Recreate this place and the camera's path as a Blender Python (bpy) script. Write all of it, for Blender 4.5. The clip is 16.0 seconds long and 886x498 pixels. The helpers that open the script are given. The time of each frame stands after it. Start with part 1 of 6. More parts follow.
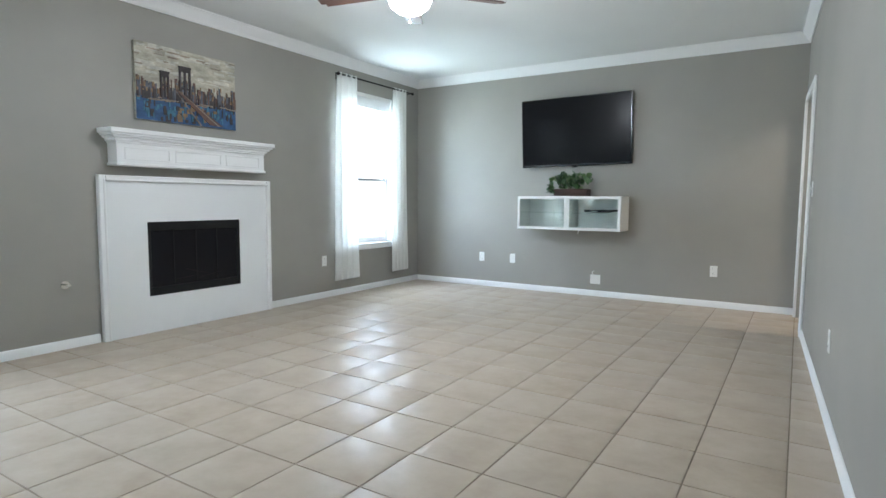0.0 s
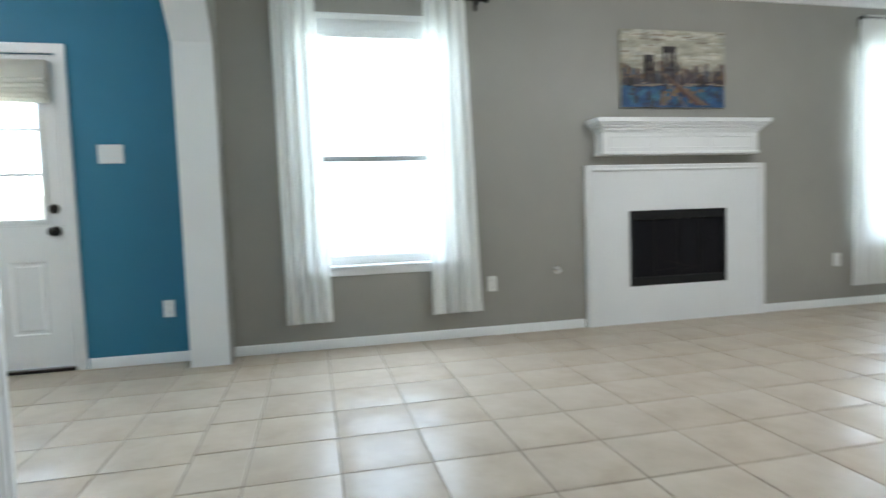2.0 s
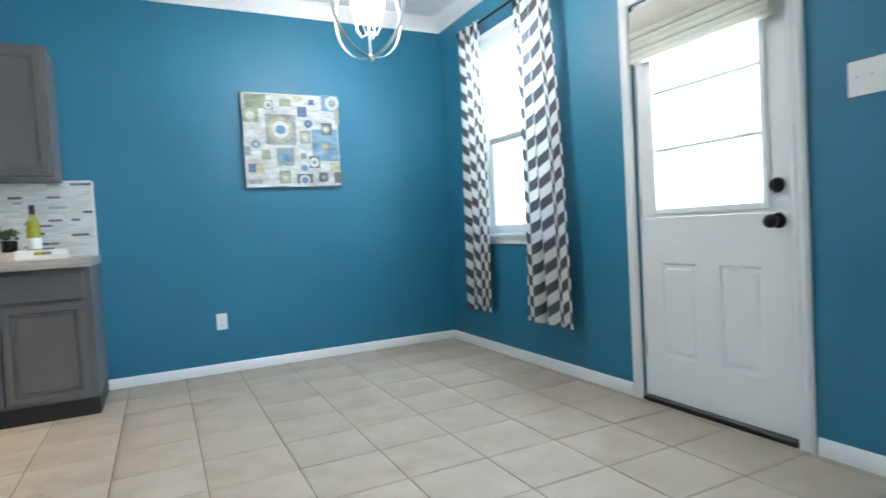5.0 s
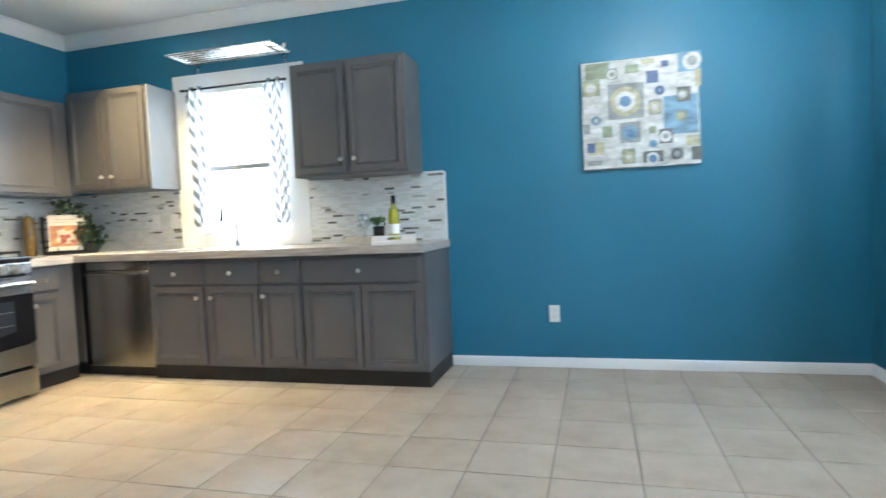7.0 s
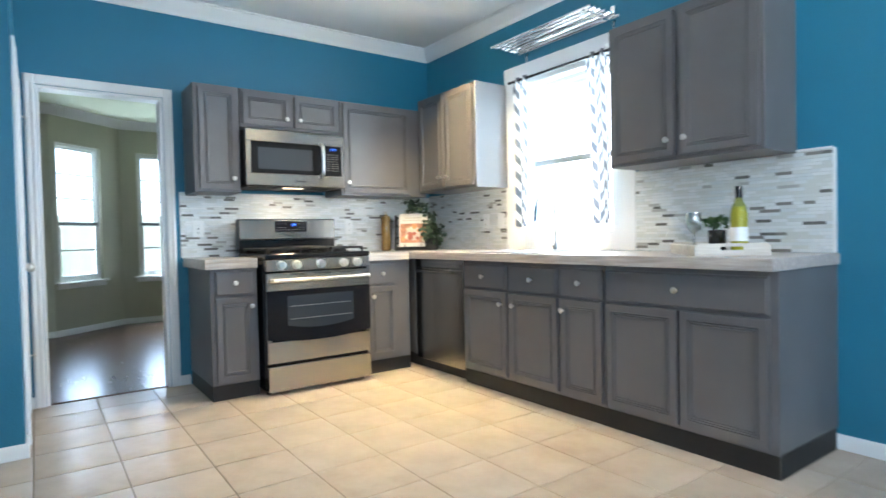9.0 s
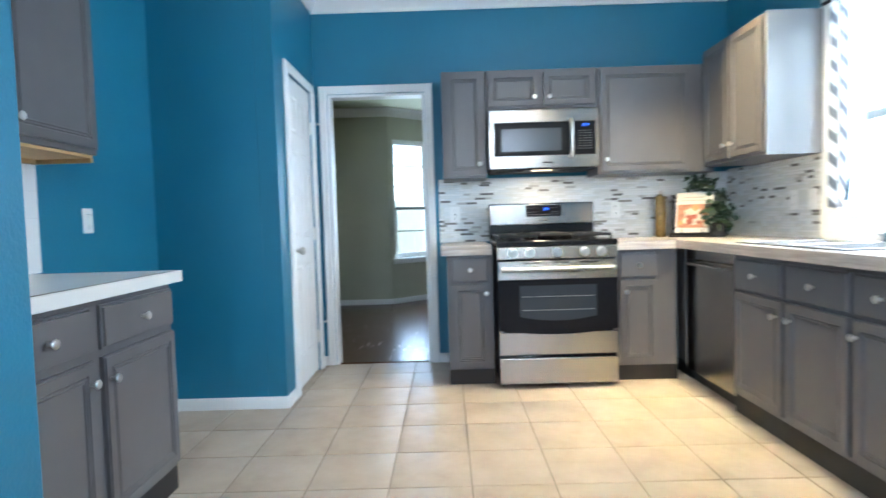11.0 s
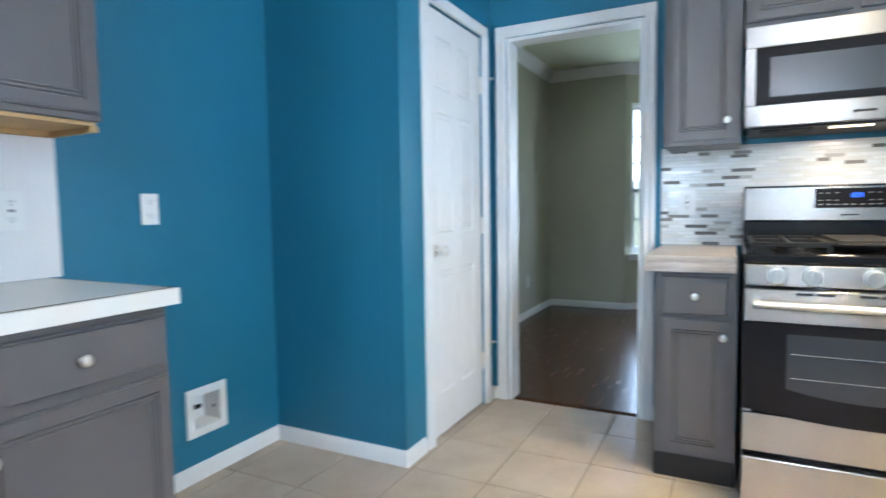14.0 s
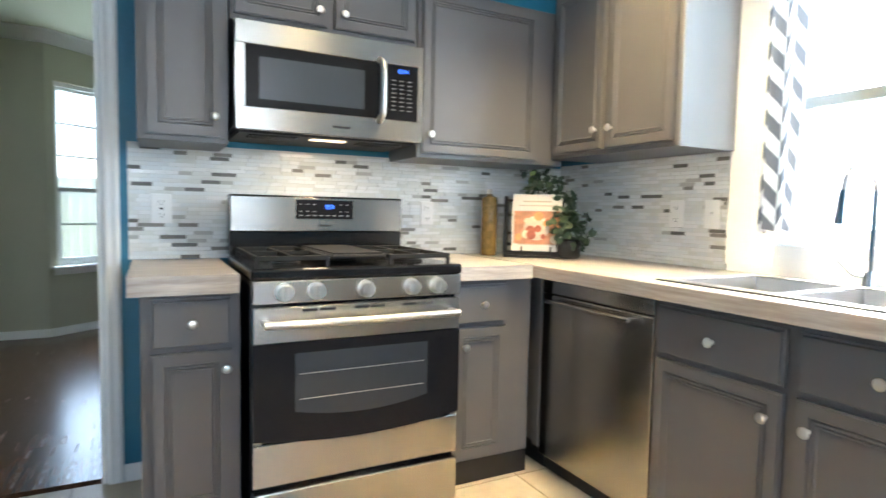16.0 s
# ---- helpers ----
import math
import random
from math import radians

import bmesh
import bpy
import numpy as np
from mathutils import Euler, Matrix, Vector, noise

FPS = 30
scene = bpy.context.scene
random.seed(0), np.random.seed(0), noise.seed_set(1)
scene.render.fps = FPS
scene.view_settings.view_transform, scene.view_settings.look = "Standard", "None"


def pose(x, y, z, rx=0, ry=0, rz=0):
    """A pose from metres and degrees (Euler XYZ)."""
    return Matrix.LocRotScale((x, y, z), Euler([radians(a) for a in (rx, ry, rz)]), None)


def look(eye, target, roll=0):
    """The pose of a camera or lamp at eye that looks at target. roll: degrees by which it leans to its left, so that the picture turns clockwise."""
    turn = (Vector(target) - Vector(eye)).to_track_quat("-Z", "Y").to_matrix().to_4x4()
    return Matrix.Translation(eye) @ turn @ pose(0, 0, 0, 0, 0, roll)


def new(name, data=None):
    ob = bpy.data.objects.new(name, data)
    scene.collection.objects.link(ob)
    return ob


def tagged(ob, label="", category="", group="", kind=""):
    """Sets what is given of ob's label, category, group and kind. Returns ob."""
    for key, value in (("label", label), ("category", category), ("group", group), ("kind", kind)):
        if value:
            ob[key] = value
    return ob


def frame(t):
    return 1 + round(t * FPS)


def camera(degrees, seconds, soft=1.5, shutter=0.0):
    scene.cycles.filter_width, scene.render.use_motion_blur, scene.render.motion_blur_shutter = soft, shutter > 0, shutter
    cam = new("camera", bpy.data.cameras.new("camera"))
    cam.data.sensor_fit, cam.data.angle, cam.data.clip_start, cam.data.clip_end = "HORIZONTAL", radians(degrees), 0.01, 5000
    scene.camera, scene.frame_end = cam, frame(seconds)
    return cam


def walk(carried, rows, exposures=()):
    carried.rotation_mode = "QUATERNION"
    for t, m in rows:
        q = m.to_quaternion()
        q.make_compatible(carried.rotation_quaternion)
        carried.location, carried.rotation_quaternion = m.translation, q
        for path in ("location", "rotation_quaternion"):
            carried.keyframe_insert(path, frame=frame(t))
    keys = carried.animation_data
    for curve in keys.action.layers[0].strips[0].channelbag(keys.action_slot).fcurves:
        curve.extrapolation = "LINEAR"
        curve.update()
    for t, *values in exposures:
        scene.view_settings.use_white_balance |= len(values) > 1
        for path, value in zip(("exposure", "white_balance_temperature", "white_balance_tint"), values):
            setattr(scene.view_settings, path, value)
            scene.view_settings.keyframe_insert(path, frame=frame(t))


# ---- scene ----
cam = camera(75.8, 16.0, shutter=0.5)
PATH = [
    (0, (4.535, 4.492, 1.112), (3.48, 6.183, 0.942), 0.4),
    (0.5, (4.55, 4.518, 1.093), (3.423, 6.162, 0.929), 0.1),
    (1, (4.432, 4.57, 0.975), (2.976, 5.934, 0.835), -1.4),
    (1.5, (4.301, 4.668, 0.952), (2.515, 5.561, 0.829), -1.8),
    (2, (4.179, 4.67, 0.952), (2.232, 5.108, 0.828), -2.0),
    (2.5, (3.915, 4.712, 0.915), (1.919, 4.652, 0.814), -2.1),
    (3, (3.568, 4.74, 0.973), (1.652, 4.18, 0.856), -2.5),
    (3.5, (3.277, 4.636, 0.94), (1.523, 3.678, 0.846), -2.4),
    (4, (2.969, 4.624, 1.023), (1.469, 3.307, 0.889), -3.1),
    (4.2, (2.87, 4.596, 1.009), (1.472, 3.171, 0.89), -3.1),
    (6.3, (1.500, 4.260, 0.960), (1.560, 2.262, 0.900), -2.9),
    (6.5, (1.558, 4.190, 0.965), (1.742, 2.199, 0.908), -2.6),
    (7, (1.594, 4.045, 1.05), (2.119, 2.118, 0.950), -2.5),
    (7.5, (1.581, 3.816, 1.057), (2.365, 1.979, 0.953), -2.4),
    (8, (1.544, 3.575, 1.030), (2.679, 1.930, 0.948), -2.0),
    (8.5, (1.508, 3.346, 1.06), (2.927, 1.938, 0.975), -1.9),
    (8.7, (1.53, 3.248, 1.03), (3.037, 1.936, 0.962), -1.7),
    (10.8, (1.605, 2.257, 1.084), (3.6, 2.137, 0.991), -1.2),
    (11, (1.66, 2.194, 1.075), (3.658, 2.211, 0.977), -1.7),
    (11.5, (1.847, 2.042, 1.076), (3.789, 2.508, 0.973), -1.8),
    (12, (2.048, 1.974, 1.094), (3.856, 2.822, 0.988), -1.8),
    (12.5, (2.332, 1.936, 1.118), (4.064, 2.930, 1.000), -1.7),
    (13, (2.592, 1.884, 1.132), (4.264, 2.974, 1.003), -1.7),
    (13.5, (2.776, 1.862, 1.119), (4.429, 2.98, 0.981), -1.5),
    (14, (2.92, 1.929, 1.115), (4.697, 2.835, 0.969), -0.9),
    (14.5, (3.046, 2.013, 1.115), (4.987, 2.476, 0.977), -0.2),
    (15, (3.192, 2.057, 1.096), (5.186, 1.97, 0.964), 0.8),
    (15.5, (3.285, 2.119, 1.107), (5.194, 1.534, 0.978), 1.1),
    (16, (3.351, 2.168, 1.128), (5.127, 1.256, 0.998), 1.1),
]
EXPOSURE = [(0, 3.04, 6150, 12), (1.5, 2.92, 6300, 11), (2.5, 2.97, 6400, 10), (3, 2.88, 6350, 10), (4, 3.05, 6200, 11), (6.5, 2.92, 6100, 11), (8.5, 3.1, 5900, 11), (11, 3.12, 5550, 11), (12.5, 3.12, 5750, 12), (13.5, 3.15, 5650, 13), (14.5, 3.1, 5800, 13), (15.5, 3.04, 6150, 12), (16, 3.02, 6050, 12)]
walk(cam, [(t, look(eye, target, roll)) for t, eye, target, roll in PATH], EXPOSURE)

# ---- world, sun, lamps ----
world = bpy.data.worlds.new("World")
scene.world = world
world.use_nodes = True
wn = world.node_tree.nodes
sky = wn.new("ShaderNodeTexSky")
sky.sky_type, sky.sun_disc = "NISHITA", False
sky.sun_elevation, sky.sun_rotation = radians(66), radians(165)
wn["Background"].inputs["Strength"].default_value = 0.15
world.node_tree.links.new(sky.outputs[0], wn["Background"].inputs["Color"])


def lamp(name, kind, m, energy, colour=(1, 1, 1), size=0.2, size_y=None):
    d = bpy.data.lights.new(name, kind)
    d.energy, d.color = energy, colour
    if kind == "AREA":
        d.size = size
        if size_y:
            d.shape, d.size_y = "RECTANGLE", size_y
    elif kind == "SUN":
        d.angle = radians(0.6)
    else:
        d.shadow_soft_size = size
    ob = new(name, d)
    ob.matrix_world = m
    return ob


lamp("sun", "SUN", look((0.5, -2, 9), (0, 0, 4.5)), 5.0, (1.0, 0.95, 0.88))
DAY = (0.72, 0.88, 1.0)
lamp("window_daylight", "AREA", look((-0.2, 5.17, 1.5), (1, 5.17, 1.3)), 10, DAY, 1.0, 1.7)
lamp("window_daylight", "AREA", look((-0.2, 9.98, 1.5), (1, 9.98, 1.3)), 11, DAY, 1.0, 1.7)
lamp("window_daylight", "AREA", look((-0.2, 1.12, 2.2), (1, 1.12, 1.6)), 6, DAY, 0.85, 0.36)
lamp("window_daylight", "AREA", look((-0.2, 2.69, 1.4), (1, 2.69, 1.2)), 5.2, DAY, 0.6, 0.75)
lamp("window_daylight", "AREA", look((4.27, -0.1, 1.6), (4.27, 1, 1.3)), 6.0, DAY, 0.8, 1.1)
lamp("window_daylight", "AREA", look((9.62, 2.66, 1.42), (8.5, 1.72, 1.3)), 4.6, DAY, 0.7, 1.56)
lamp("window_daylight", "AREA", look((9.98, 1.72, 1.42), (8.5, 1.72, 1.3)), 4.6, DAY, 0.8, 1.56)
# Unseen fill lamps outside above the bay windows, added to brighten the far room.
lamp("window_skylight", "AREA", look((10.05, 3.23, 2.85), (8.75, 2.15, 0.6)), 95, DAY, 0.8, 0.8)
lamp("window_skylight", "AREA", look((10.55, 1.72, 2.85), (8.9, 1.72, 0.6)), 95, DAY, 0.8, 0.8)
lamp("fan_bulb", "POINT", pose(2.33, 7.6, 2.24), 4.0, (0.9, 0.96, 1.0), 0.08)
lamp("chandelier_bulb", "POINT", pose(1.14, 1.46, 2.2), 1.0, (0.95, 0.97, 1.0), 0.06)
for lx, ly, e, sp in ((4.85, 0.72, 3.5, 84), (4.45, 1.35, 2.5, 120)):
    lamp("can_bulb", "AREA", look((lx, ly, 2.715), (lx, ly, 0)), e, (1.0, 0.75, 0.36), 0.12).data.spread = radians(sp)
lamp("hood_bulb", "AREA", look((5.66, 1.52, 1.395), (5.66, 1.52, 0)), 0.35, (1.0, 0.75, 0.45), 0.1)
lamp("hall_bulb", "AREA", look((5.6, 10.0, 2.5), (5.6, 10.0, 0)), 4, (1.0, 0.9, 0.75), 0.4)

# ---- materials ----


class Mat:
    """A node material with a few shorthand calls."""

    def __init__(self, name, colour=(0.8, 0.8, 0.8), rough=0.5, metal=0.0, **more):
        self.m = bpy.data.materials.new(name)
        self.m.use_nodes = True
        self.t = self.m.node_tree
        self.b = self.t.nodes["Principled BSDF"]
        self.b.inputs["Base Color"].default_value = (*colour, 1)
        self.b.inputs["Roughness"].default_value = rough
        self.b.inputs["Metallic"].default_value = metal
        for k, v in more.items():
            self.b.inputs[k.replace("_", " ")].default_value = v

    def node(self, kind, **values):
        n = self.t.nodes.new(kind)
        for k, v in values.items():
            n.inputs[k.replace("_", " ")].default_value = v
        return n

    def link(self, a, b):
        self.t.links.new(a, b)

    def coords(self, stretch=(1, 1, 1), which="Object"):
        c = self.node("ShaderNodeTexCoord")
        mp = self.node("ShaderNodeMapping")
        mp.inputs["Scale"].default_value = stretch
        self.link(c.outputs[which], mp.inputs["Vector"])
        return mp.outputs["Vector"]

    def noise(self, scale, detail=3.0, stretch=(1, 1, 1), rough=0.5, vec=None):
        n = self.node("ShaderNodeTexNoise", Scale=scale, Detail=detail, Roughness=rough)
        self.link(vec or self.coords(stretch), n.inputs["Vector"])
        return n.outputs["Fac"]

    def ramp(self, fac, stops):
        r = self.node("ShaderNodeValToRGB")
        e = r.color_ramp.elements
        while len(e) < len(stops):
            e.new(0.5)
        for el, (p, c) in zip(e, stops):
            el.position, el.color = p, (*c, 1)
        self.link(fac, r.inputs["Fac"])
        return r.outputs["Color"]

    def math(self, op, a, b=0.0):
        n = self.node("ShaderNodeMath")
        n.operation = op
        for k, v in enumerate((a, b)):
            if isinstance(v, (int, float)):
                n.inputs[k].default_value = v
            else:
                self.link(v, n.inputs[k])
        return n.outputs[0]

    def mix(self, fac, a, b):
        n = self.node("ShaderNodeMix")
        n.data_type = "RGBA"
        for sock, v in ((n.inputs[0], fac), (n.inputs[6], a), (n.inputs[7], b)):
            if isinstance(v, (int, float)):
                sock.default_value = v
            elif isinstance(v, tuple):
                sock.default_value = (*v, 1)
            else:
                self.link(v, sock)
        return n.outputs[2]

    def colour(self, sock):
        self.link(sock, self.b.inputs["Base Color"])
        return self

    def roughness(self, fac, lo, hi):
        n = self.node("ShaderNodeMapRange")
        n.inputs["To Min"].default_value, n.inputs["To Max"].default_value = lo, hi
        self.link(fac, n.inputs["Value"])
        self.link(n.outputs[0], self.b.inputs["Roughness"])
        return self

    def bump(self, fac, strength=0.2, dist=0.002):
        n = self.node("ShaderNodeBump", Strength=strength, Distance=dist)
        self.link(fac, n.inputs["Height"])
        self.link(n.outputs[0], self.b.inputs["Normal"])
        return self


def paint(name, c, rough=0.55, peel=0.25, wear=0.06):
    """Wall paint with orange-peel relief and faint unevenness."""
    m = Mat(name, c, rough)
    n = m.noise(1.3, 3)
    d = tuple(v * (1 - wear) for v in c)
    l = tuple(min(1, v * (1 + wear)) for v in c)
    m.colour(m.ramp(n, [(0.3, d), (0.7, l)]))
    m.bump(m.noise(95, 2), peel, 0.003)
    return m.m


GREY = paint("greige_wall_paint", (0.315, 0.300, 0.268), 0.5)
BLUE = paint("teal_blue_wall_paint", (0.021, 0.168, 0.272), 0.42, 0.45)
OLIVE = paint("grey_green_wall_paint", (0.46, 0.45, 0.345), 0.5)
WHITE = paint("white_trim_paint", (0.80, 0.80, 0.79), 0.42, 0.05, 0.02)
CEIL = paint("white_ceiling_paint", (0.74, 0.75, 0.74), 0.8, 0.5, 0.02)
SURROUND = paint("white_painted_surround", (0.78, 0.79, 0.79), 0.4, 0.12, 0.02)


def tile_material():
    m = Mat("beige_ceramic_tile", rough=0.25)
    info = m.node("ShaderNodeObjectInfo")
    add = m.node("ShaderNodeVectorMath")
    c = m.node("ShaderNodeTexCoord")
    m.link(c.outputs["Object"], add.inputs[0])
    m.link(info.outputs["Location"], add.inputs[1])
    v = add.outputs[0]
    big = m.noise(5, 5, rough=0.6, vec=v)
    base = m.ramp(big, [(0.3, (0.395, 0.312, 0.234)), (0.5, (0.455, 0.374, 0.29)), (0.72, (0.51, 0.432, 0.345))])
    fine = m.noise(60, 4, vec=v)
    base = m.mix(m.math("MULTIPLY", fine, 0.16), base, (0.36, 0.31, 0.24))
    base = m.mix(m.math("MULTIPLY", info.outputs["Random"], 0.3), base, (0.47, 0.41, 0.34))
    m.colour(base)
    m.roughness(m.noise(9, 3, vec=v), 0.3, 0.4)
    m.b.inputs["Specular IOR Level"].default_value = 0.1
    w = m.node("ShaderNodeTexVoronoi", Scale=7.0)
    w.feature = "DISTANCE_TO_EDGE"
    warp = m.node("ShaderNodeVectorMath")
    warp.operation = "MULTIPLY_ADD"
    nz = m.node("ShaderNodeTexNoise", Scale=6.0)
    m.link(v, nz.inputs["Vector"])
    m.link(nz.outputs["Color"], warp.inputs[0])
    warp.inputs[1].default_value = (0.35, 0.35, 0)
    m.link(v, warp.inputs[2])
    m.link(warp.outputs[0], w.inputs["Vector"])
    vein = m.math("MINIMUM", w.outputs["Distance"], 0.02)
    h = m.math("ADD", m.math("MULTIPLY", vein, 7.0), m.math("MULTIPLY", m.noise(6, 4, vec=v), 0.7))
    m.bump(h, 0.16, 0.003)
    return m.m


TILE = tile_material()
g = Mat("tan_grout", rough=0.9)
g.colour(g.ramp(g.noise(30, 3), [(0.3, (0.22, 0.175, 0.13)), (0.7, (0.31, 0.25, 0.195))])).bump(g.noise(300, 2), 0.4)
GROUT = g.m


def wood(name, dark, light, rough=0.35, scale=1.0, along="x", relief=0.12):
    m = Mat(name, rough=rough)
    s = {"x": (1, 12, 12), "y": (12, 1, 12), "z": (12, 12, 1)}[along]
    info = m.node("ShaderNodeObjectInfo")
    add = m.node("ShaderNodeVectorMath")
    m.link(m.coords(s), add.inputs[0])
    sc = m.node("ShaderNodeVectorMath")
    sc.operation = "SCALE"
    sc.inputs["Scale"].default_value = 3.0
    m.link(info.outputs["Location"], sc.inputs[0])
    m.link(sc.outputs[0], add.inputs[1])
    n = m.noise(3 * scale, 6, rough=0.65, vec=add.outputs[0])
    c = m.ramp(n, [(0.3, dark), (0.7, light)])
    c = m.mix(m.math("MULTIPLY", info.outputs["Random"], 0.35), c, dark)
    m.colour(c).roughness(n, rough - 0.08, rough + 0.1).bump(n, relief, 0.001)
    return m.m


PLANK = wood("dark_brown_floor_plank", (0.055, 0.026, 0.013), (0.115, 0.058, 0.03), 0.24, relief=0.03)
PLANK.node_tree.nodes["Principled BSDF"].inputs["Specular IOR Level"].default_value = 0.3
BLADE = wood("walnut_fan_blade", (0.05, 0.021, 0.014), (0.12, 0.05, 0.03), 0.4)
RAWWOOD = wood("raw_pine_cabinet_bottom", (0.50, 0.31, 0.13), (0.62, 0.41, 0.19), 0.6)
COUNTER = wood("grey_beige_plank_counter", (0.29, 0.25, 0.225), (0.60, 0.555, 0.515), 0.34, 1.6)
COUNTERY = wood("grey_beige_plank_counter_return", (0.29, 0.25, 0.225), (0.60, 0.555, 0.515), 0.34, 1.6, "y")
TRAYWOOD = wood("whitewashed_tray_wood", (0.48, 0.42, 0.35), (0.72, 0.67, 0.6), 0.6)
g = Mat("grey_cabinet_paint", (0.118, 0.112, 0.112), 0.38)
g.colour(g.ramp(g.noise(2.5, 3), [(0.3, (0.107, 0.102, 0.104)), (0.7, (0.133, 0.127, 0.128))]))
g.bump(g.noise(60, 4, (1, 1, 0.15)), 0.12, 0.001)
CABINET = g.m
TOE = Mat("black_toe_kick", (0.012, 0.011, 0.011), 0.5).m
g = Mat("brushed_stainless_steel", (0.40, 0.388, 0.37), 0.27, 1.0, Anisotropic=0.8, Anisotropic_Rotation=0.25)
tg = g.node("ShaderNodeTangent")
tg.direction_type, tg.axis = "RADIAL", "Z"
g.link(tg.outputs[0], g.b.inputs["Tangent"])
STEEL = g.m
SINKSTEEL = Mat("bright_sink_steel", (0.66, 0.66, 0.65), 0.3, 1.0).m
NICKEL = Mat("satin_nickel", (0.72, 0.70, 0.66), 0.3, 1.0).m
CHROME = Mat("polished_chrome", (0.85, 0.85, 0.85), 0.08, 1.0).m
BLACK = Mat("black_enamel", (0.008, 0.008, 0.009), 0.16).m
g = Mat("cast_iron_black", (0.012, 0.012, 0.012), 0.6)
g.b.inputs["Specular IOR Level"].default_value = 0.25
IRON = g.m
ROD = Mat("black_rod_metal", (0.015, 0.013, 0.012), 0.4, 0.6).m
BRONZE = Mat("oil_rubbed_bronze", (0.02, 0.016, 0.014), 0.35, 0.7).m
g = Mat("black_oven_glass", (0.012, 0.012, 0.014), 0.05)
g.b.inputs["Specular IOR Level"].default_value = 0.14
BLACKGLASS = g.m
g = Mat("dark_tv_screen", (0.006, 0.006, 0.007), 0.2)
g.b.inputs["Specular IOR Level"].default_value = 0.12
SCREEN = g.m
g = Mat("dark_microwave_glass", (0.012, 0.012, 0.013), 0.3)
g.b.inputs["Specular IOR Level"].default_value = 0.08
MESHGLASS = g.m
# The rail's backlit shade is in this grey; the oven rack shares it.
RAIL = Mat("shaded_rail_and_rack_metal", (0.34, 0.35, 0.34), 0.45, 0.5).m
PLATE = Mat("white_plastic_plate", (0.80, 0.80, 0.78), 0.35).m
DARK = Mat("dark_slot", (0.01, 0.01, 0.01), 0.6).m
LAMINATE = paint("white_laminate_counter", (0.74, 0.73, 0.69), 0.3, 0.05, 0.02)
EDGELINE = Mat("brown_laminate_seam", (0.10, 0.075, 0.055), 0.5).m
g = Mat("white_wall_tile", (0.80, 0.80, 0.80), 0.18)
WALLTILE = g.m


def glass(name, tint=(1, 1, 1), rough=0.0, gloss=0.06):
    m = Mat(name, tint, rough)
    t = m.node("ShaderNodeBsdfTransparent")
    gl = m.node("ShaderNodeBsdfGlossy", Roughness=rough)
    t.inputs["Color"].default_value = (*tint, 1)
    mx = m.node("ShaderNodeMixShader")
    mx.inputs[0].default_value = gloss
    m.link(t.outputs[0], mx.inputs[1])
    m.link(gl.outputs[0], mx.inputs[2])
    m.link(mx.outputs[0], m.t.nodes["Material Output"].inputs["Surface"])
    return m.m


GLASS = glass("clear_window_glass")
SHELFGLASS = glass("greenish_shelf_glass", (0.93, 0.97, 0.96))
BOTTLE = glass("olive_bottle_glass", (0.78, 0.80, 0.42))


def glow(name, c, strength):
    m = Mat(name, c, 0.4)
    m.b.inputs["Emission Color"].default_value = (*c, 1)
    m.b.inputs["Emission Strength"].default_value = strength
    return m.m


BULB = glow("lit_bulb", (1.0, 0.98, 0.95), 20)
DOME = glow("lit_frosted_dome", (0.93, 0.97, 1.0), 7)
CAN = glow("lit_can_lens", (1.0, 0.83, 0.58), 4)
LED = glow("blue_clock_digits", (0.05, 0.2, 0.9), 0.22)
PRINT = Mat("grey_button_print", (0.2, 0.2, 0.2), 0.5).m


def cloth(name, c, through_light=0.45):
    m = Mat(name, c, 0.9)
    tr = m.node("ShaderNodeBsdfTranslucent")
    tr.inputs["Color"].default_value = (*c, 1)
    mx = m.node("ShaderNodeMixShader")
    mx.inputs[0].default_value = through_light
    m.link(m.b.outputs[0], mx.inputs[1])
    m.link(tr.outputs[0], mx.inputs[2])
    m.link(mx.outputs[0], m.t.nodes["Material Output"].inputs["Surface"])
    m.bump(m.noise(500, 2), 0.15, 0.001)
    return m, tr


SHEER = cloth("white_sheer_cloth", (0.82, 0.82, 0.79), 0.2)[0].m
SHADE = cloth("cream_roman_shade_cloth", (0.74, 0.71, 0.63), 0.3)[0].m


def chevron(name, column, rise, step, ink=(0.095, 0.095, 0.105)):
    """Grey and white herringbone print laid out along the cloth."""
    m, tr = cloth(name, (0.8, 0.8, 0.8), 0.3)
    uv = m.node("ShaderNodeUVMap")
    sp = m.node("ShaderNodeSeparateXYZ")
    m.link(uv.outputs[0], sp.inputs[0])
    u = m.math("DIVIDE", sp.outputs[0], column)
    cell = m.math("FLOOR", u)
    odd = m.math("MODULO", cell, 2.0)
    fr = m.math("FRACT", u)
    slant = m.math("MULTIPLY", m.math("SUBTRACT", fr, 0.5), m.math("SUBTRACT", m.math("MULTIPLY", odd, 2.0), 1.0))
    v = m.math("ADD", m.math("DIVIDE", sp.outputs[1], step), m.math("MULTIPLY", slant, rise))
    v = m.math("ADD", v, m.math("MULTIPLY", cell, 0.5))
    on = m.math("GREATER_THAN", m.math("FRACT", v), 0.5)
    c = m.mix(on, (0.78, 0.78, 0.76), ink)
    m.colour(c)
    m.link(c, tr.inputs["Color"])
    return m.m


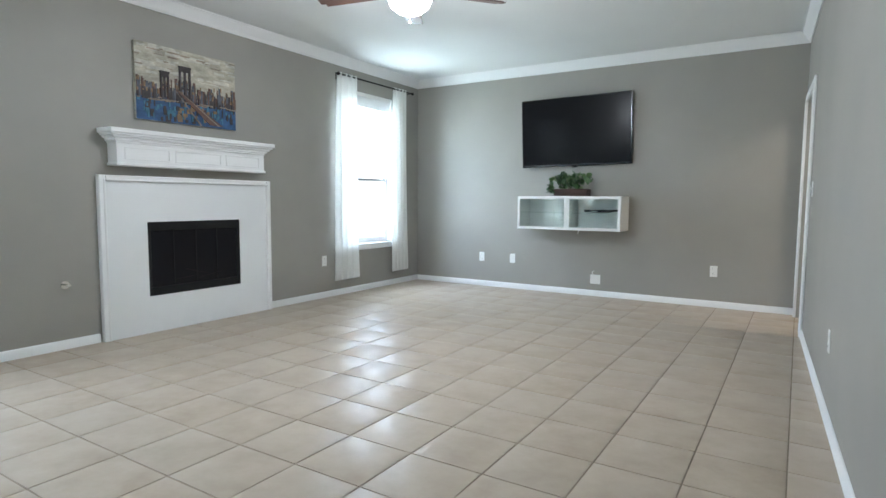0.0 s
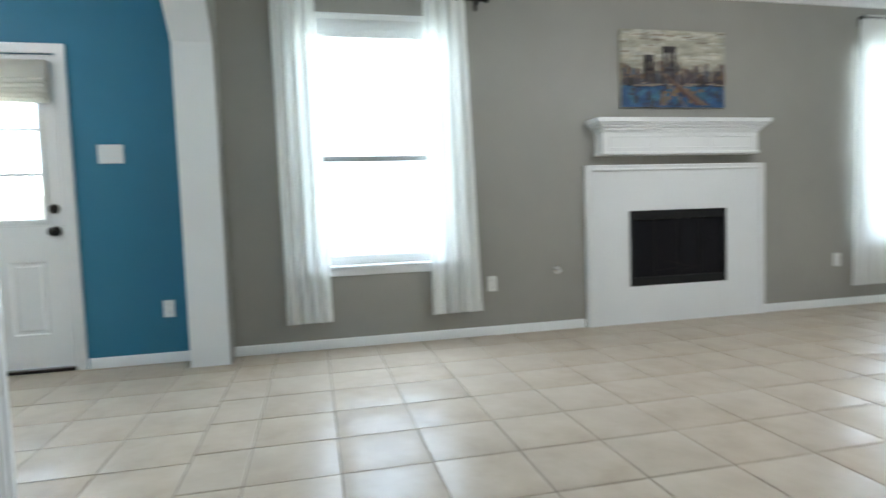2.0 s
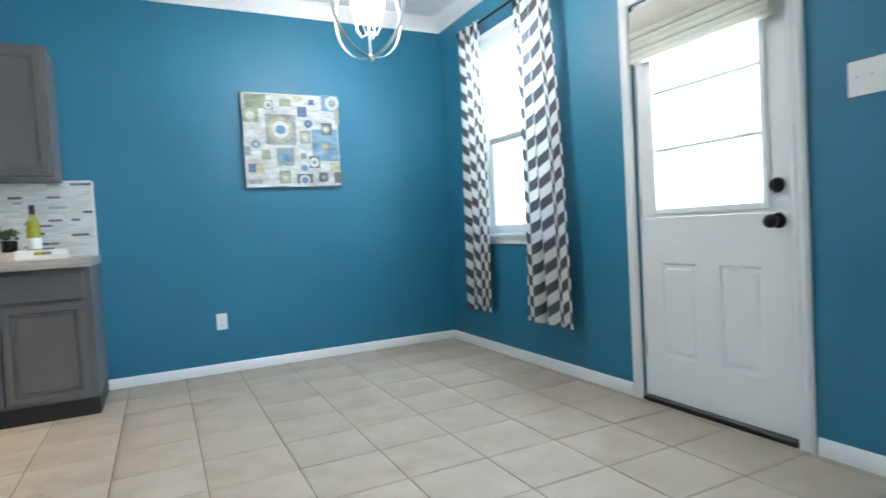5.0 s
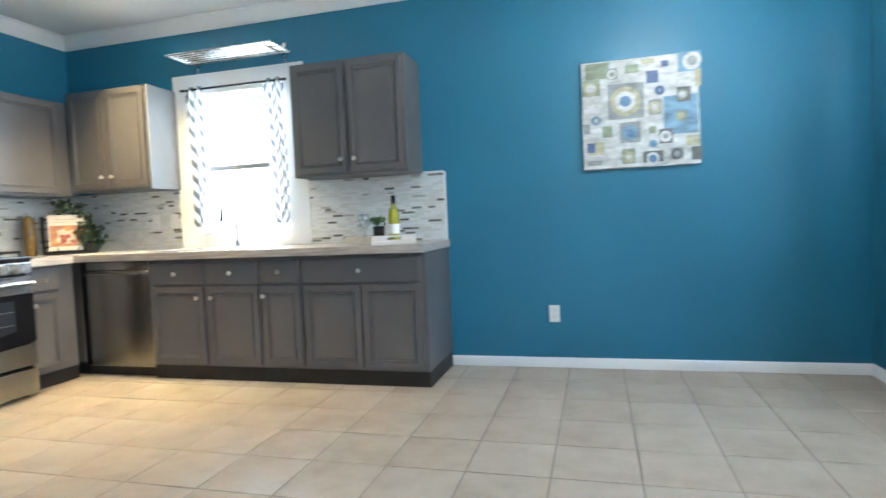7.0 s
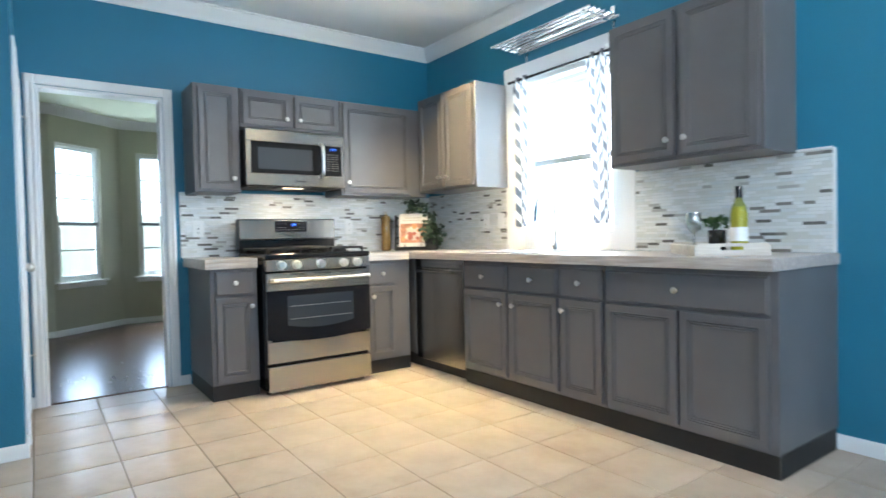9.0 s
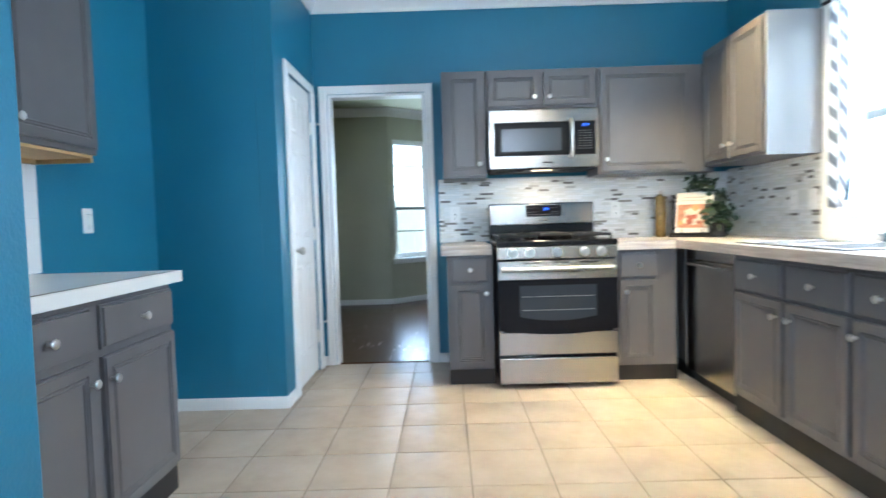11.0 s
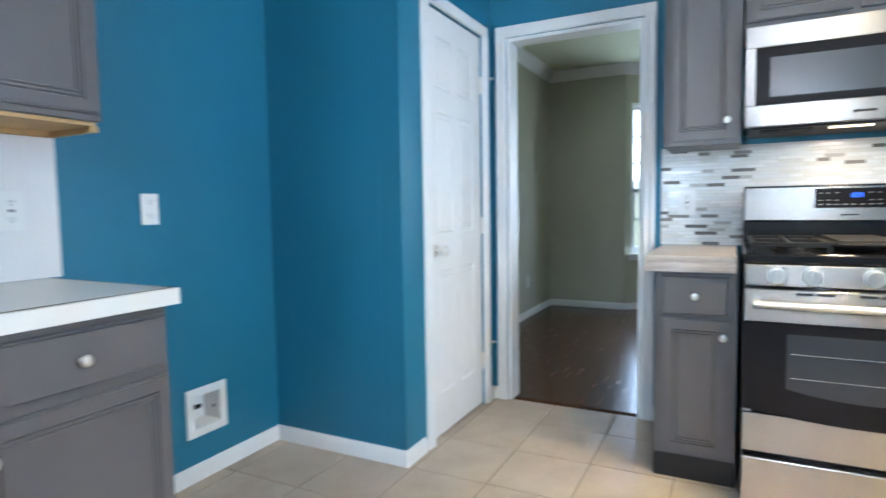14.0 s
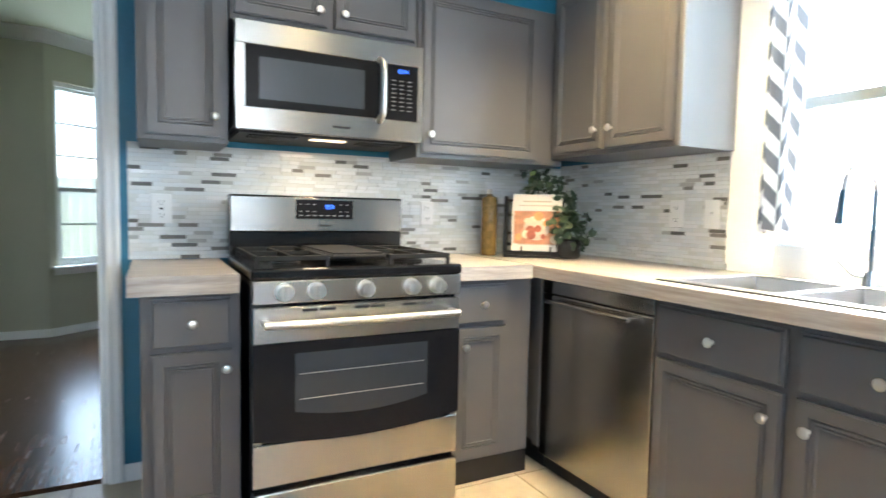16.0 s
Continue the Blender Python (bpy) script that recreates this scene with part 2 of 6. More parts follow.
CHEVRON = chevron("grey_white_herringbone_cloth", 0.08, 0.6, 0.135)
CHEVRON_SMALL = chevron("small_grey_white_herringbone_cloth", 0.06, 0.7, 0.12, (0.15, 0.155, 0.17))
LEAF = Mat("ivy_leaf", rough=0.45)
LEAF.colour(LEAF.ramp(LEAF.node("ShaderNodeNewGeometry").outputs["Random Per Island"], [(0.0, (0.018, 0.05, 0.014)), (0.6, (0.045, 0.11, 0.03)), (0.93, (0.09, 0.16, 0.05)), (1.0, (0.3, 0.34, 0.2))]))
LEAF = LEAF.m
g = Mat("dark_ivy_leaf", rough=0.5)
g.colour(g.ramp(g.node("ShaderNodeNewGeometry").outputs["Random Per Island"], [(0.0, (0.008, 0.02, 0.008)), (0.7, (0.02, 0.045, 0.018)), (1.0, (0.05, 0.085, 0.04))]))
DARKLEAF = g.m
GRASSM = Mat("lawn", rough=0.9)
GRASSM.colour(GRASSM.ramp(GRASSM.noise(1.2, 6), [(0.3, (0.06, 0.10, 0.03)), (0.7, (0.13, 0.19, 0.07))]))
GRASSM = GRASSM.m
FENCE = wood("weathered_fence_board", (0.40, 0.36, 0.31), (0.52, 0.48, 0.42), 0.8, 1.0, "z")
TRUNK = wood("tree_bark", (0.08, 0.06, 0.045), (0.17, 0.13, 0.10), 0.9, 1.0, "z")
# ---- building blocks ----


def box(bm, x0, y0, z0, x1, y1, z1, bevel=0.0, segs=1):
    r = bmesh.ops.create_cube(bm, size=1.0, matrix=Matrix.Translation(((x0 + x1) / 2, (y0 + y1) / 2, (z0 + z1) / 2)) @ Matrix.Diagonal((abs(x1 - x0), abs(y1 - y0), abs(z1 - z0), 1)))
    if bevel:
        edges = list({e for v in r["verts"] for e in v.link_edges})
        bmesh.ops.bevel(bm, geom=edges, offset=bevel, segments=segs, affect="EDGES", profile=0.5)
    return bm


def cyl(bm, p, q, r, r2=None, n=16, caps=True):
    p, q = Vector(p), Vector(q)
    m = Matrix.Translation((p + q) / 2) @ (q - p).to_track_quat("Z", "Y").to_matrix().to_4x4()
    bmesh.ops.create_cone(bm, cap_ends=caps, segments=n, radius1=r, radius2=r if r2 is None else r2, depth=(q - p).length, matrix=m)
    return bm


def ball(bm, c, r, stretch=(1, 1, 1), n=16):
    bmesh.ops.create_uvsphere(bm, u_segments=n, v_segments=max(6, n // 2), radius=r, matrix=Matrix.Translation(c) @ Matrix.Diagonal((*stretch, 1)))
    return bm


def lathe(bm, c, profile, n=24):
    """Turns (radius, height) pairs about the upright axis through c."""
    rings = [[bm.verts.new((c[0] + r * math.cos(2 * math.pi * k / n), c[1] + r * math.sin(2 * math.pi * k / n), c[2] + h)) for k in range(n)] for r, h in profile]
    for a, b in zip(rings, rings[1:]):
        for k in range(n):
            bm.faces.new((a[k], a[(k + 1) % n], b[(k + 1) % n], b[k]))
    bm.faces.new(list(reversed(rings[0])))
    bm.faces.new(rings[-1])
    return bm


def tube(bm, pts, r, n=8):
    """One skin swept along the points."""
    pts = [Vector(p) for p in pts]
    rows, up = [], None
    for k, p in enumerate(pts):
        d = (pts[min(k + 1, len(pts) - 1)] - pts[max(k - 1, 0)]).normalized()
        if up is None:
            up = d.orthogonal().normalized()
        up = (up - d * up.dot(d)).normalized()
        side = d.cross(up)
        rows.append([bm.verts.new(p + (up * math.cos(a) + side * math.sin(a)) * r) for a in [2 * math.pi * q / n for q in range(n)]])
    for a, b in zip(rows, rows[1:]):
        for k in range(n):
            bm.faces.new((a[k], a[(k + 1) % n], b[(k + 1) % n], b[k]))
    bm.faces.new(list(reversed(rows[0])))
    bm.faces.new(rows[-1])
    return bm


def B(*a, **k):
    return box(bmesh.new(), *a, **k)


def mesh(name, bm, material, smooth=False):
    d = bpy.data.meshes.new(name)
    bmesh.ops.recalc_face_normals(bm, faces=bm.faces)
    bm.to_mesh(d)
    bm.free()
    for m in (material if isinstance(material, (list, tuple)) else [material]):
        d.materials.append(m)
    if smooth:
        d.shade_smooth()
        d.set_sharp_from_angle(angle=radians(35))
    return d


def part(name, bm, material, parent, label="", smooth=False):
    ob = new(name, mesh(name, bm, material, smooth))
    ob.parent = parent
    if label:
        tagged(ob, label)
    return ob


def thing(name, m, label, category, group="", kind=""):
    ob = new(name)
    ob.empty_display_size = 0.1
    ob.matrix_world = m
    return tagged(ob, label, category, group, kind)


def solid(name, bm, material, label="", category="", kind="", smooth=False, group=""):
    return tagged(new(name, mesh(name, bm, material, smooth)), label, category, group, kind)


def slab_with_holes(axis, a0, a1, b0, b1, z0, z1, holes):
    """A wall as one mesh. axis 'x': thin along x (a), long along y (b); holes are (b0, b1, z0, z1)."""
    bs = sorted({b0, b1, *[h[0] for h in holes], *[h[1] for h in holes]})
    bm = bmesh.new()
    for p, q in zip(bs, bs[1:]):
        cuts = sorted([(h[2], h[3]) for h in holes if h[0] <= p + 1e-6 and h[1] >= q - 1e-6])
        z = z0
        for lo, hi in cuts + [(z1, z1)]:
            if lo > z + 1e-6:
                box(bm, *((a0, p, z, a1, q, lo) if axis == "x" else (p, a0, z, q, a1, lo)))
            z = hi
    bmesh.ops.remove_doubles(bm, verts=bm.verts, dist=1e-5)
    return bm


def structure(name, bm, material, label="", category="", smooth=False):
    return solid(name, bm, material, label, category, "structure", smooth)


# ---- the shell ----
H = 2.74
EAST, NORTH, LIV_E = 5.96, 11.08, 4.55
LIV_LEAN = 0.05  # the long wall is out of square by this much per metre
P0, P1, PS = 3.93, 4.06, 3.89


def long_wall_x(y):
    return LIV_E + LIV_LEAN * (NORTH - y)


def on_long_wall(m):
    """Sets a matrix laid out along x = LIV_E onto the leaning long wall."""
    return Matrix.Translation((LIV_E, NORTH, 0)) @ Matrix.Rotation(math.atan(LIV_LEAN), 4, "Z") @ Matrix.Translation((-LIV_E, -NORTH, 0)) @ m


WIN2, WIN1, WIND, WINK = (4.66, 5.68, 0.60, 2.40), (9.46, 10.48, 0.58, 2.40), (0.68, 1.56, 0.90, 2.40), (3.88, 4.68, 1.03, 2.14)
DOORW = (2.27, 3.095, 0.0, 2.06)

structure("wall_west_dining", slab_with_holes("x", -0.16, 0, -0.16, P0, 0, H, [WIND[:2] + WIND[2:], DOORW]), BLUE, "teal blue painted dining wall", "wall")
structure("wall_west_living", slab_with_holes("x", -0.16, 0, P0, NORTH, 0, H, [WIN2, WIN1]), GREY, "greige painted living room wall", "wall")
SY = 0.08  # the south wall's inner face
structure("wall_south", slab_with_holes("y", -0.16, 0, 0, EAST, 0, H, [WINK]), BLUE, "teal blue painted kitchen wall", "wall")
structure("wall_north", B(-0.16, NORTH, 0, LIV_E + 0.25, NORTH + 0.14, H), GREY, "greige painted wall behind the television", "wall")
structure("wall_east_living", slab_with_holes("x", LIV_E, LIV_E + 0.12, P1 - 0.02, NORTH, 0, H, [(10.05, 10.95, 0, 2.06)]), GREY, "greige painted long wall", "wall").matrix_world = on_long_wall(Matrix())
KDOOR = (2.34, 3.065, 0, 2.04)
structure("wall_east_kitchen", slab_with_holes("x", EAST, EAST + 0.11, -0.16, P0, 0, H, [KDOOR]), BLUE, "teal blue painted wall with a cased doorway", "wall")
# thin dining-room face of the far room's side of that wall
structure("wall_far_room_west", slab_with_holes("x", EAST + 0.112, EAST + 0.125, -0.16, 3.75, 0, 2.56, [KDOOR]), OLIVE, "grey-green painted wall", "wall")

# partition with the wide opening and clipped upper corners
OP0, OP1, OPH = 0.22, 2.93, 2.34


def partition():
    bm = bmesh.new()
    c = 0.24
    y0, y1 = PS, P1
    bx0, bx1, bz0, bz1 = 4.482, 4.618, 0.217, 0.353  # recess of the water valve box
    for a in ((OP1, 0, bx0, H), (bx1, 0, EAST, H), (bx0, 0, bx1, bz0), (bx0, bz1, bx1, H)):
        box(bm, a[0], y0, a[1], a[2], y1, a[3])
    box(bm, bx0, y0 + 0.095, bz0, bx1, y1, bz1)
    y0, y1 = 3.84, 4.09
    for a in ((0, 0, OP0, H), (OP0, OPH, OP1, H)):
        box(bm, a[0], y0, a[1], a[2], y1, a[3])
    for x, d in ((OP0, 1), (OP1, -1)):
        tri = [(x, OPH - c), (x + d * c, OPH), (x, OPH)]
        a = [bm.verts.new((p, y0, z)) for p, z in tri]
        b = [bm.verts.new((p, y1, z)) for p, z in tri]
        bm.faces.new(a)
        bm.faces.new(list(reversed(b)))
        for k in range(3):
            bm.faces.new((a[k], b[k], b[(k + 1) % 3], a[(k + 1) % 3]))
    bmesh.ops.recalc_face_normals(bm, faces=bm.faces)
    for f in bm.faces:
        f.material_index = 0 if f.normal.y < -0.9 else 1 if f.normal.y > 0.9 else 2
    bmesh.ops.remove_doubles(bm, verts=bm.verts, dist=1e-5)
    return bm


structure("wall_partition", partition(), [BLUE, GREY, SURROUND], "partition wall with a wide clipped-corner opening", "wall")
structure("wall_stub", B(2.86, 3.185, 0, 2.998, (PS - 0.001), H, bevel=0.008, segs=2), BLUE, "short teal blue wall beside the desk counter", "wall")
# pantry closet box
PANY, PANX = 3.165, 4.968
PDOOR = (5.21, 5.83, 0, 2.03)
structure("wall_pantry_west", B(PANX, PANY + 0.11, 0, PANX + 0.11, (PS - 0.001), H), BLUE, "teal blue closet side wall", "wall")
structure("wall_pantry_front", slab_with_holes("y", PANY, PANY + 0.109, PANX, EAST, 0, H, [PDOOR]), BLUE, "teal blue closet front wall", "wall")

# far room beyond the doorway
FX0 = EAST + 0.125
structure("wall_far_north", B(FX0, 3.75, 0, 9.24, 3.87, 2.56), OLIVE, "grey-green painted wall", "wall")
structure("wall_far_corner", B(9.13, 2.94, 0, 9.24, 3.75, 2.56), OLIVE, "grey-green painted wall", "wall")
BAY = pose(9.13, 2.94, 0, 0, 0, -50)
bay_len = 0.96
FW1, FW2 = (0.07, 0.66, 0.60, 2.17), (1.42, 2.02, 0.60, 2.17)
ob = structure("wall_bay_angled", slab_with_holes("y", 0, 0.11, 0, bay_len, 0, 2.56, [FW1]), OLIVE, "grey-green angled bay wall with a window", "wall")
ob.matrix_world = BAY
BX = 9.13 + bay_len * math.cos(radians(50))
BY = 2.94 - bay_len * math.sin(radians(50))
structure("wall_bay_east", slab_with_holes("x", BX, BX + 0.11, -1.6, BY, 0, 2.56, [FW2]), OLIVE, "grey-green bay wall with a window", "wall")
structure("wall_far_south", B(FX0, -1.72, 0, BX + 0.11, -1.6, 2.56), OLIVE, "grey-green painted wall", "wall")
structure("wall_far_west_low", B(EAST + 0.0, -1.72, 0, FX0, -0.161, 2.56), OLIVE, "grey-green painted wall", "wall")
# hall behind the living-room opening
structure("wall_hall_east", B(6.1, 8.4, 0, 6.2, NORTH + 0.14, H), GREY, "greige hall wall", "wall")
structure("wall_hall_north", B(LIV_E + 0.251, NORTH, 0, 6.1, NORTH + 0.14, H), GREY, "greige hall wall", "wall")
structure("wall_hall_south", B(long_wall_x(8.3) + 0.10, 8.3, 0, 6.2, 8.4, H), GREY, "greige hall wall", "wall")

structure("ceiling_main", B(-0.16, -0.16, H, 5.05, NORTH + 0.14, H + 0.1), CEIL, "white painted ceiling", "ceiling")
structure("ceiling_kitchen", B(5.051, -0.16, H, EAST + 0.11, P1, H + 0.1), CEIL, "white painted kitchen ceiling", "ceiling")
structure("ceiling_far_room", B(FX0, -1.72, 2.56, 10.4, 3.87, 2.66), paint("far_room_ceiling_paint", (0.58, 0.59, 0.45), 0.8, 0.5, 0.02), "pale olive painted ceiling", "ceiling")
structure("ceiling_hall", B(5.051, 8.3, H, 6.2, NORTH + 0.14, H + 0.1), CEIL, "white painted hall ceiling", "ceiling")


def sweep(path, profile, closed=False):
    """A moulding: profile points (out from the wall to the path's left, height) along a path of (x, y)."""
    bm = bmesh.new()
    n = len(path)
    rows = []
    for k, p in enumerate(path):
        p = Vector(p)
        d0 = (p - Vector(path[k - 1])).normalized() if k or closed else None
        d1 = (Vector(path[(k + 1) % n]) - p).normalized() if k < n - 1 or closed else None
        if d0 is None:
            d0 = d1
        if d1 is None:
            d1 = d0
        n0, n1 = Vector((-d0.y, d0.x)), Vector((-d1.y, d1.x))
        mi = (n0 + n1).normalized()
        mi = mi / max(0.3, mi.dot(n0))
        rows.append([bm.verts.new((p.x + mi.x * o, p.y + mi.y * o, z)) for o, z in profile])
    pairs = list(zip(rows, rows[1:])) + ([(rows[-1], rows[0])] if closed else [])
    m = len(profile)
    for a, b in pairs:
        for k in range(m):
            bm.faces.new((a[k], b[k], b[(k + 1) % m], a[(k + 1) % m]))
    if not closed:
        bm.faces.new(rows[0])
        bm.faces.new(list(reversed(rows[-1])))
    return bm


def crown_profile(h):
    return [(0.001, h - 0.105), (0.012, h - 0.105), (0.016, h - 0.088), (0.03, h - 0.075), (0.052, h - 0.04), (0.068, h - 0.026), (0.072, h - 0.012), (0.085, h - 0.010), (0.085, h - 0.001), (0.001, h - 0.001)]


BASE = [(0.001, 0.001), (0.015, 0.001), (0.015, 0.048), (0.011, 0.056), (0.009, 0.065), (0.004, 0.070), (0.001, 0.070)]
# paths run with the wall on the right hand side of travel, the room on the left
structure("crown_moulding_living", sweep([(0, P1), (long_wall_x(P1), P1), (LIV_E, NORTH), (0, NORTH)], crown_profile(H), True), WHITE, "white crown moulding round the living room", "crown moulding", True)
structure("crown_moulding_kitchen", sweep([(2.86, PS), (2.86, 3.185), (2.998, 3.185), (2.998, PS), (PANX, PS), (PANX, PANY), (EAST, PANY), (EAST, SY), (0, SY), (0, PS)][::-1], crown_profile(H), True), WHITE, "white crown moulding round the kitchen", "crown moulding", True)
structure("crown_moulding_far_room", sweep([(FX0, -1.6), (BX, -1.6), (BX, BY), (9.13, 2.94), (9.13, 3.75), (FX0, 3.75)], crown_profile(2.56), True), WHITE, "white crown moulding", "crown moulding", True)
for k, p in enumerate([
        [(0, 6.76), (0, P1), (OP0 - 0.02, P1)][::1],
        [(0, NORTH), (0, 8.43)],
        [(LIV_E, NORTH), (0, NORTH)],
        [(long_wall_x(P1), P1), (long_wall_x(9.98), 9.98)],
        [(3.06, P1), (long_wall_x(P1), P1)],
        [(OP0 - 0.02, PS), (0, PS), (0, 3.17)],
        [(0, 2.2), (0, SY), (2.64, SY)],
        [(PANX, PS), (3.99, PS)][::-1][::-1],
        [(5.13, PANY), (PANX, PANY), (PANX, PS)][::1],
        [(EAST, 3.128), (EAST, PANY), (5.90, PANY)],
        [(EAST, 2.21), (EAST, 2.277)],
        [(9.13, 2.94), (9.13, 3.75), (FX0, 3.75)],
        [(BX, -1.6), (BX, BY), (9.13, 2.94)],
        [(2.998, 3.185), (2.86, 3.185), (2.86, PS)]]):
    structure("baseboard", sweep(p, BASE), WHITE, "white painted baseboard", "baseboard", True)


def casing(name, m, w, h, label, wide=0.07, flutes=False):
    """Door casing in the local plane y=0, facing -y, round an opening x 0..w, z 0..h."""
    t = thing(name, m, label, "door casing", kind="structure")
    for nm, a in (("jamb_casing", (-wide, -0.018, 0.001, -0.002, 0, h + wide)), ("jamb_casing", (w + 0.002, -0.018, 0.001, w + wide, 0, h + wide)), ("head_casing", (-0.002, -0.018, h + 0.002, w + 0.002, 0, h + wide))):
        bm = B(*a, bevel=0.004)
        if nm == "jamb_casing":
            for q in (0.25, 0.75):
                x = a[0] + (a[3] - a[0]) * q
                box(bm, x - 0.008, -0.024, 0.002, x + 0.008, -0.0175, h + 0.01, bevel=0.003)
        part(nm, bm, WHITE, t)
    return t


def jamb(t, w, h, depth):
    part("jamb_lining", box(box(B(-0.0, 0.001, 0.001, 0.018, depth, h - 0.018), w - 0.018, 0.001, 0.001, w, depth, h - 0.018), 0, 0.001, h - 0.018, w, depth, h), WHITE, t)


c = casing("doorway_trim", pose(EAST, 3.065, 0, 0, 0, -90), 0.725, 2.04, "white casing round the open kitchen doorway", 0.062)
jamb(c, 0.725, 2.04, 0.125)
casing("closet_door_trim", pose(5.21, PANY, 0), 0.62, 2.03, "white casing round the closet door", 0.06)
casing("back_door_trim", pose(0, 2.27, 0, 0, 0, 90), 0.825, 2.06, "white casing round the back door", 0.065)
casing("hall_doorway_trim", on_long_wall(pose(LIV_E, 10.95, 0, 0, 0, -90)), 0.9, 2.06, "white casing round the hall opening", 0.07)
# fluted casing on the living-room face of the wide opening
t = thing("opening_trim", pose(2.93, P1, 0), "white moulded casing on the end of the partition", "casing", kind="structure")
bm = B(0.0, 0.001, 0.001, 0.10, 0.018, 2.3, bevel=0.004)
for q in (0.02, 0.045, 0.08):
    box(bm, q - 0.009, 0.0165, 0.002, q + 0.009, 0.0215, 2.299, bevel=0.0022, segs=2)
part("casing_board", bm, WHITE, t)


# ---- windows and doors ----


def window(name, m, w, h, label, depth=0.16, sash=True, grid=None, sill=True, blind=0.0, recess=0.07, mid=0.47):
    """A window in the local opening x 0..w, z 0..h; inside at y=0, outside towards +y."""
    t = thing(name, m, label, "window", kind="structure")
    f = 0.035
    y0, y1 = recess, recess + 0.06
    fr = bmesh.new()
    for a in ((0, 0, f, h), (w - f, 0, w, h)):
        box(fr, a[0], y0, a[1], a[2], y1, a[3])
    for a in ((f, 0, w - f, f), (f, h - f, w - f, h)):
        box(fr, a[0], y0 + 0.001, a[1], a[2], y1 - 0.001, a[3])
    part("window_frame", fr, WHITE, t)
    mid *= h
    for nm, za, zb, ya in (("lower_sash", f, mid + 0.02, y0 + 0.004), ("upper_sash", mid - 0.015, h - f, y0 + 0.03)):
        s = bmesh.new()
        r = 0.03
        box(s, f, ya, za, f + r, ya + 0.024, zb)
        box(s, w - f - r, ya, za, w - f, ya + 0.024, zb)
        box(s, f + r, ya + 0.001, za, w - f - r, ya + 0.023, za + r)
        box(s, f + r, ya + 0.001, zb - r, w - f - r, ya + 0.023, zb)
        if grid:
            nx, nz = grid[0], grid[1] if nm == "upper_sash" else grid[2]
            for k in range(1, nx):
                x = f + r + (w - 2 * f - 2 * r) * k / nx
                box(s, x - 0.009, ya + 0.004, za + r, x + 0.009, ya + 0.02, zb - r)
            for k in range(1, nz):
                z = za + r + (zb - za - 2 * r) * k / nz
                box(s, f + r, ya + 0.005, z - 0.009, w - f - r, ya + 0.019, z + 0.009)
        so = part(nm, s, WHITE, t)
        p = part("pane", B(f + r - 0.004, ya + 0.011, za + r - 0.004, w - f - r + 0.004, ya + 0.013, zb - r + 0.004), GLASS, so)
        p.visible_shadow = False
    # Rail is coloured grey, not sash white, for its shade against the window.
    part("meeting_rail", box(B(f + 0.001, y0 - 0.006, mid - 0.02, w - f - 0.001, y0 + 0.003, mid + 0.022, bevel=0.003), w / 2 - 0.03, y0 - 0.014, mid + 0.006, w / 2 + 0.03, y0 - 0.0065, mid + 0.02, bevel=0.002), RAIL, t, "metal meeting rail with a latch, greyed for backlit shade")
    if sill:
        part("window_sill", box(B(-0.05, -0.045, -0.022, w + 0.05, recess - 0.001, -0.001, bevel=0.004, segs=2), -0.03, -0.016, -0.075, w + 0.03, -0.001, -0.023, bevel=0.003), WHITE, t)
    if blind:
        bl = bmesh.new()
        box(bl, 0.012, 0.008, h - 0.045, w - 0.012, 0.06, h - 0.004, bevel=0.004)
        for k in range(int(blind / 0.009)):
            box(bl, 0.02, 0.012, h - 0.052 - 0.009 * k, w - 0.02, 0.056, h - 0.047 - 0.009 * k)
        part("raised_blind", bl, PLATE, t, "white mini blind raised to the top")
    return t


def west(y, z):
    return pose(0, y, z, 0, 0, 90)


window("window_living_south", west(WIN2[0], WIN2[2]), WIN2[1] - WIN2[0], WIN2[3] - WIN2[2], "white double-hung window with a raised blind", blind=0.13, mid=0.43)
window("window_living_north", west(WIN1[0], WIN1[2]), WIN1[1] - WIN1[0], WIN1[3] - WIN1[2], "white double-hung window with a raised blind", blind=0.13, mid=0.43)
window("window_dining", west(WIND[0], WIND[2]), WIND[1] - WIND[0], WIND[3] - WIND[2], "white double-hung dining window over the lawn", blind=0.1)
structure("window_kitchen_reveal", box(box(box(B(WINK[0] + 0.0005, -0.159, WINK[2] + 0.001, WINK[0] + 0.006, -0.0005, WINK[3] - 0.001), WINK[1] - 0.006, -0.159, WINK[2] + 0.001, WINK[1] - 0.0005, -0.0005, WINK[3] - 0.001), WINK[0] + 0.006, -0.159, WINK[3] - 0.006, WINK[1] - 0.006, -0.0005, WINK[3] - 0.0005), WINK[0] + 0.006, -0.159, WINK[2] + 0.0005, WINK[1] - 0.006, -0.0005, WINK[2] + 0.006), WHITE, "white window reveal", "window reveal")
for wn_, (y0_, y1_, z0_, z1_) in (("south", WIN2), ("north", WIN1), ("dining", WIND)):
    structure("window_reveal_" + wn_, box(box(box(B(-0.159, y0_ + 0.0005, z0_ + 0.001, -0.0005, y0_ + 0.006, z1_ - 0.001), -0.159, y1_ - 0.006, z0_ + 0.001, -0.0005, y1_ - 0.0005, z1_ - 0.001), -0.159, y0_ + 0.006, z1_ - 0.006, -0.0005, y1_ - 0.006, z1_ - 0.0005), -0.159, y0_ + 0.006, z0_ + 0.0005, -0.07, y1_ - 0.006, z0_ + 0.006), WHITE, "white window reveal", "window reveal")
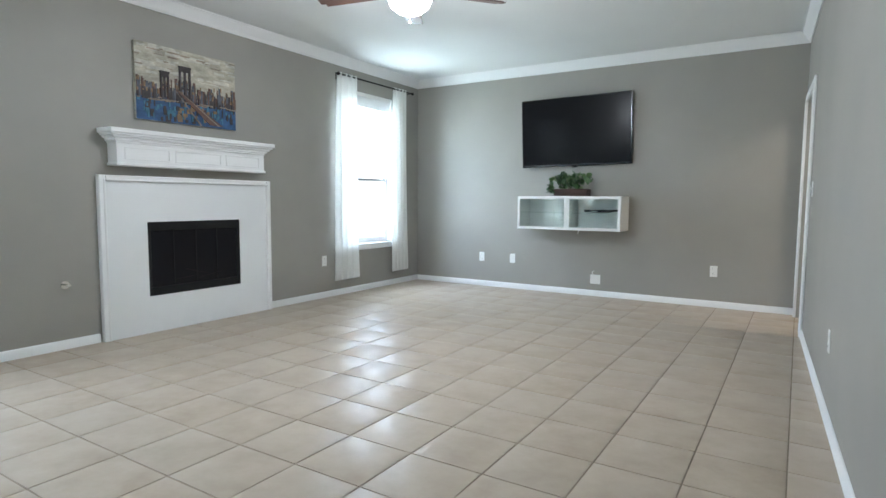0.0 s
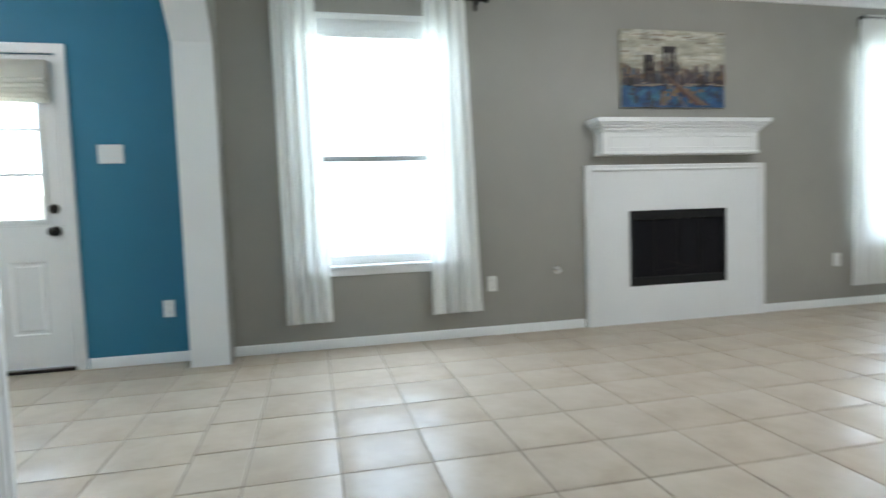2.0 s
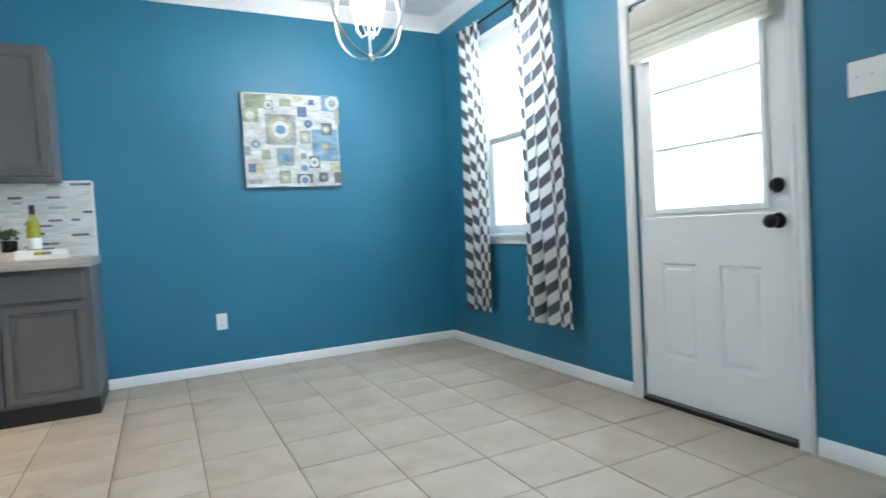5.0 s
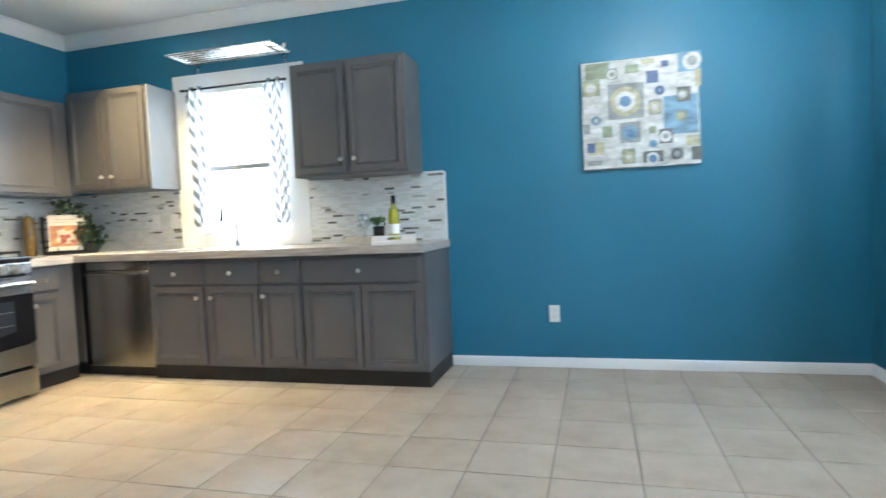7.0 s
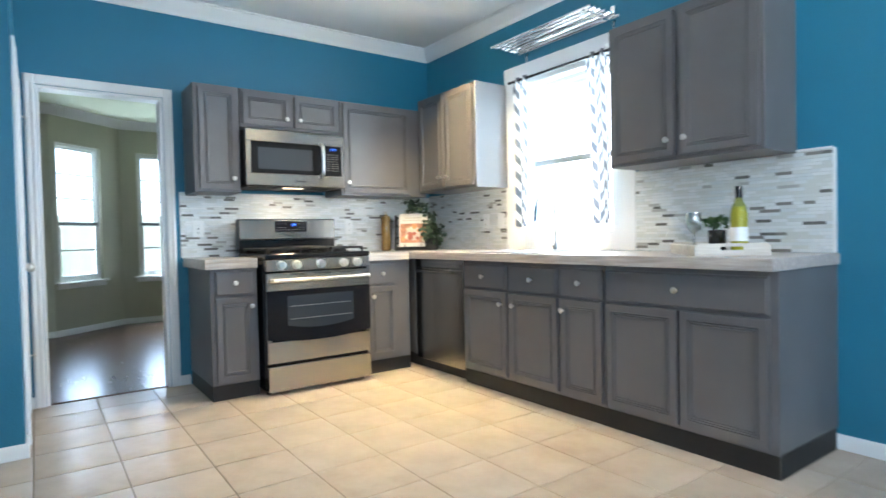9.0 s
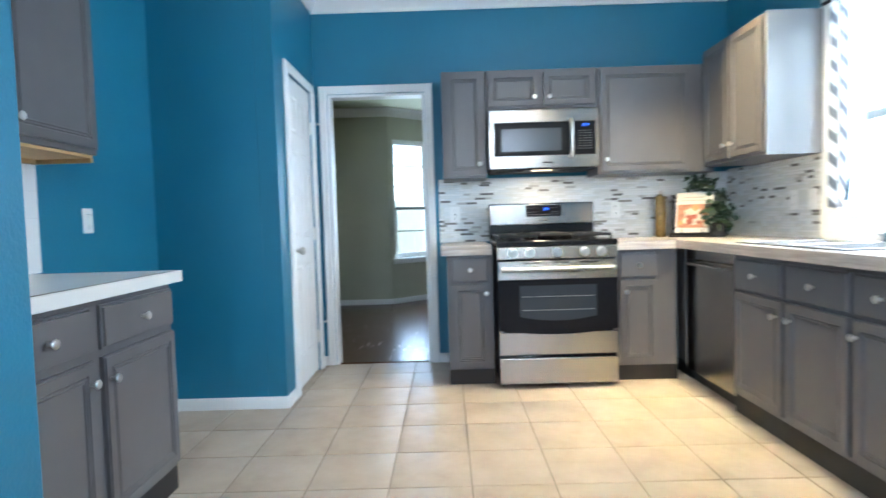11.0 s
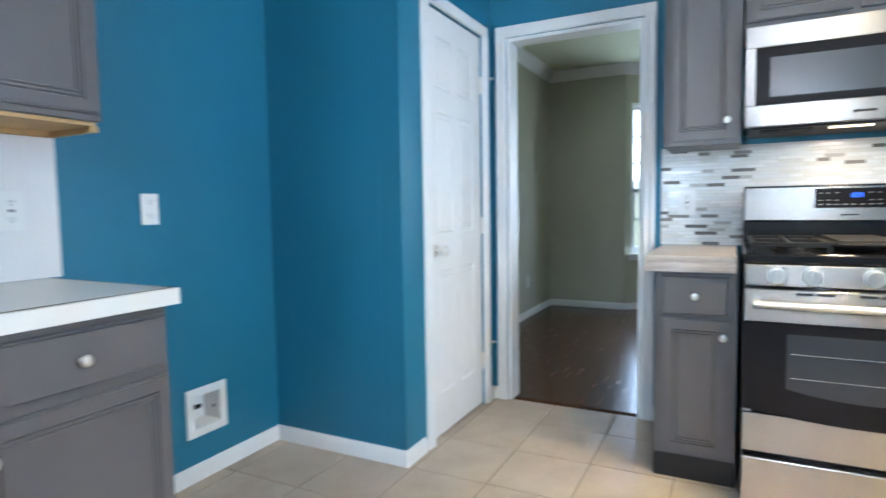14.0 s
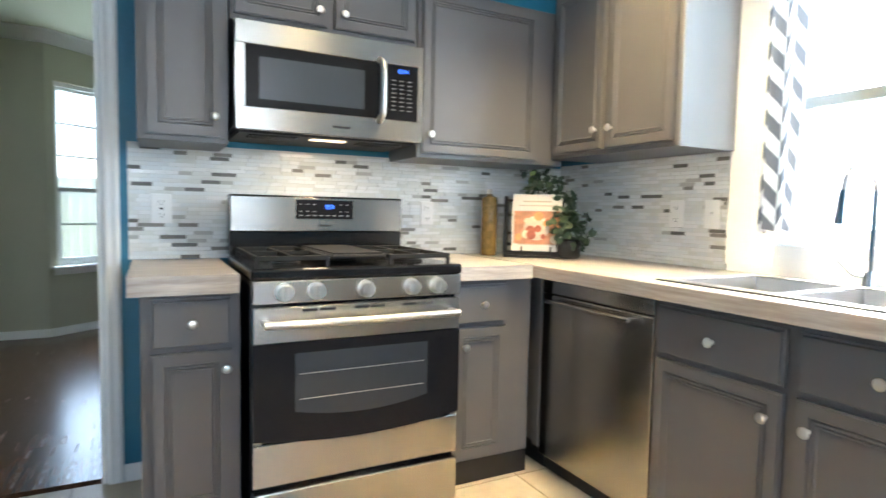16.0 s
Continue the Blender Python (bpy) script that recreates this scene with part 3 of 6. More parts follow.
kt = window("window_kitchen", pose(WINK[1], 0, WINK[2], 0, 0, 180), WINK[1] - WINK[0], WINK[3] - WINK[2], "bright white window over the sink", sill=False)
w_, h_ = WINK[1] - WINK[0], WINK[3] - WINK[2]
part("window_surround", box(box(box(B(-0.2, -0.014, -0.09, -0.001, -0.001, h_ + 0.16), w_ + 0.001, -0.014, -0.09, w_ + 0.17, -0.001, h_ + 0.16), -0.001, -0.013, h_, w_ + 0.001, -0.001, h_ + 0.16), -0.001, -0.013, -0.09, w_ + 0.001, -0.001, -0.001), SURROUND, kt, "broad flat white surround")
window("window_bay_angled", BAY @ pose(FW1[0], 0, FW1[2]), FW1[1] - FW1[0], FW1[3] - FW1[2], "white gridded bay window", grid=(1, 3, 2), recess=0.03, mid=0.42)
window("window_bay_east", pose(BX, FW2[1], FW2[2], 0, 0, -90), FW2[1] - FW2[0], FW2[3] - FW2[2], "white gridded bay window", grid=(1, 3, 2), recess=0.03, mid=0.42)


def panel_slab(w, h, xs, zs, holes, depth=0.04, cut=None):
    """A moulded door leaf, face at y=0 towards -y; cells (i, j) in holes become raised panels, cut is left open."""
    bm = bmesh.new()
    V = [[bm.verts.new((x, 0, z)) for z in zs] for x in xs]
    panels = []
    for i in range(len(xs) - 1):
        for j in range(len(zs) - 1):
            if (i, j) == cut:
                continue
            f = bm.faces.new((V[i][j], V[i + 1][j], V[i + 1][j + 1], V[i][j + 1]))
            if (i, j) in holes:
                panels.append(f)
    bmesh.ops.recalc_face_normals(bm, faces=bm.faces)
    if bm.faces[0].normal.y > 0:
        bmesh.ops.reverse_faces(bm, faces=bm.faces)
    bmesh.ops.inset_individual(bm, faces=panels, thickness=0.014, depth=-0.008)
    bmesh.ops.inset_individual(bm, faces=panels, thickness=0.02, depth=0.0)
    bmesh.ops.inset_individual(bm, faces=panels, thickness=0.012, depth=0.006)
    for i in range(len(xs) - 1):
        for j in range(len(zs) - 1):
            if (i, j) == cut:
                for a in ((xs[i], 0.001, zs[j], xs[i] + 0.001, depth, zs[j + 1]), (xs[i + 1] - 0.001, 0.001, zs[j], xs[i + 1], depth, zs[j + 1])):
                    box(bm, *a)
                continue
            box(bm, xs[i], 0.013, zs[j], xs[i + 1], depth, zs[j + 1])
    for a in ((0, 0.0002, 0, 0.001, 0.013, h), (w - 0.001, 0.0002, 0, w, 0.013, h), (0, 0.0002, h - 0.001, w, 0.013, h), (0, 0.0002, 0, w, 0.013, 0.001)):
        box(bm, *a)
    return bm


# closet door: six panels, knob on the west edge, hinges on the east edge
t = thing("closet_door", pose(5.212, PANY + 0.008, 0.012), "white six-panel closet door, closed, with nickel knob", "door", kind="structure")
w = 0.616
xs = [0, 0.1, 0.275, 0.341, 0.516, w]
zs = [0, 0.2, 0.80, 0.98, 1.55, 1.66, 1.90, 2.013]
part("door_leaf", panel_slab(w, 2.013, xs, zs, [(1, 1), (3, 1), (1, 3), (3, 3), (1, 5), (3, 5)]), WHITE, t)
k = bmesh.new()
cyl(k, (0.06, -0.002, 0.9), (0.06, -0.01, 0.9), 0.03, n=20)
cyl(k, (0.06, -0.01, 0.9), (0.06, -0.04, 0.9), 0.011)
ball(k, (0.06, -0.055, 0.9), 0.026, (1, 0.8, 1))
part("door_knob", k, NICKEL, t, smooth=True)
for z in (0.24, 1.0, 1.76):
    part("hinge", cyl(B(w - 0.012, -0.004, z - 0.045, w + 0.002, 0.001, z + 0.045), (w, -0.008, z - 0.045), (w, -0.008, z + 0.045), 0.006, n=10), NICKEL, t)
for z, x in ((0.34, 0.02), (1.80, 0.0)):
    part("hinge_pin_stop", cyl(cyl(bmesh.new(), (w + 0.002, -0.008, z), (w + 0.045, -0.05, z), 0.004, n=8), (w + 0.045, -0.05, z), (w + 0.052, -0.057, z), 0.008, n=10), NICKEL, t)

# back door: half-glass leaf with roman shade
t = thing("back_door", pose(-0.012, 2.285, 0.03, 0, 0, 90), "white half-glass back door with a folded cream shade", "door", kind="structure")
w = 0.795
door = panel_slab(w, 0.93, [0, 0.12, 0.33, 0.455, 0.665, w], [0, 0.22, 0.70, 0.93], [(1, 1), (3, 1)])
part("door_leaf", door, WHITE, t)
up = bmesh.new()
box(up, 0, 0, 0.931, 0.10, 0.04, 2.02, bevel=0.002)
box(up, w - 0.10, 0, 0.931, w, 0.04, 2.02, bevel=0.002)
box(up, 0.1005, 0.0, 1.84, w - 0.1005, 0.04, 2.02)
box(up, 0.1005, 0.0, 0.931, w - 0.1005, 0.04, 0.96)
part("glazed_upper_leaf", up, WHITE, t)
lf = bmesh.new()
for a in ((0.085, 0.945, 0.115, 1.86), (w - 0.115, 0.945, w - 0.085, 1.86)):
    box(lf, a[0], -0.014, a[1], a[2], -0.0005, a[3], bevel=0.004)
for a in ((0.115, 0.945, w - 0.115, 0.975), (0.115, 1.83, w - 0.115, 1.86)):
    box(lf, a[0], -0.013, a[1], a[2], -0.0005, a[3], bevel=0.003)
for z in (1.265, 1.55):
    box(lf, 0.115, -0.008, z - 0.009, w - 0.115, 0.03, z + 0.009, bevel=0.003)
part("glass_frame", lf, WHITE, t)
part("pane", B(0.1005, 0.017, 0.961, w - 0.1005, 0.02, 1.839), GLASS, t).visible_shadow = False
sh = bmesh.new()
box(sh, 0.02, -0.062, 1.86, w - 0.02, -0.016, 1.985, bevel=0.012, segs=2)
for k in range(5):
    z = 1.715 + 0.03 * k
    box(sh, 0.024, -0.075 + 0.006 * (k % 2), z, w - 0.024, -0.016, z + 0.034, bevel=0.012, segs=2)
part("roman_shade", sh, SHADE, t, "cream fabric shade folded up", True)
for z, r, nm in ((1.04, 0.028, "deadbolt"), (0.895, 0.03, "door_knob")):
    k = bmesh.new()
    cyl(k, (w - 0.055, -0.001, z), (w - 0.055, -0.014, z), r + 0.004, r, n=20)
    if nm == "door_knob":
        cyl(k, (w - 0.055, -0.014, z), (w - 0.055, -0.04, z), 0.011)
        ball(k, (w - 0.055, -0.056, z), 0.03, (1, 0.75, 1))
    else:
        box(k, w - 0.061, -0.03, z - 0.018, w - 0.049, -0.0135, z + 0.018, bevel=0.003)
    part(nm, k, BRONZE, t, smooth=True)
for z in (0.25, 1.0, 1.78):
    part("hinge", cyl(bmesh.new(), (0.0, -0.006, z - 0.045), (0.0, -0.006, z + 0.045), 0.007, n=10), NICKEL, t)
part("threshold", B(-0.012, -0.03, -0.029, w + 0.012, 0.1, -0.006, bevel=0.004), BRONZE, t)
structure("jamb_back_door", box(box(B(-0.15, 2.2705, 0.001, -0.013, 2.284, 2.045), -0.15, 3.081, 0.001, -0.013, 3.0945, 2.045), -0.15, 2.2705, 2.051, -0.013, 3.0945, 2.0595), WHITE, "white door jamb", "door jamb")

# ---- floors ----
GX, GY, PX, PY = 4.62, 3.134, 0.352, 0.337
structure("floor_far_room", B(FX0 - 0.06, -1.72, -0.12, 10.4, 3.87, -0.012), PLANK, "dark brown wood floor", "floor")


def tile_mesh(PX, PY):
    bm = B(-PX / 2 + 0.003, -PY / 2 + 0.003, -0.011, PX / 2 - 0.003, PY / 2 - 0.003, 0.0)
    top = [e for e in bm.edges if all(v.co.z > -0.001 for v in e.verts)]
    bmesh.ops.bevel(bm, geom=top, offset=0.0022, segments=2, affect="EDGES", profile=0.6)
    return mesh("floor_tile", bm, TILE, True)


def tiled(name, x0, y0, x1, y1, label, GX=GX, GY=GY, PX=PX, PY=PY):
    fl = structure(name, B(x0, y0, -0.12, x1, y1, -0.0035), GROUT, label, "floor")
    full = tile_mesh(PX, PY)
    cutmesh = {}
    for i in range(math.floor((x0 - GX) / PX) - 1, math.ceil((x1 - GX) / PX) + 1):
        for j in range(math.floor((y0 - GY) / PY) - 1, math.ceil((y1 - GY) / PY) + 1):
            a, b = max(x0, GX + i * PX), min(x1, GX + (i + 1) * PX)
            c, d = max(y0, GY + j * PY), min(y1, GY + (j + 1) * PY)
            if b - a < 0.03 or d - c < 0.03:
                continue
            key = (round(b - a, 3), round(d - c, 3))
            if abs(b - a - PX) < 1e-4 and abs(d - c - PY) < 1e-4:
                data = full
            else:
                if key not in cutmesh:
                    w, h = (b - a) / 2, (d - c) / 2
                    cutmesh[key] = mesh("floor_tile_cut", B(-w + 0.003, -h + 0.003, -0.011, w - 0.003, h - 0.003, 0.0, bevel=0.003), TILE)
                data = cutmesh[key]
            ob = new("floor_tile", data)
            ob.location = ((a + b) / 2, (c + d) / 2, random.uniform(-0.0004, 0.0004))
            ob.rotation_euler = (random.gauss(0, 0.0012), random.gauss(0, 0.0012), 0)
            ob.parent = fl
    return fl


# ---- kitchen cabinets ----


def knob(parent, x, z, y=0.0):
    bm = lathe(bmesh.new(), (0, 0, 0), [(0.0065, 0.0), (0.006, 0.012), (0.013, 0.018), (0.016, 0.023), (0.013, 0.028), (0.004, 0.030)], 16)
    bm.transform(Matrix.Translation((x, y, z)) @ Matrix.Rotation(radians(90), 4, "X"))
    return part("knob", bm, NICKEL, parent, smooth=True)


def door_front(w, h, rail=0.05):
    """A routed cabinet door, face towards -y, from (0,0,0)."""
    bm = B(0, -0.02, 0, w, -0.0005, h)
    bmesh.ops.bevel(bm, geom=[e for e in bm.edges if all(v.co.y < -0.01 for v in e.verts)], offset=0.005, segments=2, affect="EDGES")
    bm.faces.ensure_lookup_table()
    f = min(bm.faces, key=lambda q: (round(q.calc_center_median().y, 4), -q.calc_area()))
    for th, dp in ((rail - 0.004, 0.0), (0.003, -0.005), (0.004, 0.0), (0.003, 0.0045), (0.005, 0.0), (0.003, -0.0045), (0.004, 0.0), (0.003, 0.004), (0.005, 0.0), (0.003, -0.005), (0.005, 0.0)):
        bmesh.ops.inset_individual(bm, faces=[f], thickness=th, depth=dp)
    return bm


def drawer_front(w, h):
    bm = B(0, -0.02, 0, w, -0.0005, h)
    bmesh.ops.bevel(bm, geom=[e for e in bm.edges if all(v.co.y < -0.01 for v in e.verts)], offset=0.009, segments=3, affect="EDGES")
    return bm


def cabinet(name, m, w, d, z0, z1, doors, label, drawers=(), group="", toe=False, door_z=None, bottom=None):
    """doors: (x0, x1, knob_x, knob_z); drawers: (x0, x1, z0, z1). Local front at y=0."""
    t = thing(name, m, label, "cabinet", group)
    body = bmesh.new()
    zb = z0 + (0.1 if toe else 0.0)
    box(body, 0.0005, 0.0, zb, w - 0.0005, d, z1, bevel=0.002)
    part("body", body, CABINET, t)
    if toe:
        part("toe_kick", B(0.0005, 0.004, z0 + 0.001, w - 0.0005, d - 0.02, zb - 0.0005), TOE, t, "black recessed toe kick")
    if bottom:
        part("bottom_panel", box(box(B(0.01, 0.015, z0 - 0.012, w - 0.01, d - 0.01, z0 - 0.0005), 0.002, d - 0.03, z0 - 0.03, w - 0.002, d - 0.002, z0 - 0.0125), w - 0.022, 0.015, z0 - 0.03, w - 0.004, d - 0.031, z0 - 0.0125), bottom, t, "raw pine underside")
    dz0, dz1 = door_z or (zb + 0.02, z1 - 0.02)
    for x0, x1, kx, kz in doors:
        bm = door_front(x1 - x0, dz1 - dz0)
        bm.transform(Matrix.Translation((x0, 0, dz0)))
        o = part("door", bm, CABINET, t)
        if kx is not None:
            knob(o, kx, kz, -0.02)
    for x0, x1, a, b in drawers:
        bm = drawer_front(x1 - x0, b - a)
        bm.transform(Matrix.Translation((x0, 0, a)))
        o = part("drawer_front", bm, CABINET, t)
        knob(o, (x0 + x1) / 2, (a + b) / 2, -0.02)
    return t


def south(x, y=0.58):
    """Local front turned to face +y, local x running west from x."""
    return pose(x, y, 0, 0, 0, 180)


def east(y, x):
    return pose(x, y, 0, 0, 0, -90)


BZ, DZ = 0.865, (0.675, 0.835)
G1, G2 = "grey base cabinets", "grey wall cabinets"
FRONT_E = 5.345
# base run along the south wall, from the dishwasher westward
cabinet("sink_base_cabinet", south(4.71), 0.90, 0.578, 0, BZ, [(0.02, 0.45, 0.41, 0.585), (0.485, 0.885, 0.525, 0.585)], "grey painted sink base cabinet with two doors", [(0.02, 0.45, *DZ), (0.485, 0.885, *DZ)], G1, True, (0.12, 0.66))
cabinet("narrow_base_cabinet", south(3.81), 0.315, 0.578, 0, BZ, [(0.015, 0.30, 0.035, 0.595)], "narrow grey painted base cabinet", [(0.015, 0.30, *DZ)], G1, True, (0.12, 0.66))
cabinet("double_base_cabinet", south(3.495), 0.865, 0.578, 0, BZ, [(0.015, 0.42, None, 0), (0.435, 0.83, None, 0)], "grey painted base cabinet with wide drawer", [(0.015, 0.83, *DZ)], G1, True, (0.12, 0.66))
t = thing("corner_filler", south(5.96), "grey corner filler beside the dishwasher", "cabinet", G1)
part("body", box(B(0, 0.02, 0.1, 0.58, 0.55, BZ), 0.581, 0.0, 0.1, 0.62, 0.55, BZ), CABINET, t)
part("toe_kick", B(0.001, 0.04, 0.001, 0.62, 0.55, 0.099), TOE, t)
# east wall
cabinet("range_side_cabinet", east(1.11, FRONT_E), 0.395, 0.61, 0, BZ, [(0.02, 0.265, 0.06, 0.585)], "grey base cabinet between range and corner", [(0.02, 0.265, *DZ)], G1, True, (0.12, 0.66))
cabinet("end_base_cabinet", east(2.205, FRONT_E), 0.30, 0.61, 0, BZ, [(0.03, 0.27, 0.252, 0.60)], "narrow grey base cabinet beside the doorway", [(0.03, 0.27, *DZ)], G1, True, (0.12, 0.66))
# wall cabinets
UZ0, UZ1 = 1.395, 2.18
cabinet("wall_cabinet_right_of_window", south(3.65, 0.32), 0.85, 0.318, UZ0, UZ1, [(0.02, 0.41, 0.375, 1.50), (0.44, 0.83, 0.475, 1.50)], "grey double-door wall cabinet beside the sink window", (), G2)
t = cabinet("wall_cabinet_corner", south(5.64, 0.32), 0.765, 0.318, UZ0, UZ1, [(0.03, 0.37, 0.335, 1.50), (0.395, 0.75, 0.43, 1.50)], "grey double-door corner wall cabinet by the window", (), G2)
# Panel's grey is lighter than the cabinet's: window light put into its colour.
part("side_panel", B(0.7655, -0.002, UZ0 - 0.002, 0.777, 0.316, UZ1 + 0.002), paint("window_lit_panel_grey", (0.2, 0.205, 0.215), 0.4, 0.05, 0.02), t, "cabinet side panel, grey lightened for window light")
UE = 5.64
UZE = 2.10  # the range wall's cabinets stop lower
cabinet("wall_cabinet_tall", east(2.21, UE), 0.305, 0.318, UZ0 - 0.03, UZE, [(0.03, 0.285, 0.253, 1.46)], "narrow grey wall cabinet beside the doorway", (), G2)
cabinet("wall_cabinet_over_microwave", east(1.90, UE), 0.76, 0.318, 1.83, UZE, [(0.015, 0.365, 0.33, 1.905), (0.395, 0.745, 0.43, 1.905)], "low grey cabinet over the microwave", (), G2)
cabinet("wall_cabinet_single", east(1.135, UE), 0.80, 0.318, UZ0 - 0.03, UZE, [(0.02, 0.63, 0.055, 1.465)], "wide single-door grey wall cabinet", (), G2)
# desk run against the partition
cabinet("desk_base_cabinet", pose(3.0, 3.34, 0), 0.972, 0.545, 0, BZ, [(0.02, 0.435, 0.407, 0.597), (0.487, 0.96, 0.516, 0.588)], "grey painted desk base cabinet, two doors", [(0.02, 0.435, 0.69, 0.835), (0.487, 0.96, 0.69, 0.835)], "grey desk cabinets", True, (0.12, 0.665))
cabinet("desk_wall_cabinet", pose(3.0, 3.62, 0), 1.0, 0.268, 1.385, UZ1, [(0.02, 0.46, 0.425, 1.463), (0.515, 0.98, 0.54, 1.463)], "grey wall cabinet with raw pine underside", (), "grey desk cabinets", bottom=RAWWOOD)

# ---- counters ----
SINK = (3.93, 4.69, 0.10, 0.53)


def counter_south():
    z0, z1 = 0.866, 0.912
    x0, x1 = 2.642, 5.955
    fy = 0.632
    # laid out upright as a slab with one hole, then turned flat
    bm = slab_with_holes("y", -z1, -z0, x0, x1, 0.002, fy, [SINK])
    bm.transform(Matrix(((1, 0, 0, 0), (0, 0, 1, 0), (0, -1, 0, 0), (0, 0, 0, 1))))
    edge = bmesh.new()
    box(edge, x0, fy + 0.0005, z0 - 0.006, 5.325, fy + 0.022, z1, bevel=0.002)
    box(edge, x0 - 0.022, 0.002, z0 - 0.006, x0 - 0.0005, fy + 0.022, z1, bevel=0.002)
    return bm, edge


t = thing("south_worktop", pose(0, 0, 0), "grey-beige wood-look worktop with a thick edge", "worktop")
top, edge = counter_south()
part("slab", top, COUNTER, t)
part("front_edge", edge, COUNTER, t)
solid("range_side_worktop", box(B(5.325, 0.737, 0.866, 5.955, 1.108, 0.912), 5.303, 0.737, 0.856, 5.324, 1.108, 0.912), COUNTERY, "grey-beige wood-look worktop beside the range", "worktop")
solid("end_worktop", box(box(B(5.325, 1.912, 0.866, 5.955, 2.216, 0.912), 5.303, 1.912, 0.850, 5.324, 2.238, 0.912), 5.325, 2.217, 0.850, 5.955, 2.238, 0.912), COUNTERY, "short grey-beige wood-look worktop with thick edge", "worktop")
t = thing("desk_worktop", pose(0, 0, 0), "white laminate desk worktop with thin brown seam", "worktop")
part("slab", B(2.962, 3.30, 0.870, 3.962, PS - 0.001, 0.908), LAMINATE, t)
part("edge_band", box(B(2.962, 3.285, 0.862, 3.977, 3.2995, 0.9065), 3.9625, 3.3, 0.862, 3.977, PS - 0.001, 0.9065), LAMINATE, t)
part("edge_seam", box(B(2.962, 3.2985, 0.9066, 3.9625, 3.3005, 0.9086), 3.9618, 3.3005, 0.9066, 3.9632, PS - 0.001, 0.9086), EDGELINE, t)

structure("window_kitchen_apron", B(3.715, SY + 0.001, 0.9135, 4.875, SY + 0.008, 0.9395), WHITE, "white apron strip under the sink window", "trim")
# sink with two bowls, drop-in rim
t = thing("kitchen_sink", pose(0, 0, 0), "drop-in stainless double-bowl sink with dark rim", "sink")
sx0, sx1, sy0, sy1 = SINK
rim = bmesh.new()
for a in ((sx0 - 0.03, sy0 - 0.03, sx1 + 0.03, sy0 + 0.012), (sx0 - 0.03, sy1 - 0.012, sx1 + 0.03, sy1 + 0.03), (sx0 - 0.03, sy0 + 0.012, sx0 + 0.015, sy1 - 0.012), (sx1 - 0.015, sy0 + 0.012, sx1 + 0.03, sy1 - 0.012), (4.32, sy0 + 0.012, 4.35, sy1 - 0.012)):
    box(rim, a[0], a[1], 0.9125, a[2], a[3], 0.918, bevel=0.002)
part("rim", rim, SINKSTEEL, t)
part("rim_seal", box(box(box(B(sx0 - 0.038, sy0 - 0.038, 0.9122, sx1 + 0.038, sy0 - 0.0305, 0.9155), sx0 - 0.038, sy1 + 0.0305, 0.9122, sx1 + 0.038, sy1 + 0.038, 0.9155), sx0 - 0.038, sy0 - 0.03, 0.9122, sx0 - 0.0305, sy1 + 0.03, 0.9155), sx1 + 0.0305, sy0 - 0.03, 0.9122, sx1 + 0.038, sy1 + 0.03, 0.9155), DARK, t)
for a, b in ((sx0 + 0.016, 4.319), (4.351, sx1 - 0.016)):
    bw = bmesh.new()
    y0, y1, zb = sy0 + 0.013, sy1 - 0.013, 0.74
    box(bw, a, y0, zb, b, y1, zb + 0.003)
    for q in ((a, y0, a + 0.003, y1), (b - 0.003, y0, b, y1), (a + 0.003, y0, b - 0.003, y0 + 0.003), (a + 0.003, y1 - 0.003, b - 0.003, y1)):
        box(bw, q[0], q[1], zb + 0.003, q[2], q[3], 0.9124)
    part("bowl", bw, SINKSTEEL, t)
t = thing("kitchen_faucet", pose(4.33, 0.055, 0.913), "chrome pull-down gooseneck faucet", "faucet")
part("base", cyl(bmesh.new(), (0, 0, 0), (0, 0, 0.05), 0.026, 0.02, 20), CHROME, t, smooth=True)
part("spout", tube(bmesh.new(), [(0, 0, 0.05), (0, 0, 0.30)] + [(0, 0.09 - 0.09 * math.cos(q), 0.30 + 0.09 * math.sin(q)) for q in [math.pi * k / 8 for k in range(1, 9)]], 0.011, 10), CHROME, t, smooth=True)
part("spray_head", cyl(bmesh.new(), (0, 0.18, 0.302), (0, 0.19, 0.20), 0.014, 0.02, 14), CHROME, t, smooth=True)
part("lever", tube(bmesh.new(), [(0.02, 0, 0.03), (0.05, 0, 0.035), (0.10, 0, 0.08)], 0.006), CHROME, t, smooth=True)

# ---- dishwasher ----
t = thing("dishwasher", south(5.336, 0.565), "stainless steel dishwasher under the worktop", "dishwasher")
w = 0.622
part("tub", B(0, 0.03, 0.1, w, 0.54, 0.86), DARK, t)
part("front_panel", B(0.003, -0.012, 0.075, w - 0.003, 0.029, 0.785, bevel=0.004, segs=2), STEEL, t)
part("control_panel", B(0.003, -0.012, 0.79, w - 0.003, 0.029, 0.855, bevel=0.004, segs=2), STEEL, t)
hb = bmesh.new()
cyl(hb, (0.07, -0.045, 0.762), (w - 0.09, -0.045, 0.762), 0.010, n=12)
for x in (0.09, w - 0.11):
    cyl(hb, (x, -0.045, 0.762), (x, -0.012, 0.762), 0.007, n=10)
part("bar_handle", hb, STEEL, t, smooth=True)
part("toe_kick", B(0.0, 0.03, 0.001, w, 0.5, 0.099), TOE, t)

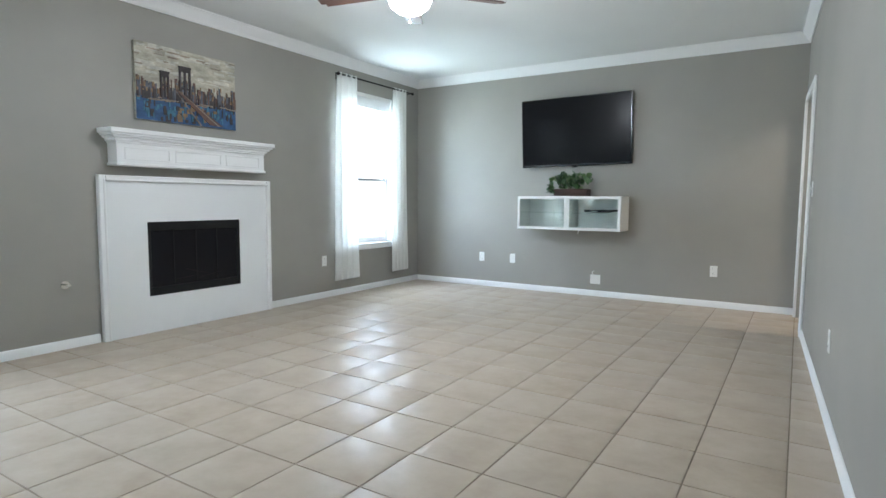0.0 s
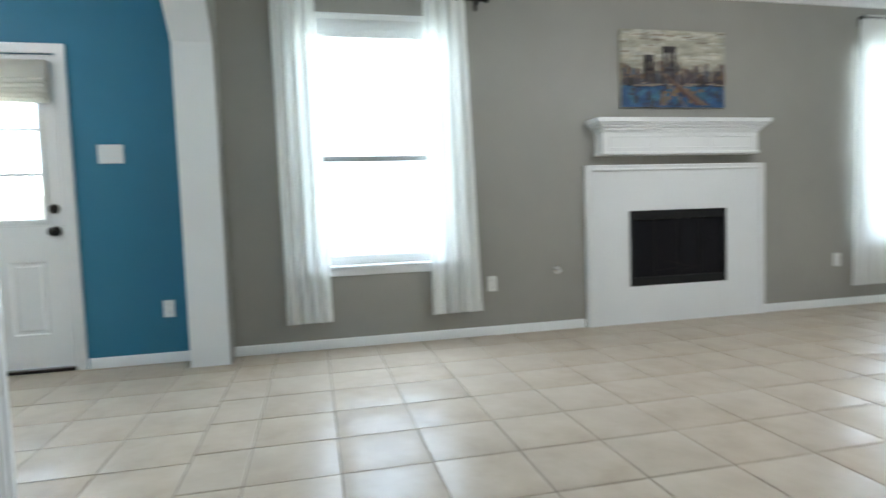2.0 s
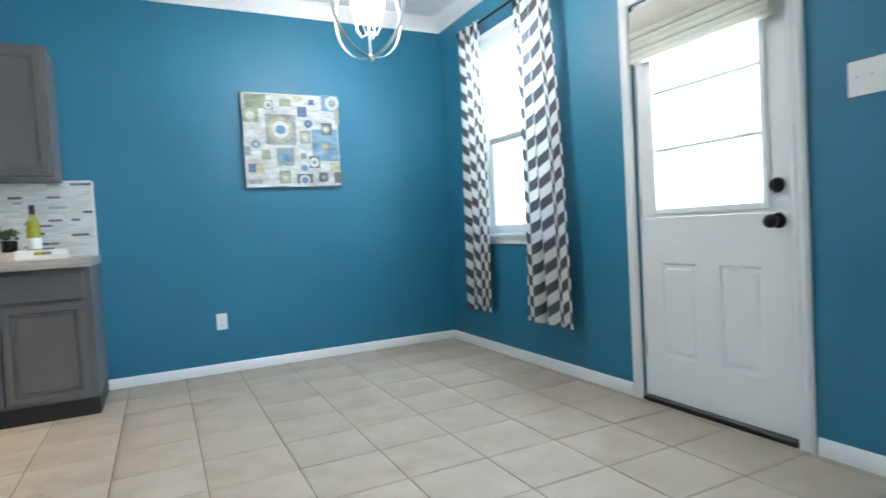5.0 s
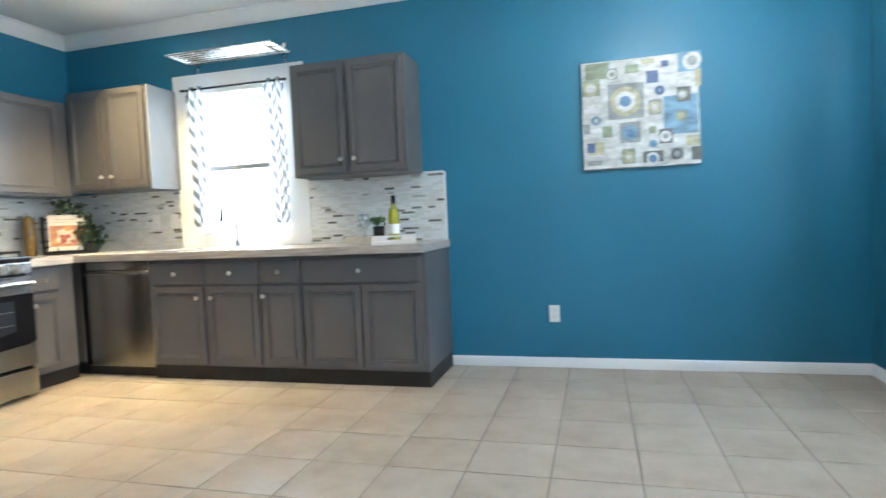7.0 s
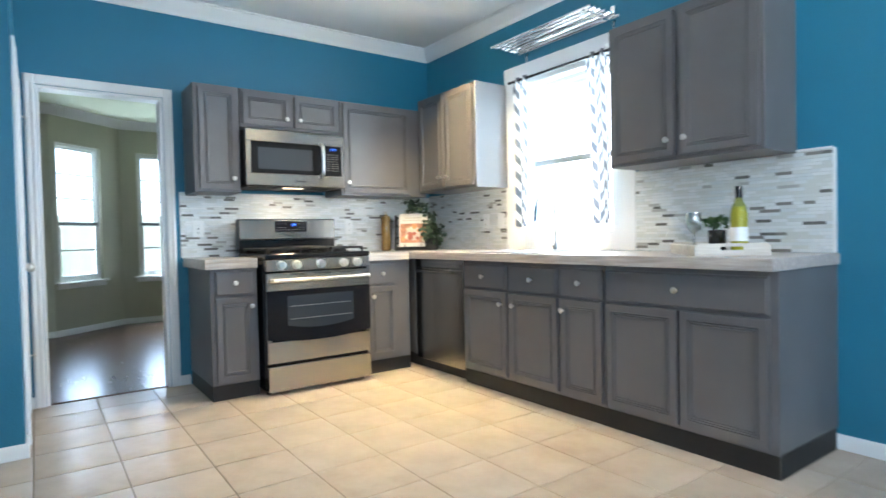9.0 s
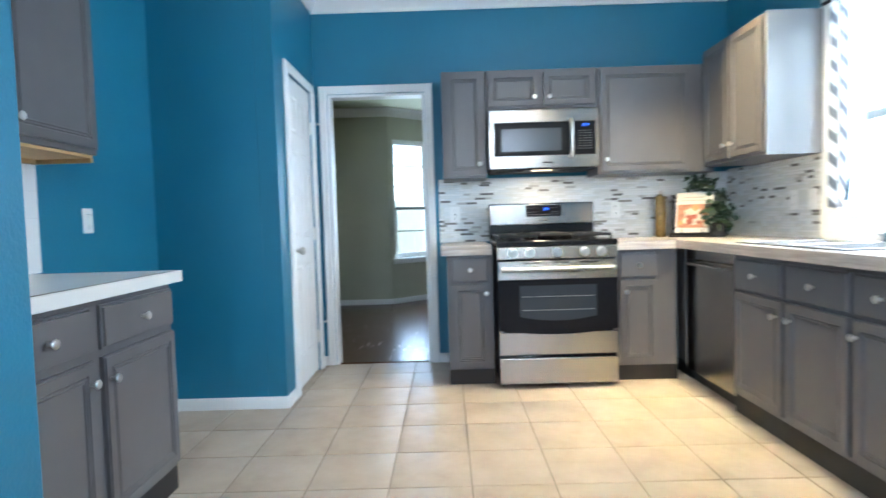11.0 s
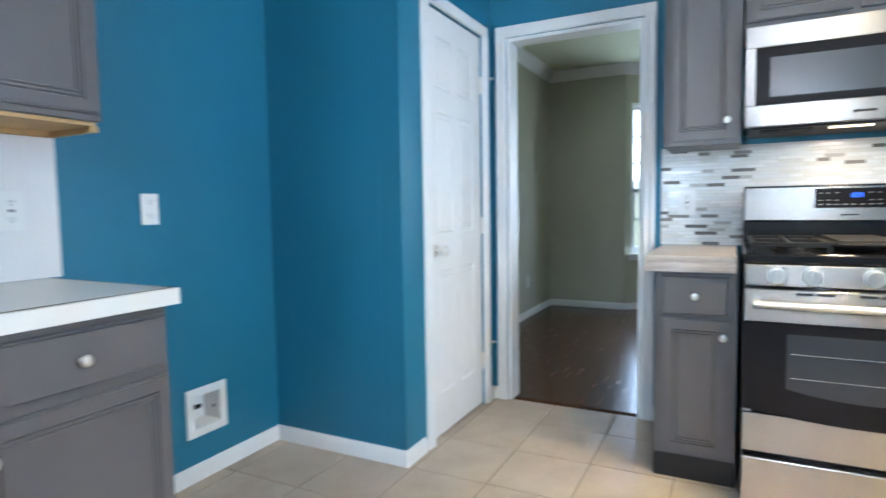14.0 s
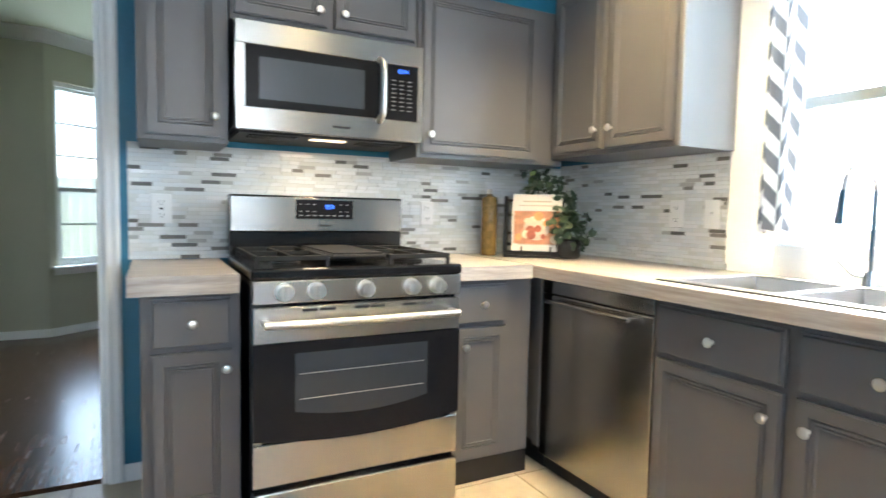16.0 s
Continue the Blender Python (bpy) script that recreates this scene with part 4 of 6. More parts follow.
# ---- range ----
RW = 0.752
t = thing("gas_range", east(1.888, 5.21), "freestanding stainless gas range with black cooktop", "range")
part("body", B(0, 0.045, 0.03, RW, 0.66, 0.895), BLACK, t)
for x in (0.03, RW - 0.03):
    part("foot", cyl(bmesh.new(), (x, 0.1, 0.0), (x, 0.1, 0.03), 0.018, n=12), DARK, t)
part("storage_drawer", B(0.002, 0.0, 0.03, RW - 0.002, 0.044, 0.195, bevel=0.006, segs=2), STEEL, t)
dr = part("oven_door", box(box(box(B(0.002, 0.002, 0.215, RW - 0.002, 0.044, 0.36, bevel=0.004), 0.002, 0.002, 0.69, RW - 0.002, 0.044, 0.81, bevel=0.004), 0.002, 0.008, 0.36, 0.03, 0.044, 0.69), RW - 0.03, 0.008, 0.36, RW - 0.002, 0.044, 0.69), STEEL, t)
gl = bmesh.new()
n = 12
pts = [(0.002, 0.69), (RW - 0.002, 0.69), (RW - 0.002, 0.375)] + [(RW - 0.002 - (RW - 0.004) * k / n, 0.345 + 0.03 * (2 * k / n - 1) ** 2) for k in range(1, n)] + [(0.002, 0.375)]
a = [gl.verts.new((x, -0.002, z)) for x, z in pts]
b = [gl.verts.new((x, 0.006, z)) for x, z in pts]
gl.faces.new(a)
gl.faces.new(list(reversed(b)))
for k in range(len(pts)):
    gl.faces.new((a[k], b[k], b[(k + 1) % len(pts)], a[(k + 1) % len(pts)]))
part("door_glass", gl, BLACKGLASS, dr, "black glass oven front")
ow = bmesh.new()
pts = [(0.135, 0.655), (RW - 0.135, 0.655), (RW - 0.135, 0.46)] + [(RW - 0.135 - (RW - 0.27) * k / n, 0.432 + 0.028 * (2 * k / n - 1) ** 2) for k in range(1, n)] + [(0.135, 0.46)]
a = [ow.verts.new((x, -0.004, z)) for x, z in pts]
b = [ow.verts.new((x, -0.0022, z)) for x, z in pts]
ow.faces.new(a)
ow.faces.new(list(reversed(b)))
for k in range(len(pts)):
    ow.faces.new((a[k], b[k], b[(k + 1) % len(pts)], a[(k + 1) % len(pts)]))
part("oven_window", ow, Mat("oven_window_glass", (0.036, 0.04, 0.046), 0.06).m, dr, "smoky oven window with a curved lower edge")
for z in (0.50, 0.585):
    part("oven_rack", cyl(bmesh.new(), (0.15, -0.0045, z), (RW - 0.15, -0.0045, z), 0.0012, n=6), RAIL, dr)
hb = bmesh.new()
hp = [(0.03 + (RW - 0.06) * k / 10, -0.05 - 0.012 * math.sin(math.pi * k / 10), 0.762) for k in range(11)]
tube(hb, hp, 0.013, 12)
for x in (0.04, RW - 0.04):
    box(hb, x - 0.012, -0.05, 0.752, x + 0.012, 0.003, 0.772, bevel=0.003)
part("oven_handle", hb, NICKEL, dr, smooth=True)
vents = bmesh.new()
for x in (0.16, 0.22, 0.34, 0.40, 0.52, 0.58):
    box(vents, x, 0.0005, 0.792, x + 0.05, 0.003, 0.800)
part("vent_slots", vents, DARK, dr)["kind"] = "stuff"
part("control_panel", B(0.0, -0.002, 0.822, RW, 0.044, 0.897, bevel=0.004, segs=2), STEEL, t)
for x in (0.10, 0.205, 0.376, 0.548, 0.65):
    k = bmesh.new()
    cyl(k, (x, -0.0025, 0.860), (x, -0.012, 0.860), 0.030, n=24)
    cyl(k, (x, -0.012, 0.860), (x, -0.040, 0.860), 0.026, 0.023, n=24)
    box(k, x - 0.006, -0.048, 0.836, x + 0.006, -0.0395, 0.884, bevel=0.002)
    part("burner_knob", k, NICKEL, t, smooth=True)
part("cooktop", B(-0.004, -0.004, 0.8985, RW + 0.004, 0.60, 0.935, bevel=0.008, segs=2), BLACK, t, "glossy black enamel cooktop")
for gx0, gx1 in ((0.02, 0.265), (0.487, RW - 0.02)):
    gr = bmesh.new()
    for y in (0.06, 0.30, 0.54):
        box(gr, gx0, y - 0.007, 0.955, gx1, y + 0.007, 0.972, bevel=0.002)
    for x in (gx0 + 0.006, (gx0 + gx1) / 2, gx1 - 0.006):
        box(gr, x - 0.006, 0.055, 0.956, x + 0.006, 0.545, 0.971, bevel=0.002)
    for x in (gx0 + 0.006, gx1 - 0.006):
        for y in (0.06, 0.54):
            box(gr, x - 0.006, y - 0.006, 0.9355, x + 0.006, y + 0.006, 0.956)
    part("burner_grate", gr, IRON, t)
for x, y, r in ((0.14, 0.17, 0.04), (0.14, 0.43, 0.03), (0.61, 0.17, 0.045), (0.61, 0.43, 0.03), (0.376, 0.3, 0.05)):
    b = bmesh.new()
    cyl(b, (x, y, 0.9355), (x, y, 0.944), r * 1.25, n=20)
    cyl(b, (x, y, 0.944), (x, y, 0.953), r, n=20)
    part("burner", b, IRON, t)
part("griddle", box(B(0.275, 0.06, 0.958, 0.477, 0.54, 0.972, bevel=0.005), 0.285, 0.075, 0.9722, 0.467, 0.525, 0.978), IRON, t, "black centre griddle plate")
part("backguard", box(B(0, 0.585, 0.9355, RW, 0.66, 1.03), 0, 0.575, 1.031, RW, 0.66, 1.185, bevel=0.006, segs=2), [BLACK], t, "black lower backguard")
part("backguard_panel", B(0.004, 0.568, 1.035, RW - 0.004, 0.5745, 1.178, bevel=0.002), STEEL, t)
dp = part("display_panel", B(0.265, 0.5645, 1.088, 0.515, 0.5678, 1.168, bevel=0.001), BLACKGLASS, t)


def digits(parent, x, y, z, h, text):
    """Seven-bar clock digits."""
    seg = {"0": "abcdef", "1": "bc", "2": "abged", "3": "abgcd", "4": "fgbc", "8": "abcdefg"}
    w = h * 0.5
    bm = bmesh.new()
    th = h * 0.13
    for k, ch in enumerate(text):
        ox = x + k * w * 1.5
        for s in seg[ch]:
            a = {"a": (0, h, w, h), "d": (0, 0, w, 0), "g": (0, h / 2, w, h / 2), "f": (0, h / 2, 0, h), "b": (w, h / 2, w, h), "e": (0, 0, 0, h / 2), "c": (w, 0, w, h / 2)}[s]
            box(bm, ox + a[0] - th / 2, y - 0.0006, z + a[1] - th / 2, ox + a[2] + th / 2, y, z + a[3] + th / 2)
    part("clock_digits", bm, LED, parent, "blue clock digits")


digits(dp, 0.385, 0.5643, 1.132, 0.016, "1204")
lb = bmesh.new()
for k in range(8):
    box(lb, 0.278 + k * 0.029, 0.5638, 1.100, 0.293 + k * 0.029, 0.5643, 1.104)
    if k not in (3, 4, 5):
        box(lb, 0.278 + k * 0.029, 0.5638, 1.118, 0.291 + k * 0.029, 0.5643, 1.121)
        box(lb, 0.278 + k * 0.029, 0.5638, 1.148, 0.289 + k * 0.029, 0.5643, 1.151)
part("button_labels", lb, PRINT, dp)["kind"] = "stuff"
part("maker_mark", B(0.36, 0.5672, 1.056, 0.42, 0.5678, 1.062), DARK, t)

# ---- microwave ----
t = thing("microwave", east(1.894, 5.545), "stainless over-range microwave with black window", "microwave")
MW, m0, m1 = 0.745, 1.415, 1.808
part("case", B(0, 0.03, m0 + 0.012, MW, 0.41, m1), BLACK, t)
part("front_frame", box(box(box(B(0, 0, m1 - 0.085, MW, 0.0295, m1, bevel=0.003), 0, 0, m0, MW, 0.0295, m0 + 0.085, bevel=0.003), 0, 0.0005, m0 + 0.085, 0.035, 0.0295, m1 - 0.085), MW - 0.025, 0.0005, m0 + 0.085, MW, 0.0295, m1 - 0.085), STEEL, t)
part("door_window", B(0.0355, 0.004, m0 + 0.0855, 0.575, 0.028, m1 - 0.0855), MESHGLASS, t)
part("window_mesh", B(0.085, 0.0022, m0 + 0.115, 0.49, 0.0038, m1 - 0.125), Mat("microwave_mesh_glass", (0.05, 0.055, 0.06), 0.2).m, t, "dark grey perforated window")
cp = part("control_panel", B(0.5755, 0.003, m0 + 0.0855, MW - 0.0255, 0.028, m1 - 0.0855), BLACKGLASS, t)
digits(cp, 0.628, 0.0028, m1 - 0.117, 0.014, "12044")
lb = bmesh.new()
for r in range(8):
    for c in range(3):
        box(lb, 0.605 + c * 0.035, 0.0022, m1 - 0.150 - r * 0.017, 0.624 + c * 0.035, 0.0028, m1 - 0.147 - r * 0.017)
part("button_labels", lb, PRINT, cp)["kind"] = "stuff"
hb = bmesh.new()
tube(hb, [(0.552, 0.0, m0 + 0.075), (0.552, -0.038, m0 + 0.095)] + [(0.552, -0.042 - 0.006 * math.sin(math.pi * k / 6), m0 + 0.10 + (m1 - m0 - 0.2) * k / 6) for k in range(7)] + [(0.552, -0.038, m1 - 0.095), (0.552, 0.0, m1 - 0.075)], 0.013, 12)
part("door_handle", hb, NICKEL, t, smooth=True)
un = bmesh.new()
box(un, 0.02, 0.04, m0 - 0.006, MW - 0.02, 0.40, m0 + 0.0115)
for k in range(5):
    box(un, 0.06, 0.07 + k * 0.022, m0 - 0.012, 0.24, 0.08 + k * 0.022, m0 - 0.0062)
    box(un, 0.50, 0.07 + k * 0.022, m0 - 0.012, 0.68, 0.08 + k * 0.022, m0 - 0.0062)
part("underside_vents", un, DARK, t)
part("lamp_lens", B(0.30, 0.09, m0 - 0.0095, 0.44, 0.125, m0 - 0.0062), glow("lit_hood_lens", (1.0, 0.72, 0.4), 0.7), t, "warm lit cooktop lamp")
part("maker_mark", B(0.36, -0.0012, m0 + 0.032, 0.43, -0.0002, m0 + 0.04), DARK, t)


# ---- plates on the walls ----


def wall_plate(name, m, label, kind="outlet", w=0.072, h=0.117):
    """Facing local -y, middle at the origin."""
    t = thing(name, m, label, "wall plate")
    part("plate", B(-w / 2, -0.006, -h / 2, w / 2, -0.0005, h / 2, bevel=0.0025, segs=2), PLATE, t)
    if kind in ("outlet", "gfci"):
        for s in (-1, 1):
            f = part("receptacle", B(-0.017, -0.0085, s * 0.026 - 0.014, 0.017, -0.0062, s * 0.026 + 0.014, bevel=0.001), PLATE, t)
            part("slots", box(box(B(-0.008, -0.0092, s * 0.026 - 0.002, -0.006, -0.0086, s * 0.026 + 0.007), 0.006, -0.0092, s * 0.026 - 0.002, 0.008, -0.0086, s * 0.026 + 0.006), -0.002, -0.0092, s * 0.026 - 0.010, 0.002, -0.0086, s * 0.026 - 0.006), DARK, f)
        if kind == "gfci":
            part("test_button", B(-0.006, -0.010, -0.004, 0.006, -0.0063, 0.004), DARK, t)
    elif kind.startswith("switch"):
        n = int(kind[-1])
        for k in range(n):
            x = (k - (n - 1) / 2) * 0.046
            part("toggle", box(B(x - 0.004, -0.017, 0.0, x + 0.004, -0.0062, 0.009, bevel=0.001), x - 0.006, -0.0068, -0.012, x + 0.006, -0.0062, 0.012), PLATE, t)
    elif kind == "jack":
        part("socket", cyl(bmesh.new(), (0, -0.006, 0), (0, -0.014, 0), 0.005, n=10), NICKEL, t)
    return t


def on_west(y, z):
    return pose(0, y, z, 0, 0, 90)


wall_plate("outlet_plate", on_west(3.68, 0.37), "white duplex outlet on the blue wall", "outlet")
wall_plate("switch_plate", on_west(3.385, 1.42), "white triple switch plate on the blue wall", "switch3", 0.155, 0.125)
wall_plate("outlet_plate", on_west(5.99, 0.40), "white duplex outlet on the greige wall", "outlet")
wall_plate("outlet_plate", on_west(9.22, 0.42), "white duplex outlet on the greige wall", "outlet")
wall_plate("outlet_plate", pose(1.895, 0, 0.375, 0, 0, 180), "white duplex outlet under the abstract picture", "outlet")
for x, kd, lab in ((1.03, "outlet", "white duplex outlet under the television"), (1.47, "jack", "white cable plate on the greige wall"), (3.80, "outlet", "white duplex outlet on the greige wall")):
    wall_plate("outlet_plate", pose(x, NORTH, 0.385), lab, kd)
t = thing("cable_box_plate", pose(2.54, NORTH, 0.20), "white square cable plate near the baseboard", "wall plate")
part("plate", B(-0.06, -0.008, -0.055, 0.06, -0.0005, 0.055, bevel=0.003), PLATE, t)
part("cable_stub", tube(bmesh.new(), [(-0.03, -0.004, 0.056), (-0.035, -0.02, 0.085), (-0.01, -0.025, 0.10)], 0.004), PLATE, t)
wall_plate("outlet_plate", on_long_wall(pose(LIV_E, 8.0, 0.40, 0, 0, -90)), "white duplex outlet on the long wall", "outlet")
wall_plate("switch_plate", on_long_wall(pose(LIV_E, 9.75, 1.22, 0, 0, -90)), "white switch plate beside the hall opening", "switch1")
wall_plate("switch_plate", pose(4.335, PS, 1.125), "white outlet plate beside the desk", "outlet")
wall_plate("outlet_plate", pose(3.865, PS - 0.009, 1.125), "white outlet with dark test buttons on white tile", "gfci", 0.078, 0.12)
wall_plate("outlet_plate", pose(EAST - 0.009, 2.13, 1.12, 0, 0, -90), "white outlet with test buttons on the mosaic", "gfci", 0.078, 0.12)
wall_plate("outlet_plate", pose(EAST - 0.009, 0.93, 1.12, 0, 0, -90), "white outlet on the mosaic beside the range", "outlet")
wall_plate("outlet_plate", pose(5.13, 0.009, 1.14, 0, 0, 180), "white outlet plate on the mosaic", "outlet", 0.075, 0.12)
wall_plate("switch_plate", pose(4.95, 0.009, 1.14, 0, 0, 180), "white switch plate on the mosaic", "switch1", 0.075, 0.12)
wall_plate("switch_plate", pose(2.86, 3.30, 1.405, 0, 0, -90), "white double switch plate on the short wall", "switch2", 0.117, 0.117)
wall_plate("outlet_plate", pose(8.35, 3.75, 0.36), "white duplex outlet in the far room", "outlet")
wall_plate("outlet_plate", pose(BX, 1.52, 0.40, 0, 0, -90), "white duplex outlet under the bay window", "outlet")
# fridge water valve box
t = thing("water_valve_box", pose(4.55, PS, 0.285), "white recessed water valve box in the blue wall", "valve box")
vb = bmesh.new()
for a in ((-0.102, -0.102, -0.067, 0.102), (0.067, -0.102, 0.102, 0.102), (-0.067, 0.067, 0.067, 0.102), (-0.067, -0.102, 0.067, -0.067)):
    box(vb, a[0], -0.008, a[1], a[2], -0.001, a[3], bevel=0.002)
part("frame", vb, PLATE, t)
rc = bmesh.new()
for a in ((-0.0675, -0.0675, -0.065, 0.0675), (0.065, -0.0675, 0.0675, 0.0675), (-0.065, 0.065, 0.065, 0.0675), (-0.065, -0.0675, 0.065, -0.065)):
    box(rc, a[0], 0.001, a[1], a[2], 0.092, a[3])
box(rc, -0.0675, 0.0925, -0.0675, 0.0675, 0.0945, 0.0675)
part("recess", rc, PLATE, t)
v = bmesh.new()
cyl(v, (-0.028, 0.092, 0.012), (-0.028, 0.045, 0.012), 0.011, n=14)
cyl(v, (-0.028, 0.055, 0.012), (-0.028, 0.055, -0.03), 0.009, n=12)
cyl(v, (-0.028, 0.055, -0.03), (-0.028, 0.055, -0.042), 0.012, n=6)
part("valve", v, NICKEL, t, smooth=True)
part("valve_handle", box(cyl(bmesh.new(), (-0.028, 0.045, 0.012), (-0.028, 0.03, 0.012), 0.007, n=10), -0.05, 0.018, 0.004, -0.006, 0.0295, 0.022, bevel=0.004), BRONZE, t, "dark oval valve handle")
part("knockout", cyl(bmesh.new(), (0.0648, 0.03, -0.01), (0.0635, 0.03, -0.01), 0.007, n=12), DARK, t)
# gas key valve
t = thing("gas_valve_key", pose(0.0, 6.53, 0.475, 0, 0, 90), "chrome gas valve flange with key in the wall", "gas valve")
part("flange", cyl(bmesh.new(), (0, -0.001, 0), (0, -0.006, 0), 0.03, n=18), CHROME, t, smooth=True)
part("key", box(cyl(bmesh.new(), (0, -0.006, 0), (0, -0.05, 0), 0.006, n=10), -0.018, -0.056, -0.006, 0.018, -0.05, 0.006, bevel=0.002), CHROME, t)


# ---- fireplace ----
t = thing("fireplace", pose(0, 0, 0), "white painted flat fireplace surround with black glass firebox", "fireplace")
FY0, FY1, FZ = 6.775, 8.42, 1.29
b0, b1, c0, c1 = 7.15, 8.055, 0.305, 0.92
sb = slab_with_holes("x", 0.001, 0.035, FY0 + 0.05, FY1 - 0.05, 0.001, FZ - 0.05, [(b0, b1, c0, c1)])
part("surround", sb, SURROUND, t)
fr = bmesh.new()
for a in ((FY0, 0.001, FY0 + 0.0495, FZ), (FY1 - 0.0495, 0.001, FY1, FZ), (FY0 + 0.05, FZ - 0.0495, FY1 - 0.05, FZ)):
    box(fr, 0.001, a[0], a[1], 0.052, a[2], a[3], bevel=0.005)
for a in ((FY0 + 0.03, 0.002, FY0 + 0.046, FZ - 0.03), (FY1 - 0.046, 0.002, FY1 - 0.03, FZ - 0.03), (FY0 + 0.05, FZ - 0.046, FY1 - 0.05, FZ - 0.03)):
    box(fr, 0.0505, a[0], a[1], 0.060, a[2], a[3], bevel=0.004)
part("edge_moulding", fr, WHITE, t)
fb = bmesh.new()
for a in ((b0 + 0.001, c0 + 0.001, b0 + 0.03, c1 - 0.001), (b1 - 0.03, c0 + 0.001, b1 - 0.001, c1 - 0.001), (b0 + 0.03, c1 - 0.075, b1 - 0.03, c1 - 0.001), (b0 + 0.03, c0 + 0.001, b1 - 0.03, c0 + 0.07)):
    box(fb, 0.002, a[0], a[1], 0.030, a[2], a[3], bevel=0.003)
for k in range(5):
    box(fb, 0.0295, b0 + 0.05, c1 - 0.066 + 0.011 * k, 0.032, b1 - 0.05, c1 - 0.060 + 0.011 * k)
fbo = part("firebox_frame", fb, IRON, t, "black metal louvred firebox frame")
part("firebox_glass", B(0.006, b0 + 0.031, c0 + 0.071, 0.012, b1 - 0.031, c1 - 0.076), BLACKGLASS, fbo)
mull = bmesh.new()
for y in (b0 + 0.24, (b0 + b1) / 2, b1 - 0.24):
    box(mull, 0.0125, y - 0.004, c0 + 0.071, 0.016, y + 0.004, c1 - 0.076)
part("mullion_frame", mull, IRON, fbo)
# Glints off logs, painted as thin brown bars on the firebox glass.
lg = bmesh.new()
for k, (y, z, a) in enumerate(((7.5, 0.43, 0.1), (7.62, 0.47, -0.3), (7.74, 0.43, 0.2))):
    cyl(lg, (0.0135, y - 0.12, z - a * 0.1), (0.0135, y + 0.12, z + a * 0.1), 0.0008, n=6)
part("log_glint", lg, Mat("log_glint_brown", (0.05, 0.03, 0.025), 0.8).m, fbo)

t = thing("mantel_shelf", pose(0, 0, 0), "white moulded mantel shelf on the greige wall", "mantel")
mb = bmesh.new()


def stepped(bm, steps, yc):
    for (d, half, z0, z1) in steps:
        box(bm, 0.001, yc - half, z0, d, yc + half, z1, bevel=0.004, segs=2)


YM = 7.575
stepped(mb, [(0.205, 0.775, 1.604, 1.640), (0.190, 0.76, 1.588, 1.6038), (0.172, 0.742, 1.570, 1.5878), (0.152, 0.722, 1.548, 1.5698), (0.138, 0.708, 1.532, 1.5478)], YM)
part("cornice", mb, WHITE, t)
part("frieze", B(0.001, YM - 0.70, 1.385, 0.13, YM + 0.70, 1.5318), WHITE, t)
part("bottom_bead", B(0.001, YM - 0.712, 1.362, 0.142, YM + 0.712, 1.3848, bevel=0.006, segs=2), WHITE, t)
for ya, yb in ((YM - 0.64, YM - 0.27), (YM - 0.22, YM + 0.22), (YM + 0.27, YM + 0.64)):
    pb = bmesh.new()
    for a in ((ya, 1.41, yb, 1.419), (ya, 1.497, yb, 1.506), (ya, 1.419, ya + 0.009, 1.497), (yb - 0.009, 1.419, yb, 1.497)):
        box(pb, 0.1302, a[0], a[1], 0.136, a[2], a[3], bevel=0.002)
    part("frieze_panel", pb, WHITE, t)


# ---- city picture ----
def flat(name, c, rough=0.6):
    m = Mat(name, c, rough)
    n = m.noise(10, 5, (1, 1, 2.2), 0.65)
    m.colour(m.ramp(n, [(0.3, tuple(v * 0.6 for v in c)), (0.7, tuple(min(1, v * 1.35) for v in c))]))
    m.bump(n, 0.3, 0.002)
    return m.m


CREAM, RUST, INK, WATER, STONE, SLATE = flat("cream_paint", (0.42, 0.39, 0.31)), flat("rust_paint", (0.13, 0.07, 0.05)), flat("dark_brown_paint", (0.045, 0.035, 0.035)), flat("deep_blue_paint", (0.03, 0.085, 0.19)), flat("taupe_paint", (0.28, 0.22, 0.17)), flat("slate_paint", (0.10, 0.11, 0.13))
t = thing("city_painting", pose(0.001, 7.095, 1.745, 0, 0, 90), "textured canvas of a city skyline, bridge and blue water", "painting")
CW, CH = 0.945, 0.615
part("canvas", B(0, -0.03, 0, CW, 0, CH, bevel=0.003), CREAM, t)
rnd = random.Random(5)


def dab(bm, x0, z0, x1, z1, lift=0.0):
    box(bm, max(0.002, x0), -0.033 - lift, max(0.002, z0), min(CW - 0.002, x1), -0.0302 - lift * 0.5, min(CH - 0.002, z1))


TEAL, OCHRE, PALE = flat("teal_paint", (0.05, 0.16, 0.24)), flat("ochre_paint", (0.24, 0.15, 0.08)), flat("pale_sky_paint", (0.52, 0.50, 0.43))


def dabs(name, mat, n, xr, zr, wr, hr, lift, foot=None):
    """A layer of palette-knife strokes."""
    bm = bmesh.new()
    for k in range(n):
        x, z = rnd.uniform(*xr), rnd.uniform(*zr)
        w, h = rnd.uniform(*wr), rnd.uniform(*hr)
        z0 = z if foot is None else foot
        dab(bm, x - w / 2, z0, x + w / 2, z + h, lift + 0.00003 * k)
    ob = part(name, bm, mat, t)
    ob["kind"] = "stuff"


